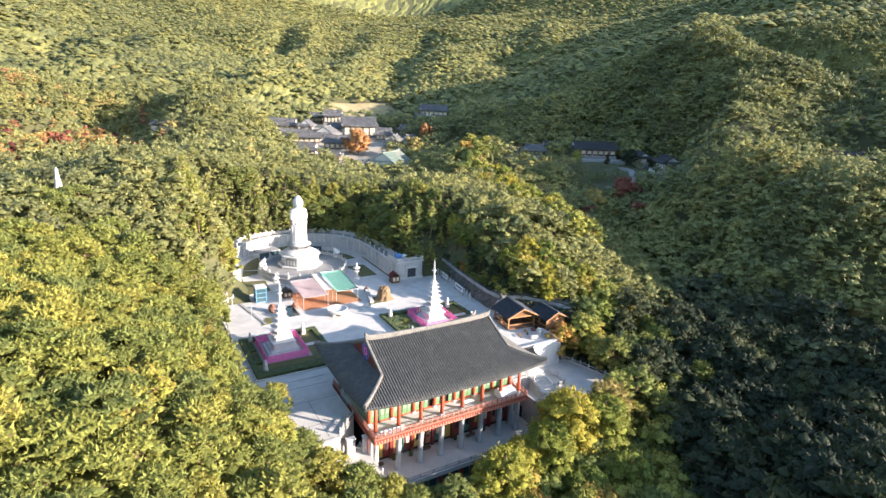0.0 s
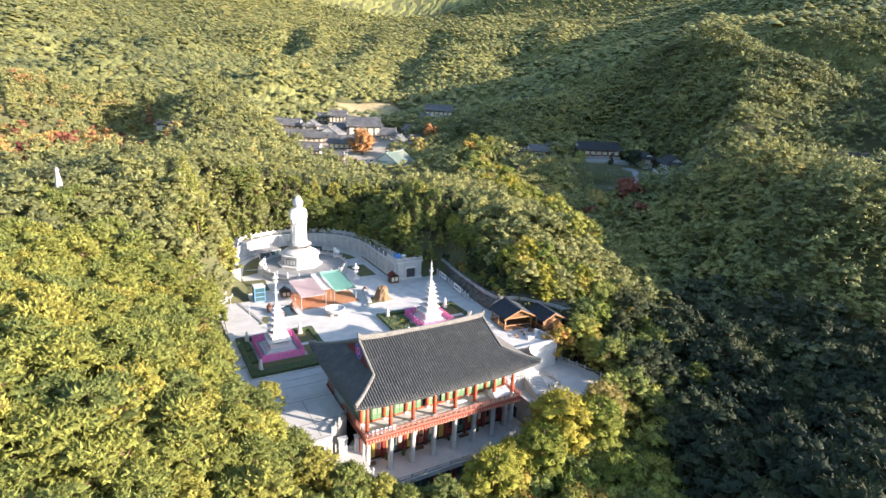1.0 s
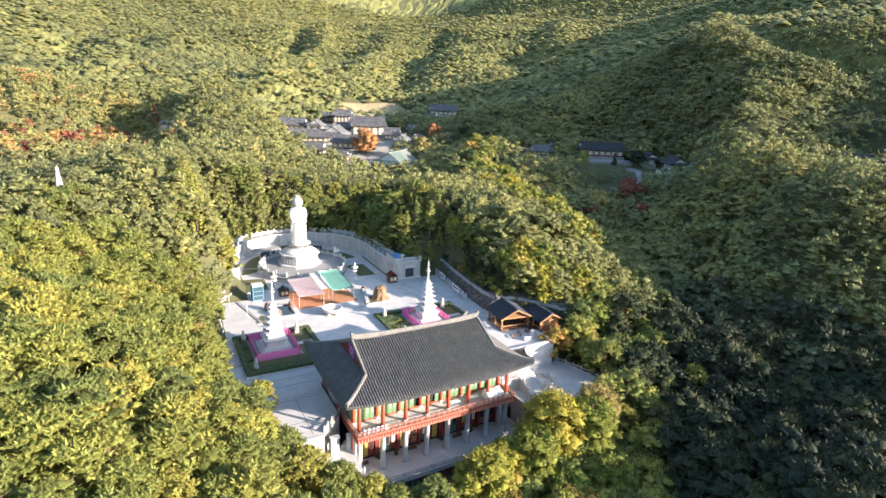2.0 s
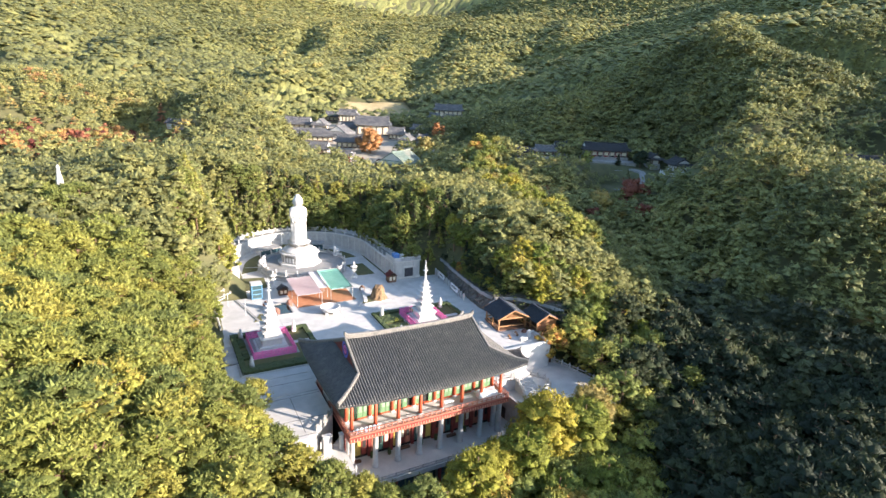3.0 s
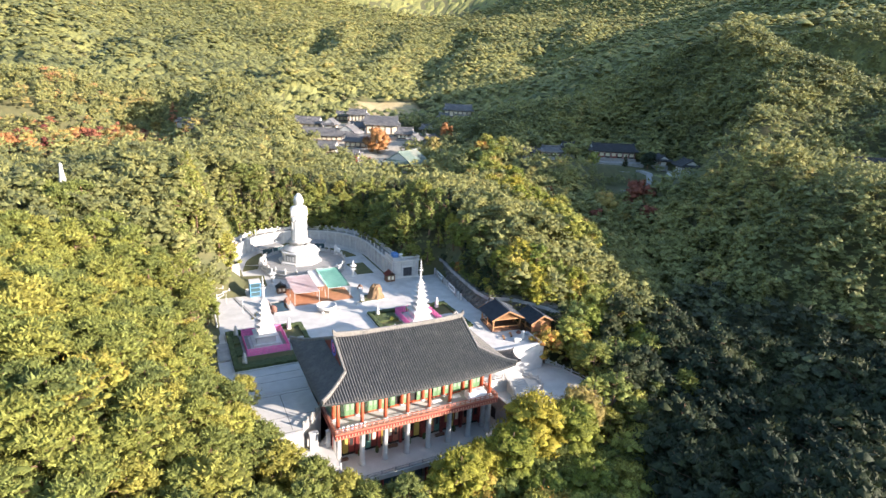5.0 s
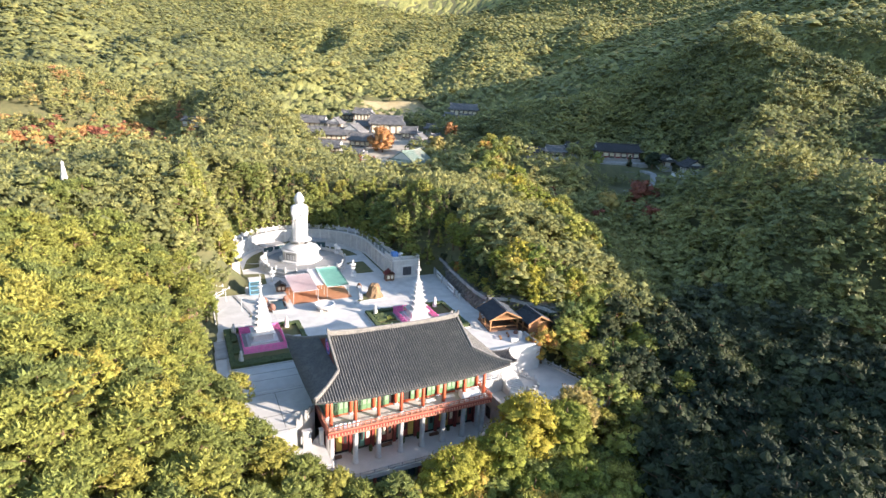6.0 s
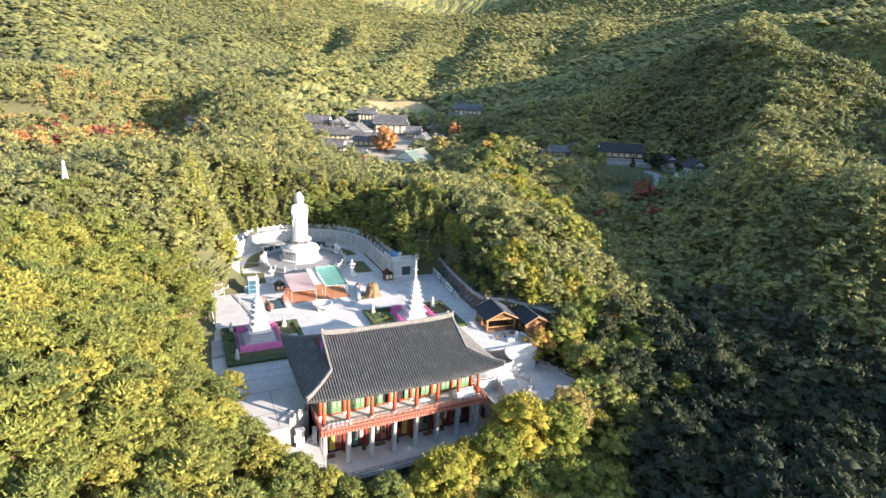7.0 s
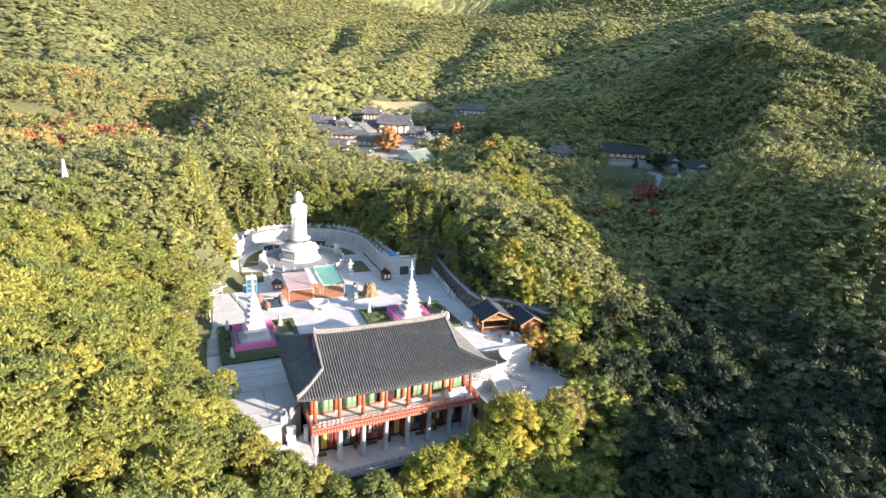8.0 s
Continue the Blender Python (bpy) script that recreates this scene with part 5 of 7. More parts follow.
def little_house(name, at, w, d, h, roof, wall, label, category):
    t = thing(name, at, label, category)
    part("body", box(bmesh.new(), -w / 2, w / 2, -d / 2, d / 2, 0, h), wall, t)
    for dx in (-w * 0.22, w * 0.22):
        part("opening", box(bmesh.new(), dx - w * 0.14, dx + w * 0.14, -d / 2 - 0.04, -d / 2 + 0.02, h * 0.3, h * 0.85), M_CREAM, t)
    bm = bmesh.new()
    ew, ed, rz = w / 2 + 0.35, d / 2 + 0.35, h + 0.42 * w
    for sx in (-1, 1):
        vs = [bm.verts.new(p) for p in ((sx * ew, -ed, h - 0.1), (sx * ew, ed, h - 0.1), (0, ed, rz), (0, -ed, rz))]
        bm.faces.new(vs)
    bmesh.ops.solidify(bm, geom=bm.faces[:], thickness=0.1)
    part("roof", bm, roof, t)
    part("ridge", box(bmesh.new(), -0.1, 0.1, -ed, ed, rz - 0.03, rz + 0.12), roof, t)
    for dx in (-w / 2 + 0.08, w / 2 - 0.08):
        part("corner_post", box(bmesh.new(), dx - 0.06, dx + 0.06, -d / 2 - 0.06, -d / 2 - 0.005, 0, h), M_DARKWOOD, t)
    return t


little_house("wooden_kennel", (-8.9, 63.9, 0.0), 2.2, 1.8, 1.5, M_SLATE, M_DARKWOOD, "small dark-roofed timber shed with pale openings", "shed")
little_house("wooden_kiosk", (20.7, 63.2, 0.0), 2.4, 2.0, 1.9, M_DKRED, M_DARKWOOD, "small timber kiosk with a dark red roof", "kiosk")


def boulder(at, s, mat, label, seed):
    rng = np.random.default_rng(seed)
    bm = bmesh.new()
    bmesh.ops.create_icosphere(bm, subdivisions=3, radius=1.0)
    ph = rng.uniform(0, 6, 6)
    for v in bm.verts:
        c = v.co
        k = 1 + 0.16 * math.sin(2.3 * c.x + ph[0]) + 0.13 * math.sin(3.1 * c.y + ph[1]) + 0.12 * math.sin(2.7 * c.z + ph[2]) + 0.06 * math.sin(7 * c.x + 5 * c.z + ph[3])
        v.co = Vector((c.x * s[0], c.y * s[1], c.z * s[2])) * k
        v.co.z = max(v.co.z, -0.45 * s[2])
    for v in bm.verts:
        v.co.z += 0.42 * s[2]
    return solid("boulder", bm, mat, label, "rock", smooth=False, at=at)


boulder((-14.2, 55.8, 0), (0.9, 0.8, 1.4), M_BROWNROCK, "reddish brown standing rock beside the pool", 1)
boulder((-9.1, 55.6, 0), (0.8, 0.7, 1.0), M_BROWNROCK, "small reddish brown rock beside the pool", 2)
boulder((-13.2, 51.8, 0), (1.0, 1.6, 0.9), M_BROWNROCK, "low reddish brown rock at the pool edge", 3)
boulder((35.2, 33.5, 0), (1.9, 1.3, 2.4), M_STONE, "large pale rounded boulder at the end of the rock wall", 4)
pool = thing("garden_pool", (-11.2, 53.4, 0), "small dark pool with a grey stone kerb", "pool")
for x0, x1, y0, y1 in ((-2.0, 2.0, -3.6, -3.2), (-2.0, 2.0, 3.2, 3.6), (-2.0, -1.6, -3.2, 3.2), (1.6, 2.0, -3.2, 3.2)):
    part("kerb", box(bmesh.new(), x0, x1, y0, y1, -0.1, 0.55, 0.05), M_CONCRETE, pool)
part("water", box(bmesh.new(), -1.6, 1.6, -3.2, 3.2, 0.0, 0.32), M_WATER, pool)
solid("planting_bed", prism(bmesh.new(), [(-18.5, 49.0), (-14.5, 49.8), (-14.9, 52.2), (-16.6, 53.0)], 0, 0.1), M_LAWN, "small strip of grass in the paving", "lawn")

bw = thing("stone_bowl", (-1.4, 47.9, 0), "wide white granite bowl on carved feet", "bowl")
part("bowl_body", lathe(bmesh.new(), [(1.2, 0.55), (1.9, 0.85), (2.35, 1.3), (2.4, 1.75), (2.2, 1.8), (2.05, 1.45), (0.2, 1.3)], 24), M_STATUE, bw, smooth=True)
for k in range(4):
    a = k * math.pi / 2 + 0.6
    part("foot", lathe(bmesh.new(), [(0.42, 0), (0.3, 0.3), (0.38, 0.75)], 8, (1.25 * math.cos(a), 1.25 * math.sin(a), 0)), M_STATUE, bw)

bed = thing("garden_bed", (0, 0, 0), "small planted bed with a pale kerb", "bed")
part("kerb", prism(bmesh.new(), [(6.4, 49.4), (15.2, 50.4), (14.6, 53.8), (10.4, 55.2)], -0.05, 0.3), M_STONE, bed)
part("soil", prism(bmesh.new(), [(7.4, 50.0), (14.6, 50.9), (14.1, 53.3), (10.5, 54.5)], 0.1, 0.36), M_LAWN, bed)
cone = bmesh.new()
rng = np.random.default_rng(5)
rings = []
for z, r in ((0.3, 2.3), (0.8, 2.0), (1.5, 1.72), (2.3, 1.5), (2.9, 1.35), (3.4, 1.15), (3.7, 0.7)):
    rings.append([cone.verts.new(((r + rng.uniform(-0.16, 0.16)) * math.cos(t), (r + rng.uniform(-0.16, 0.16)) * math.sin(t), z + rng.uniform(-0.12, 0.12))) for t in np.linspace(0, 2 * math.pi, 22, endpoint=False)])
for a_, b_ in zip(rings, rings[1:]):
    for k in range(22):
        cone.faces.new((a_[k], a_[(k + 1) % 22], b_[(k + 1) % 22], b_[k]))
cone.faces.new(rings[-1])
solid("rock_stump", cone, M_STRAW, "tan rough tapering rock stump in the planted bed", "rock", at=(12.6, 52.3, 0.0))
for k in range(6):
    bmx = bmesh.new()
    bar(bmx, (0, 0, 0), (0.6 * math.cos(k * 1.05), 0.6 * math.sin(k * 1.05), -2.0), 0.09)
    solid("prop_pole", bmx, M_WOOD, "thin timber prop leaning on the rock stump", "pole", group="props", at=(12.6 + 1.35 * math.cos(k * 1.05), 52.3 + 1.35 * math.sin(k * 1.05), 2.3))
rp = thing("stone_ramp_rail", (0, 0, 0), "low white granite kerb sloping beside the bed", "kerb")
part("kerb", bar(bmesh.new(), (10.6, 58.8, 0.5), (8.6, 50.6, 0.45), 0.9, 0.9), M_STONE, rp)
boulder((10.9, 59.4, 0), (0.7, 0.6, 0.95), M_DARKWOOD, "dark brown rock at the end of the kerb", 8)

# ---------------------------------------------------------------- pagoda gardens
def hedge_block(bm, x0, x1, y0, y1, z0, z1, rng):
    """A clipped hedge with an uneven surface."""
    nx, ny = max(2, int((x1 - x0) / 0.4)), max(2, int((y1 - y0) / 0.4))
    top = [[bm.verts.new((x0 + (x1 - x0) * i / nx + rng.uniform(-0.06, 0.06), y0 + (y1 - y0) * j / ny + rng.uniform(-0.06, 0.06), z1 + rng.uniform(-0.1, 0.1))) for i in range(nx + 1)] for j in range(ny + 1)]
    for j in range(ny):
        for i in range(nx):
            bm.faces.new((top[j][i], top[j][i + 1], top[j + 1][i + 1], top[j + 1][i]))
    edge = [top[0][i] for i in range(nx + 1)] + [top[j][nx] for j in range(1, ny + 1)] + [top[ny][i] for i in range(nx - 1, -1, -1)] + [top[j][0] for j in range(ny - 1, 0, -1)]
    low = [bm.verts.new((v.co.x, v.co.y, z0)) for v in edge]
    for k in range(len(edge)):
        j = (k + 1) % len(edge)
        bm.faces.new((edge[k], low[k], low[j], edge[j]))


def pagoda(x, y):
    t = thing("stone_pagoda", (x, y, 0.1), "slender white granite many-storeyed pagoda on a stepped base", "pagoda", "pair of pagodas")
    q = math.pi / 4
    r2 = math.sqrt(2)

    def tier(name, rows):
        return part(name, lathe(bmesh.new(), [(r * r2, z) for r, z in rows], 4, turn=q), M_STATUE, t)
    tier("base_step", [(3.1, 0), (3.1, 0.5)])
    tier("base_step", [(2.65, 0.5), (2.65, 0.95), (2.5, 1.0)])
    tier("lower_plinth", [(1.95, 1.0), (1.9, 2.3)])
    tier("plinth_cap", [(2.25, 2.3), (2.3, 2.5), (1.8, 2.62)])
    tier("upper_plinth", [(1.4, 2.62), (1.35, 3.6)])
    tier("plinth_cap", [(1.75, 3.6), (1.8, 3.78), (1.2, 3.88)])
    z = 3.88
    for half, h in ((1.8, 0.95), (1.52, 0.7), (1.28, 0.64), (1.06, 0.58), (0.88, 0.52)):
        tier("storey", [(half * 0.54, z), (half * 0.52, z + h)])
        z += h
        tier("storey_corbel", [(half * 0.6, z - 0.16), (half * 0.8, z)])
        bm = bmesh.new()
        vs = {}
        for i, u in enumerate(np.linspace(-1, 1, 7)):
            for j, v in enumerate(np.linspace(-1, 1, 7)):
                m = max(abs(u), abs(v))
                vs[i, j] = bm.verts.new((u * half, v * half, z + 0.13 + (1 - m) ** 1.2 * 0.3 * half + 0.2 * abs(u * v) ** 3))
        for i in range(6):
            for j in range(6):
                bm.faces.new((vs[i, j], vs[i + 1, j], vs[i + 1, j + 1], vs[i, j + 1]))
        edge = [vs[i, 0] for i in range(7)] + [vs[6, j] for j in range(1, 7)] + [vs[i, 6] for i in range(5, -1, -1)] + [vs[0, j] for j in range(5, 0, -1)]
        low = [bm.verts.new((v.co.x * 0.96, v.co.y * 0.96, v.co.z - 0.15)) for v in edge]
        for k2 in range(len(edge)):
            j2 = (k2 + 1) % len(edge)
            bm.faces.new((edge[k2], low[k2], low[j2], edge[j2]))
        bm.faces.new(low)
        part("storey_roof", bm, M_STATUE, t)
        z += 0.13 + 0.22 * half
    tier("finial_base", [(0.42, z), (0.46, z + 0.3)])
    z += 0.3
    part("finial_rod", lathe(bmesh.new(), [(0.12, z), (0.08, z + 4.4), (0.01, z + 5.4)], 8), M_STATUE, t)
    for r, dz in ((0.5, 0.0), (0.36, 0.45), (0.33, 0.9), (0.31, 1.35), (0.3, 1.8), (0.56, 2.4), (0.34, 3.0), (0.24, 3.6), (0.22, 4.2)):
        part("finial_ring", lathe(bmesh.new(), [(0.1, z + dz), (r, z + dz + 0.1), (r, z + dz + 0.2), (0.1, z + dz + 0.3)], 10), M_STATUE, t)
    return t


def pink_fence(x, y, hw, hd):
    """Rows of pink tape-like boards on short posts."""
    t = thing("pink_fence", (x, y, 0.1), "bright pink fence of close horizontal boards round the pagoda", "fence", "pagoda fences")
    for k in range(6):
        z = 0.2 + 0.27 * k
        for p, q in (((-hw, -hd), (hw, -hd)), ((hw, -hd), (hw, hd)), ((hw, hd), (1.3, hd)), ((-1.3, hd), (-hw, hd)), ((-hw, hd), (-hw, -hd))):
            part("board", bar(bmesh.new(), (*p, z), (*q, z), 0.05, 0.21), M_PINK, t)
    first = None
    for x_, y_, a in along([(-hw, -hd), (hw, -hd), (hw, hd), (-hw, hd), (-hw, -hd)], 2 * hw / 5):
        if first is None:
            first = part("post", box(bmesh.new(), -0.09, 0.09, -0.09, 0.09, -0.05, 1.75), M_PINK, t)
            first.location = (x_, y_, 0)
        else:
            again(first, (x_, y_, 0))
    return t


def small_figure(at, seed):
    rng = np.random.default_rng(seed)
    bm = bmesh.new()
    box(bm, -0.45, 0.45, -0.45, 0.45, 0, 0.45, 0.05)
    lathe(bm, [(0.5, 0.45), (0.46, 0.9), (0.36, 1.5), (0.4, 1.75), (0.2, 1.95), (0.24, 2.2), (0.2, 2.45), (0.05, 2.6)], 10)
    return solid("stone_figure", bm, M_STATUE, "small white granite garden figure", "sculpture", group="garden figures", smooth=True, at=at)


def garden(x0, x1, y0, y1, fx, fy, seed):
    rng = np.random.default_rng(seed)
    g = thing("pagoda_garden", (0, 0, 0), "rectangular garden of lawn and clipped dark hedges round the pagoda", "garden", "pagoda gardens")
    part("kerb", box(bmesh.new(), x0, x1, y0, y1, -0.05, 0.22, 0.03), M_COPING, g)
    part("turf", box(bmesh.new(), x0 + 0.3, x1 - 0.3, y0 + 0.3, y1 - 0.3, 0.05, 0.27), M_LAWN, g)
    part("inner_paving", box(bmesh.new(), fx - 4.7, fx + 4.7, fy - 5.0, fy + 5.0, 0.1, 0.275), M_CONCRETE, g)
    for a0, a1, b0, b1 in ((x0 + 0.3, x1 - 0.3, y0 + 0.3, y0 + 2.6), (x0 + 0.3, x1 - 0.3, y1 - 1.6, y1 - 0.3), (x0 + 0.3, x0 + 1.3, y0 + 1.6, y1 - 1.4), (x1 - 1.3, x1 - 0.3, y0 + 1.6, y1 - 1.4), (x0 + 1.4, fx - 4.9, fy - 4.6, fy - 0.9), (x0 + 1.4, fx - 4.9, fy + 1.0, fy + 4.8)):
        bm = bmesh.new()
        hedge_block(bm, a0, a1, b0, b1, 0.2, 0.75, rng)
        part("hedge", bm, M_HEDGE, g)
    part("cross_path", box(bmesh.new(), fx + 4.7, x1 - 0.2, fy - 0.6, fy + 0.6, 0.1, 0.28), M_PAVE, g)
    for k, (dx, dy) in enumerate(((x0 + 2.2, y1 - 2.4), (x0 + 2.3, y0 + 2.4), (x1 - 3.4, y1 - 2.2), (x1 - 2.8, y0 + 3.6))):
        small_figure((dx, dy, 0.27), seed + k)


garden(-24.8, -8.2, 25.2, 43.0, -17.4, 35.6, 61)
garden(6.8, 28.0, 27.5, 43.2, 17.6, 35.8, 71)
pink_fence(-17.5, 35.6, 4.05, 4.8)
pink_fence(17.6, 36.0, 4.05, 4.8)
pagoda(-17.4, 35.9)
pagoda(17.7, 36.2)
for x, y, s in ((11.2, 37.0, 0.9), (9.0, 33.5, 0.7)):
    rng = np.random.default_rng(int(10 * x))
    v, q = crown("broad", 1.5 * s, 0.85 * s, 14, ICO[1], 10, 0.2, rng)
    me = bpy.data.meshes.new("shrub")
    fill_mesh(me, v, q, M_BROAD, smooth=True)
    sb = tagged(new("shrub", me), "small rounded garden shrub", "shrub")
    sb.location = (x, y, 0.05)

# left side of the court: white balustrades and steps at the edge of the wood
balustrade("court_balustrade", [(-25.8, 47.0), (-25.6, 63.0), (-21.2, 66.8), (-20.8, 78.0), (-18.4, 84.0)], 0, 0, 2.2, "white granite balustrade along the court's edge", 1.05)
solid("stone_dais", prism(bmesh.new(), [(-26.4, 65.0), (-22.4, 66.0), (-22.0, 77.5), (-26.2, 78.5)], -0.2, 1.1), M_STATUE, "low white granite dais at the court's edge", "dais")
balustrade("dais_balustrade", [(-25.9, 65.6), (-22.7, 66.4), (-22.3, 77.2)], 1.1, 1.1, 1.8, "white granite balustrade on the dais", 0.9)
for x, y in ((-22.5, 60.6), (-19.6, 53.6)):
    gp = thing("lamp_post", (x, y, 0), "slim grey metal post on the court", "post", "court posts")
    part("shaft", lathe(bmesh.new(), [(0.12, 0), (0.07, 0.2), (0.05, 2.9)], 8), M_STEEL, gp)
    part("head", lathe(bmesh.new(), [(0.05, 2.9), (0.2, 3.0), (0.16, 3.25), (0.03, 3.35)], 8), M_STEEL, gp)
solid("paving_strip", prism(bmesh.new(), [(-20.6, 63.5), (-20.0, 63.6), (-17.2, 49.4), (-17.7, 49.2)], 0.0, 0.16), M_CONCRETE, "grey stone edging strip in the court", "kerb")
solid("stone_basin", box(box(bmesh.new(), -26.8, -24.2, 30.5, 38.0, -0.1, 0.35), -26.6, -24.4, 30.7, 37.8, 0.3, 0.36), M_CONCRETE, "grey concrete bin area beside the garden", "kerb")

# ---------------------------------------------------------------- right side: pavilion, second building, wall, gatehouse, stairs
def gable_house(name, at, rz, hx, hy, wall_h, rise, roof_mat, label, category="pavilion", open_front=True):
    """A small timber building with a gable roof, ridge along its own x."""
    t = thing(name, at, label, category, rz=rz)
    part("floor_deck", box(bmesh.new(), -hx + 0.5, hx - 0.5, -hy + 0.5, hy - 0.5, -0.1, 0.35), M_DARKWOOD, t)
    for dx in (-hx + 0.8, 0, hx - 0.8):
        for dy in (-hy + 0.8, hy - 0.8):
            part("post", box(bmesh.new(), dx - 0.14, dx + 0.14, dy - 0.14, dy + 0.14, 0.35, wall_h), M_WOOD, t)
    for dy in (-hy + 0.8, hy - 0.8):
        part("wall_plate", box(bmesh.new(), -hx + 0.3, hx - 0.3, dy - 0.13, dy + 0.13, wall_h - 0.3, wall_h), M_WOOD, t)
        part("side_rail", box(bmesh.new(), -hx + 0.8, hx - 0.8, dy - 0.05, dy + 0.05, 0.9, 1.15), M_WOOD, t)
    for dx in (-hx + 0.8, hx - 0.8):
        part("cross_beam", box(bmesh.new(), dx - 0.13, dx + 0.13, -hy + 0.4, hy - 0.4, wall_h - 0.32, wall_h), M_WOOD, t)
        part("end_rail", box(bmesh.new(), dx - 0.05, dx + 0.05, -hy + 0.9, hy - 0.9, 0.9, 1.15), M_WOOD, t)
        bm = bmesh.new()
        f = [bm.verts.new(p) for p in ((dx, -hy + 0.4, wall_h), (dx, hy - 0.4, wall_h), (dx, 0, wall_h + rise * 0.92))]
        bm.faces.new(f)
        bmesh.ops.solidify(bm, geom=bm.faces[:], thickness=0.08)
        part("gable", bm, M_WOOD, t)
        for sy in (-1, 1):
            part("barge_board", bar(bmesh.new(), (math.copysign(hx, dx), sy * hy, wall_h - 0.12), (math.copysign(hx, dx), 0, wall_h + rise), 0.12, 0.28), M_WOOD, t)
    for sy in (-1, 1):
        bm = bmesh.new()
        n = 8
        rows = [[bm.verts.new((x, sy * hy * (1 - k / n), wall_h - 0.1 + rise * 1.1 * (k / n) ** 1.12 * 0.98)) for x in (-hx, hx)] for k in range(n + 1)]
        for r, s in zip(rows, rows[1:]):
            bm.faces.new((r[0], r[1], s[1], s[0]))
        bmesh.ops.solidify(bm, geom=bm.faces[:], thickness=0.14)
        part("roof_slope", bm, roof_mat, t)
        first = None
        for x in np.arange(-hx + 0.2, hx, 0.5):
            b2 = bar(bmesh.new(), (x, sy * hy, wall_h + 0.0), (x, 0, wall_h + rise * 1.06 + 0.06), 0.1, 0.12)
            if first is None:
                first = part("roof_batten", b2, roof_mat, t)
            else:
                b2.free()
                again(first, (x - (-hx + 0.2), 0, 0))
    part("ridge", box(bmesh.new(), -hx, hx, -0.2, 0.2, wall_h + rise * 1.02, wall_h + rise * 1.02 + 0.35), roof_mat, t)
    return t


gable_house("timber_pavilion", (34.6, 26.9, 0), 83, 4.0, 4.2, 3.0, 1.9, M_SLATE, "open honey-coloured timber pavilion with a dark slate gable roof")
g2 = gable_house("timber_shed", (41.2, 22.6, 0), 88, 3.4, 3.3, 2.7, 1.6, M_SLATE, "timber shed with a dark slate gable roof and orange panels", "shed")
part("orange_panel", box(bmesh.new(), -2.6, -2.5, -2.3, 2.3, 0.4, 2.3), M_CARPET, g2, "orange boarded end panel")
for k, (x, y) in enumerate(((37.5, 20.2), (38.9, 19.0), (36.0, 21.5))):
    boulder((x, y, 0), (0.6, 0.5, 0.5), M_BROWNROCK if k == 2 else M_STONE, "small garden stone beside the shed", 30 + k)
for x, y, w in ((33.6, 21.0, 2.0), (31.2, 20.2, 1.6)):
    tb = thing("timber_bench", (x, y, 0), "plain timber bench beside the pavilion", "bench", "pavilion benches", rz=70)
    part("seat", box(bmesh.new(), -w / 2, w / 2, -0.22, 0.22, 0.4, 0.48), M_WOOD, tb)
    for dx in (-w / 2 + 0.2, w / 2 - 0.2):
        part("leg", box(bmesh.new(), dx - 0.06, dx + 0.06, -0.2, 0.2, 0, 0.4), M_DARKWOOD, tb)
solid("white_planter", box(bmesh.new(), -0.9, 0.9, -0.35, 0.35, 0, 0.8, 0.06), M_STATUE, "white granite planter block near the wall", "planter", at=(33.4, 18.0, 0))
solid("stone_pillar", box(bmesh.new(), -0.35, 0.35, -0.35, 0.35, 0, 1.9, 0.08), M_STATUE, "short white granite pillar near the wall", "pillar", at=(35.2, 18.6, 0))

solid("wall_court_front", box(bmesh.new(), 24.0, 37.6, 13.9, 14.4, -6.0, 0.75), M_STATUE, "high white rendered retaining wall of the court", "wall", "structure")
solid("wall_court_side", box(bmesh.new(), 37.25, 37.7, 14.5, 19.5, -6.0, 0.75), M_STATUE, "white rendered side wall of the court", "wall", "structure")
solid("wall_coping", box(bmesh.new(), 23.8, 37.8, 13.75, 14.55, 0.75, 0.92), M_COPING, "grey stone coping on the white wall", "trim", "structure")
gh = thing("gatehouse", (26.0, 12.2, -2.2), "small white gatehouse with a grey tiled roof and timber gable", "gatehouse", rz=-8)
part("wall", box(bmesh.new(), -1.9, 1.9, -1.3, 1.3, -3.0, 2.3), M_STATUE, gh)
part("door", box(bmesh.new(), -0.7, 0.7, -1.36, -1.28, -3.0, -0.8), M_DARKWOOD, gh)
hip_gable(gh, 2.9, 2.3, 2.0, 1.2, 2.4, 2.9, 3.9, 0.35, pitch=0.34, seg=5, tile=M_TILE, soffit=M_WOOD, gable=M_WOOD, ridge_w=0.22, plain=True)
solid("wall_stair_side", prism(bmesh.new(), [(19.0, 8.6), (28.6, 8.9), (28.6, 13.8), (19.0, 13.8)], -8, -2.2), M_STATUE, "white rendered block below the gatehouse", "wall", "structure")
st2 = thing("stone_stairs", (27.0, 8.6, -2.4), "white granite stairs falling from the gatehouse to the road", "stairs")
for k in range(16):
    part("step", box(bmesh.new(), -2.0, 1.6, -0.36 * (k + 1), -0.36 * k, -4.0, -0.18 * (k + 1)), M_PAVE, st2)
balustrade("stair_balustrade", [(28.9, 14.0), (31.6, 12.0), (33.4, 9.6), (32.6, 6.6), (29.4, 6.3)], -5.2, -5.2, 1.6, "white granite balustrade curving round the stair foot", 0.95)
balustrade("stair_balustrade", [(24.6, 8.6), (24.6, 3.0)], -2.3, -5.2, 1.6, "white granite balustrade falling beside the stairs", 0.95)
balustrade("stair_balustrade", [(18.4, 8.2), (24.0, 8.2)], -2.2, -2.2, 1.7, "white granite balustrade before the hall's side", 0.95)
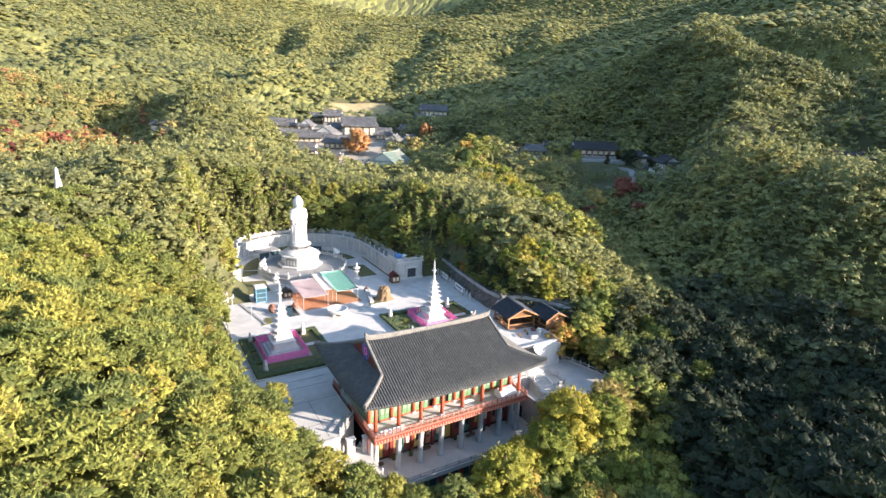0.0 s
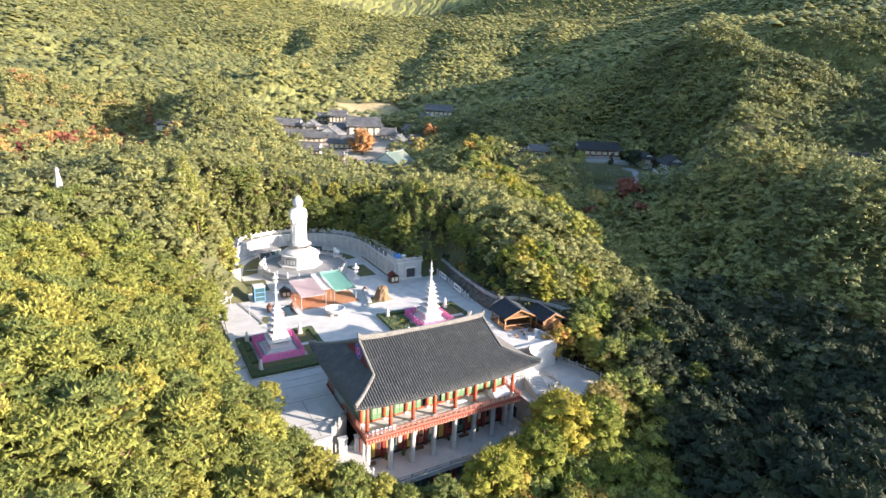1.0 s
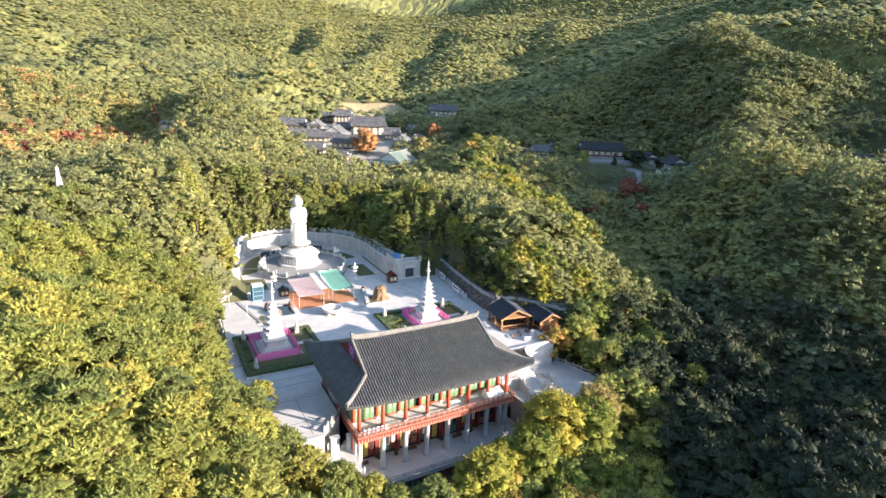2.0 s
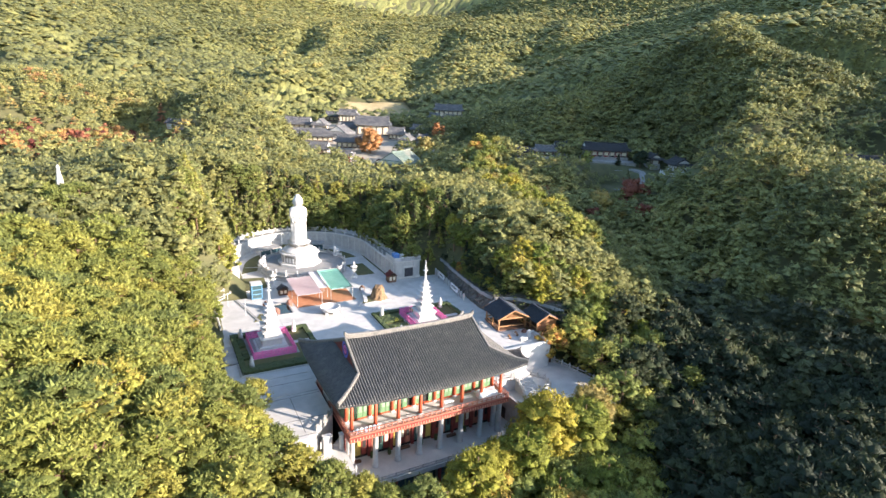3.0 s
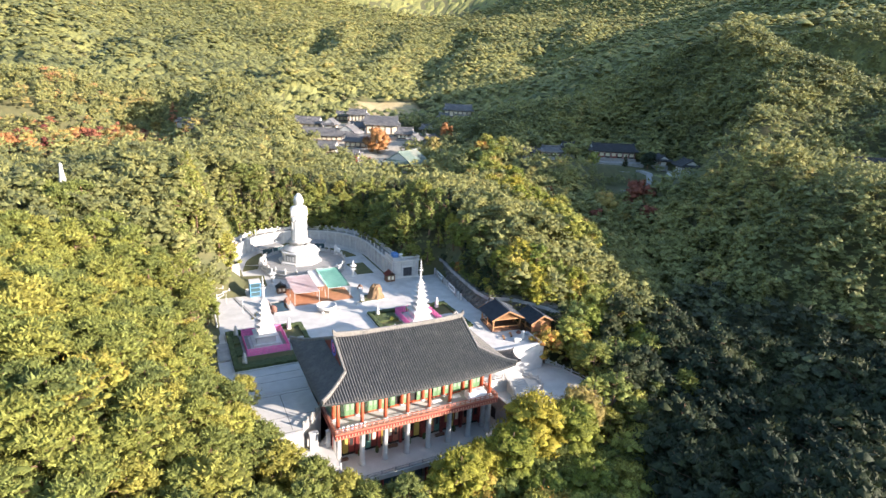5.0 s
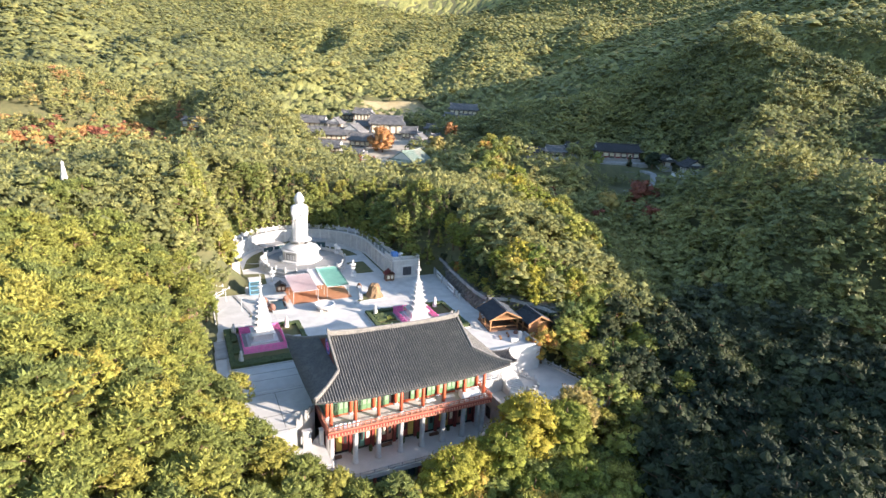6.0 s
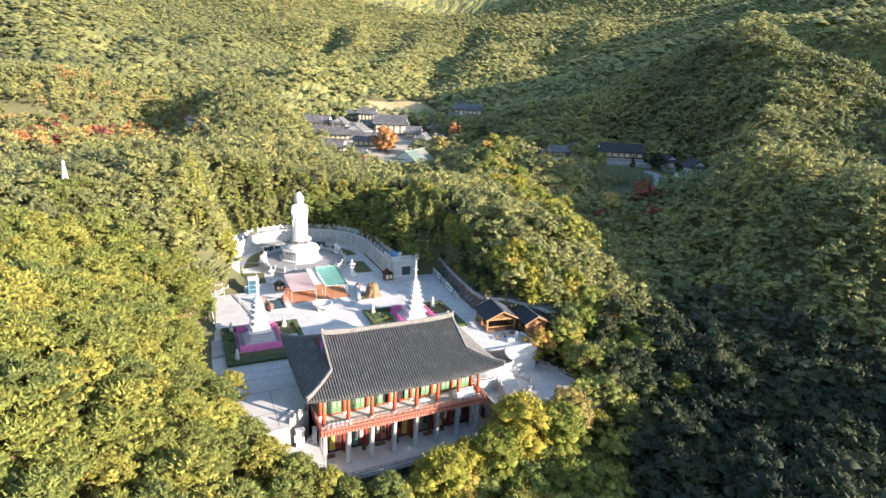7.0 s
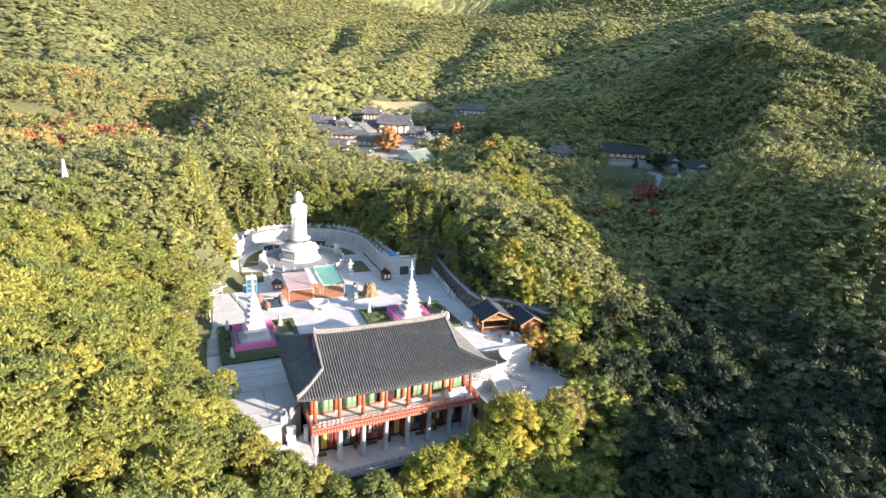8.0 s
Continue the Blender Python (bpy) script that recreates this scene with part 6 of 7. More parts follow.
solid("road", prism(bmesh.new(), [(20.4, -3.0), (36.0, -6.0), (44.5, -2.0), (42.8, 8.0), (41.6, 15.5), (39.6, 21.0), (37.7, 21.0), (37.7, 14.0), (24.0, 14.0), (20.4, 8.0)], -6.2, -5.2), M_PAVE, "pale concrete side road below the court", "road", "structure")
balustrade("road_balustrade", [(38.6, 18.5), (40.3, 14.2), (42.4, 7.4), (44.3, -1.5)], -5.2, -5.2, 2.0, "white granite balustrade along the side road", 1.0)
solid("wall_hall_side", box(bmesh.new(), 19.5, 20.0, -2.0, 9.0, -8.0, -2.2), M_CONCRETE, "grey granite block wall beside the hall", "wall", "structure")
solid("side_door", box(bmesh.new(), -0.06, 0.06, -0.7, 0.7, 0, 2.3), M_DARK, "dark doorway in the side wall", "door", at=(19.48, 4.5, -7.5))

# white monument on the wooded ridge
mz = float(ground_z(-53.3, 70.8))
mo = thing("ridge_monument", (-53.3, 70.8, mz), "white stone monument rising over the ridge trees", "monument")
part("plinth", box(bmesh.new(), -1.2, 1.2, -1.2, 1.2, -1, 1.0), M_STATUE, mo)
part("shaft", lathe(bmesh.new(), [(0.8, 1.0), (0.8, 28.6 - mz), (0.3, 32.2 - mz), (0.42, 32.5 - mz), (0.1, 33.1 - mz)], 6), M_STONE, mo)


# ---------------------------------------------------------------- the old temple precinct in the valley
def hanok(x, y, rz, hx, hy, wall, rise, label, tile=None, timber=None, bays=5, z=None, group="old temple halls"):
    """A tile-roofed timber hall on a stone plinth, front towards its own -y."""
    tile, timber = tile or M_OLDTILE, timber or M_DARKWOOD
    z = float(ground_z(x, y)) if z is None else z
    t = thing("tiled_hall", (x, y, z), label, "hall", group, rz=rz)
    bx, by = hx - 2.0, hy - 1.9
    part("plinth", box(bmesh.new(), -bx - 0.7, bx + 0.7, -by - 0.7, by + 0.7, -2.5, 0.6), M_CONCRETE, t)
    part("wall_body", box(bmesh.new(), -bx, bx, -by, by, 0.6, wall + 0.5), M_PLASTER, t)
    w = 2 * bx / bays
    for k in range(bays + 1):
        for sy in (-1, 1):
            part("column", box(bmesh.new(), -bx + k * w - 0.16, -bx + k * w + 0.16, sy * by - 0.16, sy * by + 0.16, 0.6, wall + 0.4), timber, t)
    for k in range(bays):
        d_ = part("door", box(bmesh.new(), -bx + k * w + 0.35, -bx + (k + 1) * w - 0.35, -by - 0.08, -by + 0.02, 0.7, wall - 0.5), timber if k % 2 else M_DARK, t)
        part("paper_panel", box(bmesh.new(), -bx + k * w + 0.55, -bx + (k + 1) * w - 0.55, -by - 0.11, -by - 0.08, 1.5, wall - 0.8), M_CREAM, d_)
    for sy in (-1, 1):
        part("lintel", box(bmesh.new(), -bx - 0.2, bx + 0.2, sy * by - 0.2, sy * by + 0.2, wall - 0.3, wall + 0.1), timber, t)
    gx, gy = hx - 1.9 * min(1, hy / 4.5), hy * 0.68
    hip_gable(t, hx, hy, gx, gy, wall, wall + rise * 0.36, wall + rise, 0.5, pitch=0.62, seg=5, tile=tile, soffit=timber, gable=M_PLASTER, ridge_w=0.42, plain=True)
    return t


G = "grey tiled old temple hall with white plaster walls"
hanok(61.6, 334.2, -28, 11.0, 6.5, 4.4, 4.4, G)
hanok(75.0, 322.0, 55, 7.0, 5.0, 4.6, 4.0, "grey tiled side hall with its gable turned outward", bays=3)
hanok(61.0, 291.0, -26, 15.0, 6.0, 4.2, 4.2, "long low grey tiled range of rooms", bays=8)
hanok(78.0, 287.5, 52, 9.0, 7.5, 4.6, 5.2, "grey tiled hall with a high swept gable roof", bays=4)
hanok(103.0, 346.5, -26, 8.5, 5.4, 6.2, 3.8, "grey tiled upper hall with a white plastered front", bays=5)
hanok(95.0, 362.0, -26, 6.5, 4.6, 4.4, 3.4, "small grey tiled shrine high on the slope", bays=3)
hanok(105.5, 325.0, -26, 6.0, 4.6, 4.4, 3.4, "small grey tiled side hall", bays=3)
hanok(104.0, 294.5, -24, 12.6, 7.8, 7.4, 5.4, "large grey tiled main hall with white gables and tall windows", bays=5)
hanok(78.0, 262.0, -26, 11.5, 6.0, 4.4, 4.2, "broad grey tiled hall facing the yard", bays=6)
hanok(53.5, 256.5, -34, 9.0, 5.0, 3.6, 3.8, "low grey tiled gate range at the edge of the wood", bays=5)
hanok(63.5, 240.5, -30, 7.5, 3.8, 2.6, 2.2, "low plain tiled range beside the yard wall", bays=4)
hanok(113.0, 274.5, -30, 7.0, 5.0, 4.2, 4.0, G, bays=4)
hanok(111.5, 254.5, 40, 5.5, 4.2, 4.4, 3.2, "grey tiled bell pavilion with white rails", bays=3)
hanok(133.0, 284.5, -36, 5.0, 4.0, 4.0, 3.2, "small grey tiled hall with white gable ends", bays=3)
hanok(123.0, 255.5, 20, 6.0, 4.4, 3.4, 3.0, "small grey tiled hall at the precinct's edge", bays=3)
hanok(186.5, 338.5, -28, 13.0, 6.6, 6.0, 4.6, "broad grey tiled hall standing apart in the shade", bays=6)
hanok(180.5, 311.0, -28, 12.0, 4.4, 3.6, 3.0, "low grey tiled range before the shaded hall", bays=6)
hanok(166.5, 324.0, -28, 6.0, 4.4, 4.0, 3.0, "small grey tiled hall beside the shaded hall", bays=3)
hanok(90.5, 308.0, -26, 6.5, 4.2, 4.2, 3.4, "grey tiled hall crowded between others", bays=3)
hanok(81.0, 195.0, 38, 11.5, 8.5, 4.4, 6.0, "large old pavilion with a weathered green swept roof and red columns", M_GREENTILE, M_RED, 5, 9.0)
# the shaded precinct across the stream
hanok(177.0, 147.0, -26, 13.0, 5.6, 4.0, 3.4, "long dark tiled hall on a stone terrace in the shade", M_TILE, M_DKRED, 7, 21.2, "shaded precinct halls")
hanok(160.5, 163.0, -26, 5.0, 4.0, 3.4, 2.8, "small dark tiled hall beside the long hall", M_TILE, M_DKRED, 3, 21.4, "shaded precinct halls")
hanok(146.0, 158.5, -26, 6.5, 4.2, 3.2, 2.6, "grey tiled hall with a sunlit roof", M_OLDTILE, M_DARKWOOD, 4, 20.5, "shaded precinct halls")
hanok(136.0, 163.0, -20, 4.6, 3.4, 2.8, 2.2, "small low tiled outbuilding", M_TILE, M_DARKWOOD, 3, 20.0, "shaded precinct halls")
hanok(188.5, 108.5, 60, 8.0, 4.8, 3.4, 3.0, "dark tiled lodge with a white balustraded terrace", M_TILE, M_DARKWOOD, 4, 19.2, "shaded precinct halls")
hanok(190.0, 126.0, 60, 7.0, 3.4, 2.8, 2.2, "low dark tiled range beside the lodge", M_TILE, M_DARKWOOD, 4, 20.5, "shaded precinct halls")
hanok(193.0, 36.0, -40, 9.0, 4.8, 3.4, 3.2, "dark tiled hall half hidden behind the wooded spur", M_TILE, M_DKRED, 5, 29.5, "shaded precinct halls")
hanok(204.5, 22.5, -40, 5.5, 4.0, 3.0, 2.6, "dark tiled outbuilding beside a pale yard", M_TILE, M_DARKWOOD, 3, 30.0, "shaded precinct halls")
solid("stone_terrace", prism(bmesh.new(), [(160, 147.5), (157.5, 142), (183, 129.5), (187, 136)], 14.5, 20.6), M_CONCRETE, "pale stone retaining terrace before the long hall", "terrace", "structure")
solid("yard", prism(bmesh.new(), [(156, 142), (153, 136), (180, 123), (184, 129.5)], 12.0, 17.3), M_ROAD, "pale gravel yard before the terrace", "yard", "structure")
solid("lodge_terrace", prism(bmesh.new(), [(176, 103), (187, 96), (192, 99), (180, 112)], 13.5, 19.0), M_PLASTER, "white walled terrace under the lodge", "terrace", "structure")
balustrade("lodge_balustrade", [(180, 111.6), (176.2, 103.2), (186.8, 96.4)], 19.0, 19.0, 2.4, "white balustrade round the lodge terrace", 1.0, M_PLASTER, False)
lane = [(176, 126), (174, 117), (169, 111), (160, 106), (152, 107), (147, 110)]
bm = bmesh.new()
rows = []
for k, (x, y, a) in enumerate(along(lane, 3.0)):
    z = float(ground_z(x, y)) + 0.25
    rows.append([bm.verts.new((x - math.sin(a) * w, y + math.cos(a) * w, z)) for w in (-1.5, 1.5)] + [bm.verts.new((x - math.sin(a) * w, y + math.cos(a) * w, z - 1.5)) for w in (1.5, -1.5)])
for r, s in zip(rows, rows[1:]):
    for j in range(4):
        bm.faces.new((r[j], r[(j + 1) % 4], s[(j + 1) % 4], s[j]))
solid("road", bm, M_ROAD, "pale narrow lane winding through the shaded valley", "road", "structure")
solid("path", prism(bmesh.new(), [(123.0, 79.0), (124.2, 78.2), (130.5, 84.0), (129.5, 85.2)], float(ground_z(126, 81)) - 2.0, float(ground_z(126, 81)) + 1.0), M_ROAD, "short pale path in the shaded valley", "path", "structure")
gravel = surface("village_earth", (0.30, 0.26, 0.20), (0.42, 0.37, 0.29), 0.4, 0.95, 0.3, 5)
gx_, gy_ = np.arange(40, 142, 3.0), np.arange(196, 362, 3.0)
sheet("yard", gx_, gy_, lambda a, b: ground_z(a, b) + 0.12 - 6.0 * (1 - inside(a, b, 52, 128, 210, 346, 8)), gravel)
tagged(bpy.data.objects["yard.001"], "trodden earth yards between the old temple halls", "yard", kind="structure")
M_DRYGRASS = surface("dry_hill_grass", (0.27, 0.22, 0.12), (0.38, 0.31, 0.17), 0.25, 0.95, 0.5, 3, dirt=(0.20, 0.19, 0.08), dirt_scale=0.1)
gx_, gy_ = np.arange(100, 190, 3.0), np.arange(336, 420, 3.0)
sheet("meadow", gx_, gy_, lambda a, b: ground_z(a, b) + 0.3 - 8.0 * (1 - inside(a, b, 116, 174, 350, 402, 8)), M_DRYGRASS)
tagged(bpy.data.objects["meadow"], "dry tan grass slope above the old temple halls", "meadow", kind="structure")
ln2 = [(-130, 150), (-105, 190), (-84, 216), (-60, 222), (-36, 232), (-28, 240)]
bm = bmesh.new()
rows = []
for k, (x, y, a) in enumerate(along(ln2, 4.0)):
    z = float(ground_z(x, y)) + 0.3
    rows.append([bm.verts.new((x - math.sin(a) * w, y + math.cos(a) * w, z)) for w in (-3.2, 3.2)] + [bm.verts.new((x - math.sin(a) * w, y + math.cos(a) * w, z - 1.5)) for w in (3.2, -3.2)])
for r, s in zip(rows, rows[1:]):
    for j in range(4):
        bm.faces.new((r[j], r[(j + 1) % 4], s[(j + 1) % 4], s[j]))
solid("road", bm, M_ROAD, "grey valley road lined with autumn trees", "road", "structure")


def car(x, y, rz, mat, label):
    z = float(ground_z(x, y)) + 0.3
    t = thing("parked_car", (x, y, z), label, "car", "parked cars", rz=rz)
    part("body", box(bmesh.new(), -2.2, 2.2, -0.9, 0.9, 0.35, 0.95, 0.12), mat, t)
    part("cabin", box(bmesh.new(), -1.2, 1.3, -0.8, 0.8, 0.95, 1.5, 0.2), M_GLASS, t)
    for dx in (-1.4, 1.4):
        for dy in (-0.85, 0.85):
            w = lathe(bmesh.new(), [(0.33, -0.12), (0.33, 0.12)], 12)
            bmesh.ops.rotate(w, verts=w.verts, matrix=Matrix.Rotation(math.pi / 2, 3, "X"))
            o = part("wheel", w, M_INK, t)
            o.location = (dx, dy, 0.33)
    return t


M_CARWHITE = surface("white_car_paint", (0.72, 0.72, 0.72), (0.78, 0.78, 0.78), 1, 0.3, 0.0)
M_CARDARK = surface("dark_car_paint", (0.05, 0.055, 0.07), (0.08, 0.085, 0.1), 1, 0.3, 0.0)
for x, y, rz, m, lb in ((-44, 226, 20, M_CARWHITE, "white car parked by the valley road"), (-38, 229, 25, M_CARWHITE, "white car parked in a row by the road"), (-31, 234, 35, M_CARDARK, "dark car parked by the valley road"), (-49, 223.5, 12, M_CARDARK, "dark car parked in a row by the road")):
    car(x, y, rz, m, lb)
car(170, 133, -26, M_CARWHITE, "white car parked in the gravel yard").location.z = 17.3
hs = gable_house("roadside_house", (-31.0, 274.0, float(ground_z(-31.0, 274.0))), -30, 6.0, 4.0, 3.0, 2.0, M_SLATE, "roadside house with a slate roof and white walls", "house")
part("house_wall", box(bmesh.new(), -5.0, 5.0, -3.0, 3.0, 0.3, 2.9), M_PLASTER, hs)
sh = gable_house("roadside_shop", (-20.0, 250.0, float(ground_z(-20.0, 250.0))), -35, 6.5, 4.0, 3.2, 1.8, M_SLATE, "low roadside building with a dark slate roof", "house")
part("house_wall", box(bmesh.new(), -5.5, 5.5, -3.0, 3.0, 0.3, 3.1), M_PLASTER, sh)
# bare bushy specimen trees of the precincts
def plant(models, kind_name, x, y, z, rz, s, label, group):
    trunk_me, crown_me = models
    t = thing(kind_name, (x, y, z), label, "tree", group)
    t.matrix_basis = Matrix.LocRotScale(Vector((x, y, z)), Euler((0, 0, rz)), Vector((s, s, s)))
    for nm, me in (("trunk", trunk_me), ("crown", crown_me)):
        o = new(nm, me)
        o.parent = t
    return t


def clear(x, y):
    """Where no tree stands: the court, its buildings, roads and the far precincts."""
    k = np.zeros(np.shape(x), bool)
    for x0, x1, y0, y1 in ((-29, 38, 12, 48), (-26, 38, 48, 66), (-24, 38, 2, 13), (-19, 34, -12, 4), (22, 42.6, -3, 13), (36, 38.6, 13, 20)):
        k |= (x > x0) & (x < x1) & (y > y0) & (y < y1)
    k |= (np.hypot(x - APSE[0], y - APSE[1]) < APSE[2] + 3.9) | ((np.abs(x - APSE[0]) < APSE[2] + 3.9) & (y > 60) & (y < APSE[1]))
    for x0, x1, y0, y1 in CLEAR:
        k |= (x > x0) & (x < x1) & (y > y0) & (y < y1)
    for cx, cy, r in DISCS:
        k |= np.hypot(x - cx, y - cy) < r
    return k


CLEAR = [(154, 186, 124, 148), (174, 192, 97, 112), (148, 168, 106, 118), (185, 208, 16, 34), (52, 126, 236, 346), (60, 92, 205, 238), (166, 196, 296, 330), (118, 172, 352, 400)]
DISCS = [(81.0, 195.0, 13.0), (41.2, 22.6, 5.2), (44.0, 18.0, 3.0)] + [(float(o.location.x), float(o.location.y), 8.5) for o in bpy.data.objects if o.name.startswith("tiled_hall")] + [(x, y, 4.5) for ln in (lane, ln2) for x, y, a in along(ln, 4.0)] + [(-31, 274, 5), (-20, 250, 5)]


def scatter(x0, x1, y0, y1, step, rng):
    gx, gy = np.meshgrid(np.arange(x0, x1, step), np.arange(y0, y1, step))
    gx = (gx + rng.uniform(-0.42, 0.42, gx.shape) * step).ravel()
    gy = (gy + rng.uniform(-0.42, 0.42, gy.shape) * step).ravel()
    ok = ~clear(gx, gy)
    return gx[ok], gy[ok]


def in_sight(x, y):
    """The valley side that the clearing looks out on."""
    dx, dy = x + 34, y + 70
    ang = np.degrees(np.arctan2(dx, dy))
    return (ang > -22) & (ang < 79)


pines = [tree_model("pine", 9.4, 3.7, 84, 17, 0.42, M_PINE, 11 + k, 1.0) for k in range(6)]
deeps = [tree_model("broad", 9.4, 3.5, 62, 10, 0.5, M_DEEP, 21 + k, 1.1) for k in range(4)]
broads = [tree_model("broad", 9.4, 3.7, 84, 16, 0.36, M_BROAD, 31 + k, 1.0) for k in range(5)]

yellows = [tree_model("broad", 9.4, 3.6, 96, 16, 0.36, M_YELLOW, 41 + k, 1.0) for k in range(3)]

firs = [tree_model("fir", 9.5, 2.3, 38, 17, 0.4, M_PINE, 51 + k) for k in range(4)]
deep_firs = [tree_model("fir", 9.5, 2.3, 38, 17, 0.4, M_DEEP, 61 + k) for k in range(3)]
big_yellows = [tree_model("broad", 9.4, 3.5, 150, 30, 0.27, (M_YELLOW, M_BROAD, M_YELLOW, M_BROAD)[k], 46 + k, 0.98) for k in range(4)]
big_pines = [tree_model("pine", 9.4, 3.6, 150, 17, 0.3, M_PINE, 71 + k, 0.8) for k in range(3)]
big_tans = [tree_model("broad", 9.4, 3.5, 150, 30, 0.27, M_TAN, 56 + k, 0.98) for k in range(2)]


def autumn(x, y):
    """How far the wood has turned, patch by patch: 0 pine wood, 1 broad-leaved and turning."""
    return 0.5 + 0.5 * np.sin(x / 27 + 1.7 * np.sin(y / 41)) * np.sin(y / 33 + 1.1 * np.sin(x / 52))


px, py = scatter(-95, 150, -45, 135, 4.0, RNG)
keep = in_sight(px, py) & (np.hypot(px + 34, py + 70) > 26)
px, py = px[keep], py[keep]
dist = np.hypot(px + 34, py + 70)
near = np.argsort(dist)
made = {"pine": 0, "broad": 0}
rest = []
for i in near:
    x, y = float(px[i]), float(py[i])
    z = float(ground_z(x, y))
    left = x < -18 and y < 100
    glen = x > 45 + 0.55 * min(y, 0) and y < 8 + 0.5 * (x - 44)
    p_broad = 0.12 if left else 0.35 + 0.5 * float(autumn(x, y))
    kind = "broad" if RNG.uniform() < p_broad else "pine"
    if 6 < x < 42 + 0.1 * (y - 45) and 44 < y < 122:
        bank = deep_firs if RNG.uniform() < 0.18 else pines if RNG.uniform() < 0.35 else firs
        plant(bank[int(RNG.integers(3))], "conifer_tree", x, y, z, RNG.uniform(0, 6.28), RNG.uniform(0.8, 1.15), "close-set green conifer on the slope above the court", "conifers")
        continue
    if made[kind] >= (300 if kind == "pine" else 250):
        rest.append((x, y, z))
        continue
    made[kind] += 1
    s, rz = RNG.uniform(0.85, 1.2), RNG.uniform(0, 6.28)
    if -36 < x < -18 and -16 < y < 70:
        s *= 0.8
    # glen trees mostly take the deep leaves, darkening them as shade would
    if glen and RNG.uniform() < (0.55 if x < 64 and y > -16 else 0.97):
        plant(deeps[int(RNG.integers(4))], "evergreen_tree", x, y, z - 1.0, rz, s * 1.3, "deep green evergreen tree with the valley's shade put into its leaf colour", "evergreens")
    elif 36 < x < 130 and 8 < y < 130 and RNG.uniform() < 0.5:
        plant(yellows[int(RNG.integers(3))], "broadleaf_tree", x, y, z, rz, s, "broad-leaved tree turning bright yellow-green", "broad-leaved trees")
    elif kind == "pine":
        plant(pines[int(RNG.integers(6))], "pine_tree", x, y, z, rz, s, "green pine tree with clumped needles on the wooded slope", "pines")
    else:
        plant(broads[int(RNG.integers(5))], "broadleaf_tree", x, y, z, rz, s, "leafy broad-leaved tree turning yellow in autumn", "broad-leaved trees")


for x, y, top, s in ((19.0, -8.6, 5.2, 1.75), (13.2, -11.0, 2.0, 1.5), (25.5, -10.5, 3.5, 1.6), (3.0, -12.2, 1.3, 1.45), (8.2, -10.2, 0.2, 1.2), (22.5, -19.5, -1.2, 1.3), (31.0, -6.0, 2.8, 1.35), (14.5, -18.0, -2.0, 1.3)):
    plant(big_tans[0] if x > 30 else big_yellows[2 * int(RNG.integers(2)) + (0 if 2 < x < 30 else 1)], "broadleaf_tree", x, y, top - 9.0 * s, RNG.uniform(0, 6.28), s, "large broad-leaved tree turning yellow before the hall", "broad-leaved trees")


for x, y, top, s in ((-13.5, -8.2, -0.8, 1.2), (-18.0, -6.5, 1.6, 1.25), (-21.6, -3.4, 3.2, 1.3), (-24.0, 1.4, 4.2, 1.25), (-10.5, -11.0, -1.4, 1.15), (-20.0, -12.0, 2.5, 1.25), (-6.0, -13.0, -0.4, 1.2), (-26.4, 6.6, 4.6, 1.15), (-29.0, 12.5, 5.4, 1.1), (-30.5, 19.0, 6.0, 1.05)):
    plant(big_pines[int(RNG.integers(3))], "pine_tree", x, y, top - 9.0 * s, RNG.uniform(0, 6.28), s, "large green pine at the wood's edge before the hall", "pines")


spots = []
for r, step in ((23.7, 1.9), (25.6, 2.3), (28.0, 2.6), (31.0, 2.9)):
    for a in np.arange(-0.1, math.pi + 0.5, step / r):
        spots.append((APSE[0] + r * math.cos(a), APSE[1] + r * math.sin(a)))
for k in range(15):
    spots.append((-27.6 + RNG.uniform(-2.5, 0.6), 60.0 + 2.2 * k))
    spots.append((-31.0 + RNG.uniform(-2.0, 2.0), 58.0 + 2.4 * k))
    spots.append((27.6 + RNG.uniform(0, 3), 73.0 + 1.1 * k))
for x, y in spots:
    x, y = x + RNG.uniform(-0.6, 0.6), y + RNG.uniform(-0.6, 0.6)
    if x > 20 and y < 70:
        continue
    bank = firs if RNG.uniform() < (0.7 if x < 4 else 0.5) else pines if RNG.uniform() < 0.6 else deep_firs
    plant(bank[int(RNG.integers(3))], "conifer_tree", x, y, float(ground_z(x, y)) - 0.3, RNG.uniform(0, 6.28), RNG.uniform(0.6, 1.2), "close-set green conifer behind the curved wall", "conifers")


# tall sunlit trees on the spur between the court and the old halls
SPUR = [Vector(p) for p in ((126, 172), (112, 154), (97, 138), (90, 118), (90, 100), (84, 80), (79, 58), (72, 42))]
for k in range(64):
    a = RNG.uniform(0, len(SPUR) - 1.001)
    p = SPUR[int(a)].lerp(SPUR[int(a) + 1], a % 1)
    x, y = p.x + RNG.uniform(-11, 9), p.y + RNG.uniform(-9, 9)
    bank, name, label, group = (
        (yellows, "broadleaf_tree", "tall broad-leaved tree turning yellow-green on the spur", "broad-leaved trees"),
        (pines, "pine_tree", "tall green pine with open clumped needles on the spur", "pines"),
        (big_tans, "broadleaf_tree", "tall dry tan autumn tree on the spur", "broad-leaved trees"),
        (broads, "broadleaf_tree", "tall leafy broad-leaved tree on the spur", "broad-leaved trees"))[(0, 1, 3, 0, 1, 3, 2)[k % 7]]
    plant(bank[int(RNG.integers(len(bank)))], name, x, y, float(ground_z(x, y)) + 0.3, RNG.uniform(0, 6.28), RNG.uniform(1.05, 1.45), label, group)


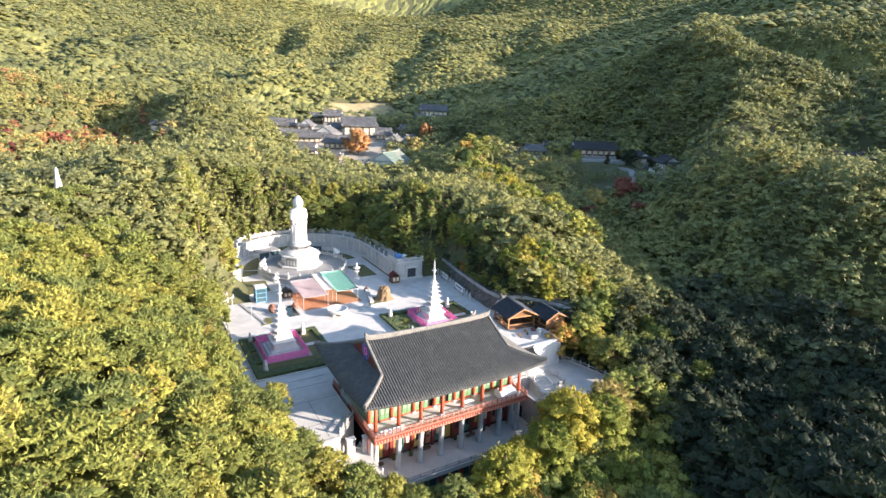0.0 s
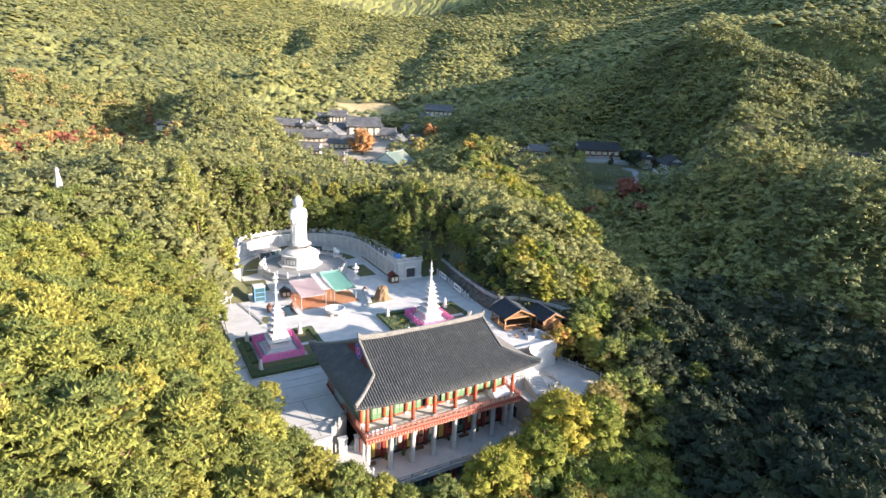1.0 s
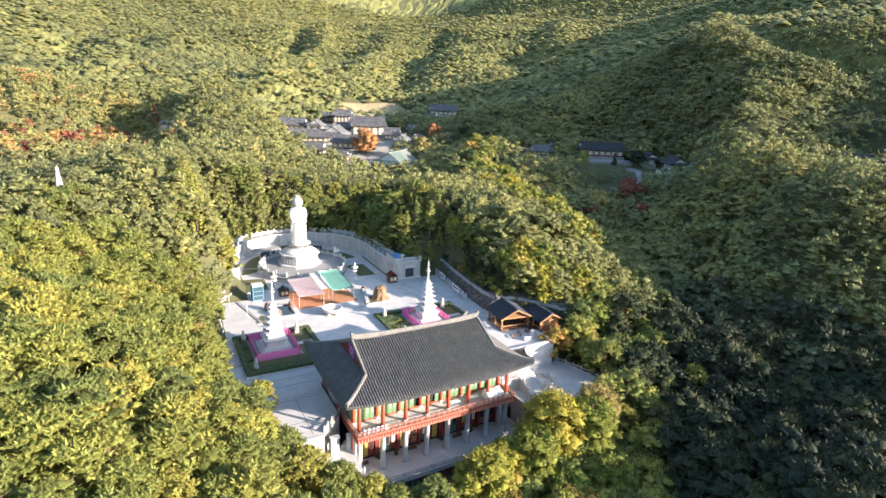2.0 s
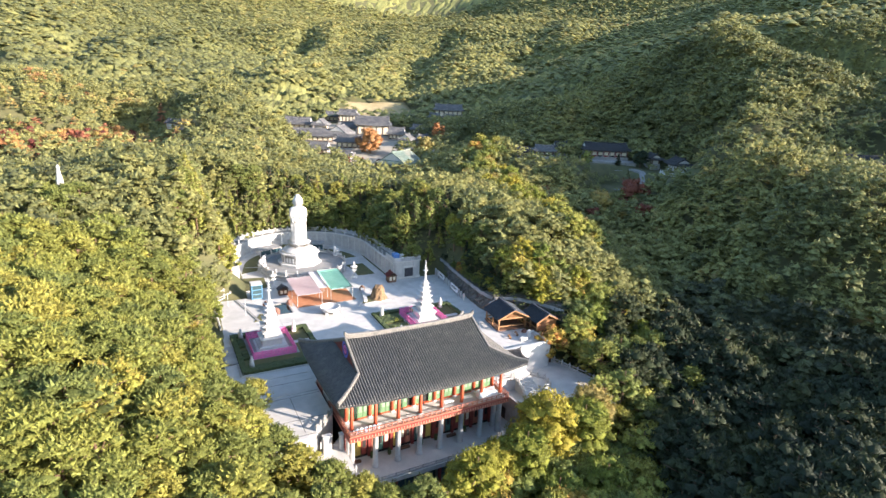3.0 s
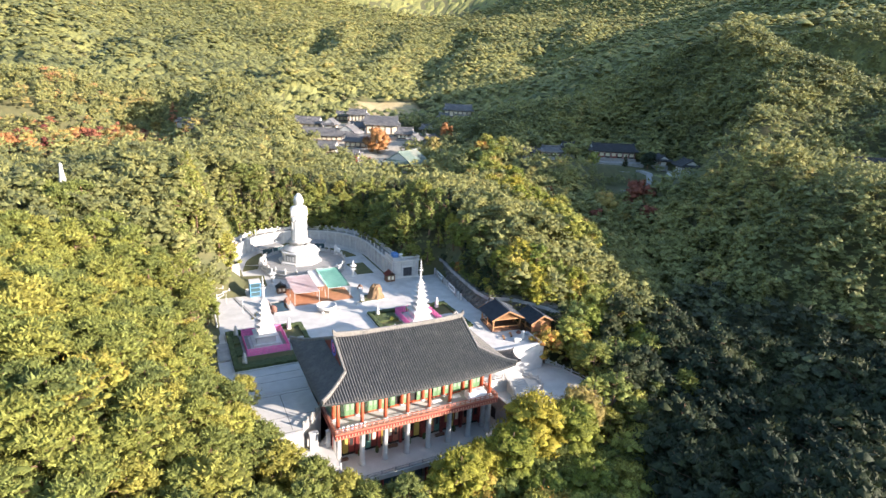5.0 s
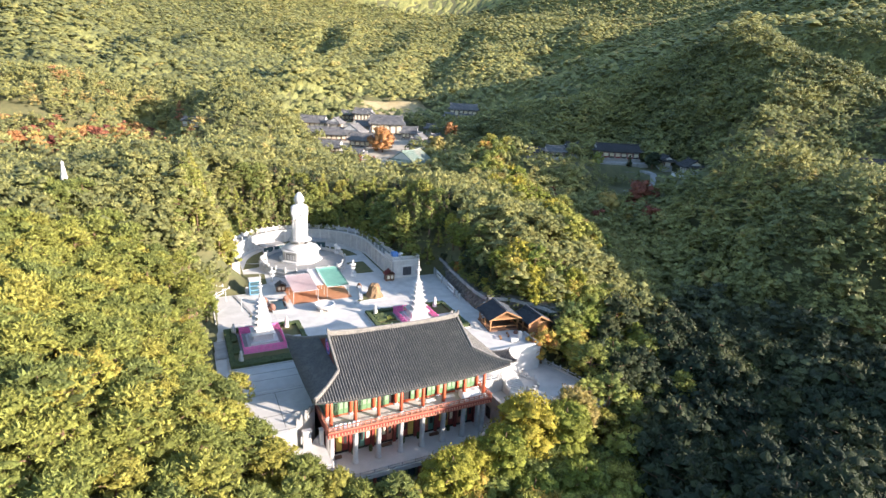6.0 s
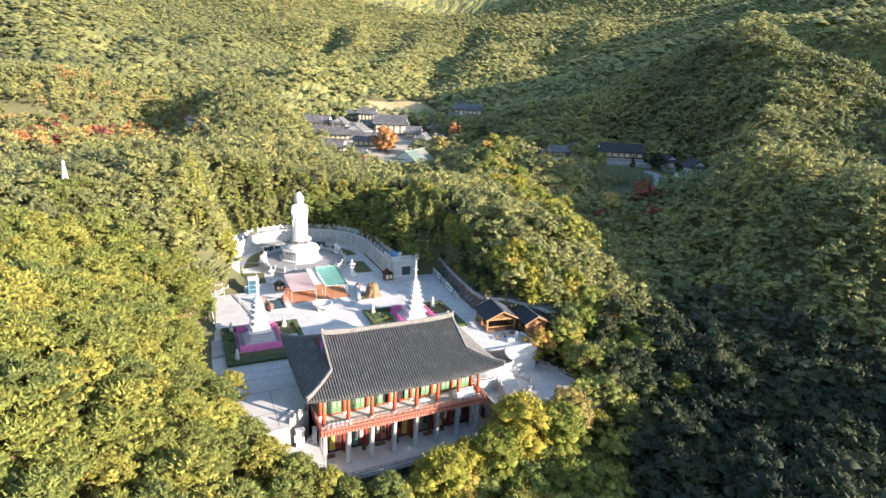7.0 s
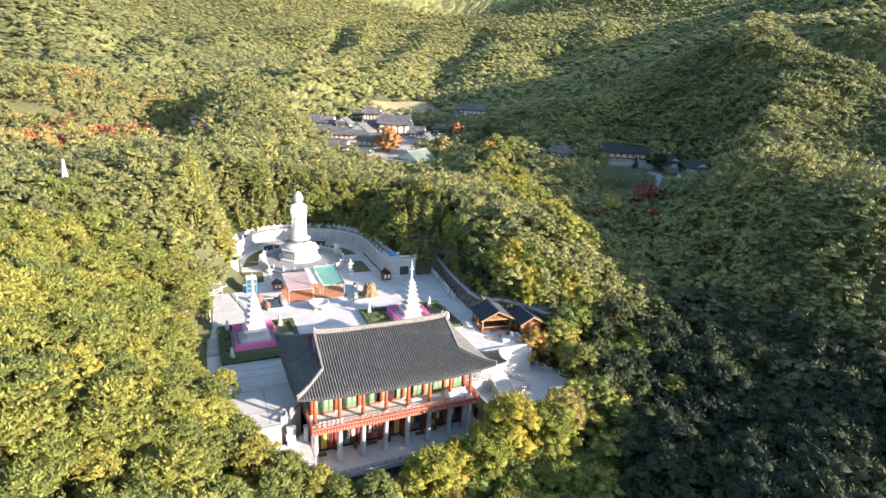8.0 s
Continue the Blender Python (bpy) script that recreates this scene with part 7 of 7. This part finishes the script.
# pines standing before the monument on the ridge
for k, (x, y, top, size) in enumerate(((-52.6, 67.2, 29.6, 1.05), (-50.2, 67.6, 29.9, 1.1), (-55.2, 67.4, 29.7, 1.1), (-53.4, 63.6, 29.3, 1.1), (-57.0, 69.5, 29.8, 1.1))):
    plant(pines[k], "pine_tree", x, y, max(top - 9.4 * size, float(ground_z(x, y)) - 2.0), 1.3 * k, size, "green pine on the ridge before the white monument", "pines")


# trees crowding the top of the rock wall and the bank beside the side road
for x, y, a in along(rock_line[:7], 1.9):
    m = (deeps, pines, deep_firs, yellows)[int(RNG.integers(4))]
    dx = RNG.uniform(3.2, 5.2)
    plant(m[int(RNG.integers(3))], "bank_tree", x + dx, y, max(3.6, float(ground_z(x + dx, y))) - 1.0, RNG.uniform(0, 6.28), RNG.uniform(0.55, 0.85), "leafy tree crowding the top of the rock wall", "bank trees")
for x, y, a in along(rock_line[:8], 1.15):
    dx = RNG.uniform(1.5, 3.2)
    plant((deeps, broads, pines)[int(RNG.integers(3))][int(RNG.integers(4))], "bank_shrub", x + dx, y, 3.3, RNG.uniform(0, 6.28), RNG.uniform(0.2, 0.34), "low leafy shrub on top of the rock wall", "bank shrubs")
for x, y, s in ((46.6, 18.5, 0.8), (47.2, 22.0, 0.9), (46.8, 14.0, 0.85), (48.0, 18.0, 0.95), (47.5, 9.5, 0.9), (46.2, 5.0, 0.85), (47.0, 27.0, 1.0), (43.2, 30.5, 0.8)):
    m = (deeps, pines, broads)[int(RNG.integers(3))]
    plant(m[int(RNG.integers(4))], "bank_tree", x, y, float(ground_z(x, y)) - 0.3, RNG.uniform(0, 6.28), s, "leafy tree on the bank beside the side road", "bank trees")


def specimen(x, y, z, s, mat, label, seed, kind="broad"):
    m = tree_model(kind, 9.4, 3.6 if kind == "broad" else 2.2, 52, 20, 0.4, mat, seed)
    plant(m, "specimen_tree", x, y, z, seed * 1.3, s, label, "specimen trees")


specimen(82.6, 246.0, 7.0, 2.35, M_ORANGE, "spreading old tree in orange autumn leaf in the temple yard", 81)
for k, (x, y) in enumerate(((62, 226), (67, 217), (74, 207), (80, 184), (88, 181))):
    specimen(x, y, float(ground_z(x, y)), 0.55 + 0.08 * (k % 3), M_MAROON, "small dark red maple beside the green pavilion", 182 + k)
specimen(132.0, 251.0, 19.0, 1.3, M_ORANGE, "orange autumn tree at the yard's edge", 83)
specimen(108.0, 222.0, 12.0, 1.5, M_TAN, "brown autumn tree below the temple yard", 84)
specimen(96.0, 186.0, 7.0, 1.1, M_TAN, "dry tan autumn tree beside the green pavilion", 184)
specimen(160.0, 141.0, 17.3, 0.95, M_PINE, "round green clipped tree beside the long hall", 85)
specimen(173.5, 133.0, 17.3, 0.8, M_DEEP, "slim dark cypress before the terrace", 86, "fir")
specimen(183.5, 127.5, 17.5, 1.1, M_DEEP, "round dark tree beside the terrace", 87)
specimen(142.0, 92.0, 3.0, 1.9, M_MAROON, "large dark maroon tree in the shaded valley", 88)
specimen(120.0, 88.0, 1.0, 1.6, M_TAN, "brown autumn tree in the shaded valley", 89)
specimen(126.0, 93.0, 2.5, 1.5, M_TAN, "dry tan autumn tree in the shaded valley", 90)
specimen(104.0, 104.0, 6.5, 1.2, M_MAROON, "red maple at the wood's edge", 91)
for k in range(46):
    a = RNG.uniform(0, 1)
    x, y = -92 + 66 * a + RNG.uniform(-12, 12), 236 + 62 * a + RNG.uniform(-24, 24)
    if not clear(np.array(x), np.array(y)):
        specimen(x, y, float(ground_z(x, y)), RNG.uniform(0.8, 1.3), (M_ORANGE, M_MAROON, M_TAN, M_ORANGE)[k % 4], ("orange", "dark red", "tan", "orange")[k % 4] + " autumn tree beside the valley road", 100 + k)

for k, (x, y, size, mat, colour) in enumerate(((130, 74, 1.15, M_MAROON, "dark red"), (110, 81, 1.0, M_MAROON, "dark red"), (127, 88, 0.9, M_TAN, "tan"), (135, 82, 0.9, M_DEEP, "deep green"), (119, 90, 0.85, M_DEEP, "deep green"), (141, 84, 0.8, M_MAROON, "dark red"), (102, 99, 0.9, M_MAROON, "dark red"), (122, 79, 0.85, M_TAN, "tan"), (148, 90, 0.8, M_DEEP, "deep green"))):
    specimen(x, y, float(ground_z(x, y)), size, mat, colour + " tree below the shaded terrace in the valley", 140 + k)


def wood(name, xs, ys, zs, clumps, body, tufts, size, label, seed, scale=(0.62, 1.02), fat=1.5, mat=None, spread=0.085, tall=9.6):
    """A joined wood of small clumped crowns, each with a colour of its own, shifted by place to carry sun, shade and
    haze.
    """
    rng = np.random.default_rng(seed)
    bank = []
    low = [(130, 186, 98, 152), (160, 190, 82, 112)]
    for k in range(10):
        kind = ("pine", "broad", "broad", "pine", "broad", "fir", "pine", "broad", "pine", "broad")[k]
        bank.append(crown(kind, tall, 3.5, clumps, body, tufts, size, rng, fat))
    vs, fs, ts, n = [], [], [], 0
    for x, y, z in zip(xs, ys, zs):
        v, f = bank[int(rng.integers(10))]
        s, a = rng.uniform(*scale), rng.uniform(0, 6.28)
        if any(x0 < x < x1 and y0 < y < y1 for x0, x1, y0, y1 in low):
            s *= 0.5
        ca, sa = math.cos(a) * s, math.sin(a) * s
        vs.append(np.stack([v[:, 0] * ca - v[:, 1] * sa + x, v[:, 0] * sa + v[:, 1] * ca + y, v[:, 2] * s + z], 1))
        fs.append(f + n)
        n += len(v)
        # turn starts as the season; the steps below also load light into it
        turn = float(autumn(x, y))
        # dark lowers the tint where the right-hand slope lies in shade
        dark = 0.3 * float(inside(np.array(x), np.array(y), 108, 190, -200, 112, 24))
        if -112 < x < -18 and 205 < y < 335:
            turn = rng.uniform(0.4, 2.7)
        # right-hand spur lightened: sun on its crowns given as tint
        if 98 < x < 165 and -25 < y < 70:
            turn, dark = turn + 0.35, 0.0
        # the glen's shade is painted in: lowest tint, no season colour
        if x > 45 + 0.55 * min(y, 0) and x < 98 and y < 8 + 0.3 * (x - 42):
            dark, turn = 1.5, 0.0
        # far hills paled eastward: haze and sun put into the tint
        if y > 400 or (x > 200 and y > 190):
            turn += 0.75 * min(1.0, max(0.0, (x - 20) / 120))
        # extra turn brightens the middle spur in place of sunlight
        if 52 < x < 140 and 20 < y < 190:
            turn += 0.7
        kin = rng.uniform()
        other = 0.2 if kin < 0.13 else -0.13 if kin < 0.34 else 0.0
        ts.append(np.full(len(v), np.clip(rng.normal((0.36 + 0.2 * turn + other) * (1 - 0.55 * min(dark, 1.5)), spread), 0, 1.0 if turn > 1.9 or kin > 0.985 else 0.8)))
    me = bpy.data.meshes.new(name)
    fill_mesh(me, np.concatenate(vs), np.concatenate(fs), mat or M_WOODS, smooth=True, tint=np.concatenate(ts))
    return tagged(new(name, me), label, "woods", kind="stuff")


ux, uy = scatter(-60, 75, -30, 125, 1.9, RNG)
edge = np.minimum(np.abs(ux + 25), np.minimum(np.abs(ux - 40), np.abs(uy - 3)))
rim = np.abs(np.hypot(ux - APSE[0], uy - APSE[1]) - 27) < 7
ku = ((edge < 14) | rim) & in_sight(ux, uy)
wood("undergrowth", ux[ku], uy[ku], ground_z(ux[ku], uy[ku]) - 0.6, 3, DOME, 5, 1.0, "dense low undergrowth at the wood's edge", 8, (0.2, 0.42), 1.9)
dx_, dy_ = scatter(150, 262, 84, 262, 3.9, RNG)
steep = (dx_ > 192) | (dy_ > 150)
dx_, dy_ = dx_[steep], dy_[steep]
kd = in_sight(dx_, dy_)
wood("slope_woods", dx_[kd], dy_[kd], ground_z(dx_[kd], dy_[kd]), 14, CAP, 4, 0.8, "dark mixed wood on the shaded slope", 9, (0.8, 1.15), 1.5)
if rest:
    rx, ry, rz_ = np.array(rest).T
    wood("near_woods", rx, ry, rz_, 24, CAP, 6, 0.6, "mixed pine and autumn broad-leaved wood, sun and shade put into its tint", 3, (0.8, 1.15), fat=1.35)
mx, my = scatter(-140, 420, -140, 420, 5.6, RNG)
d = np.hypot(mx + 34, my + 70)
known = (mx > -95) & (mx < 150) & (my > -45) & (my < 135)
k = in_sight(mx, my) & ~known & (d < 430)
wood("valley_woods", mx[k], my[k], ground_z(mx[k], my[k]), 12, CAP, 4, 0.85, "mixed autumn woods on the valley sides, sun and shade put into the tint", 4, (0.9, 1.35), fat=1.5, tall=8.2)
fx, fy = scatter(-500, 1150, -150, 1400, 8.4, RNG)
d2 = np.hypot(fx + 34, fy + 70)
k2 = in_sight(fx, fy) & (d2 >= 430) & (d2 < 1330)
wood("hill_woods", fx[k2], fy[k2], ground_z(fx[k2], fy[k2]), 4, CAP, 0, 1.9, "distant wooded hillsides in early autumn, haze and sun paled into their tint", 5, (1.15, 1.6), 3.0, None, 0.085, 5.8)


# the closed canopy between and below the single crowns of the far slopes
ang = np.radians(np.linspace(-24, 99, 420))
rad = [300.0]
while rad[-1] < 2700:
    rad.append(rad[-1] + 3.8 + 0.006 * (rad[-1] - 300))
rad = np.array(rad)
aa, rr = np.meshgrid(ang, rad)
cx_, cy_ = -34 + rr * np.sin(aa), -70 + rr * np.cos(aa)
crng = np.random.default_rng(17)
cx_, cy_ = cx_ + crng.uniform(-1.0, 1.0, cx_.shape), cy_ + crng.uniform(-1.0, 1.0, cy_.shape)
bump_ = crng.uniform(-2.4, 2.4, cx_.shape) * (1 + np.clip((rr - 1200) / 160, 0, 6))
gap = clear(cx_, cy_) | (rr < 312) | (inside(cx_, cy_, 40, 140, 190, 352, 6) > 0) | (inside(cx_, cy_, 158, 204, 292, 348, 4) > 0) | (inside(cx_, cy_, 112, 178, 346, 406, 4) > 0) | (inside(cx_, cy_, 125, 212, 84, 176, 4) > 0) | (inside(cx_, cy_, -110, -10, 195, 290, 4) > 0)
cz_ = ground_z(cx_, cy_) + np.where(gap, -3.0, 0.8 + 0.5 * bump_)
n_, m_ = aa.shape
idx = np.arange(n_ * m_).reshape(n_, m_)
quads = np.stack([idx[:-1, :-1], idx[:-1, 1:], idx[1:, 1:], idx[1:, :-1]], -1).reshape(-1, 4)
me = bpy.data.meshes.new("far_canopy")
# tint below the crowns' paints shade into gaps; rightward rise mimics haze
fill_mesh(me, np.stack([cx_, cy_, cz_], -1).reshape(-1, 3), quads, M_WOODS, smooth=False, tint=np.clip(0.22 + 0.15 * np.clip((cx_ - 20) / 120, 0, 1) + 0.2 * autumn(cx_, cy_) + crng.normal(0, 0.08, cx_.shape), 0, 1).ravel())
tagged(new("far_canopy", me), "closed canopy of distant mixed woods in early autumn, gap shade and haze in its tint", "woods", kind="stuff")
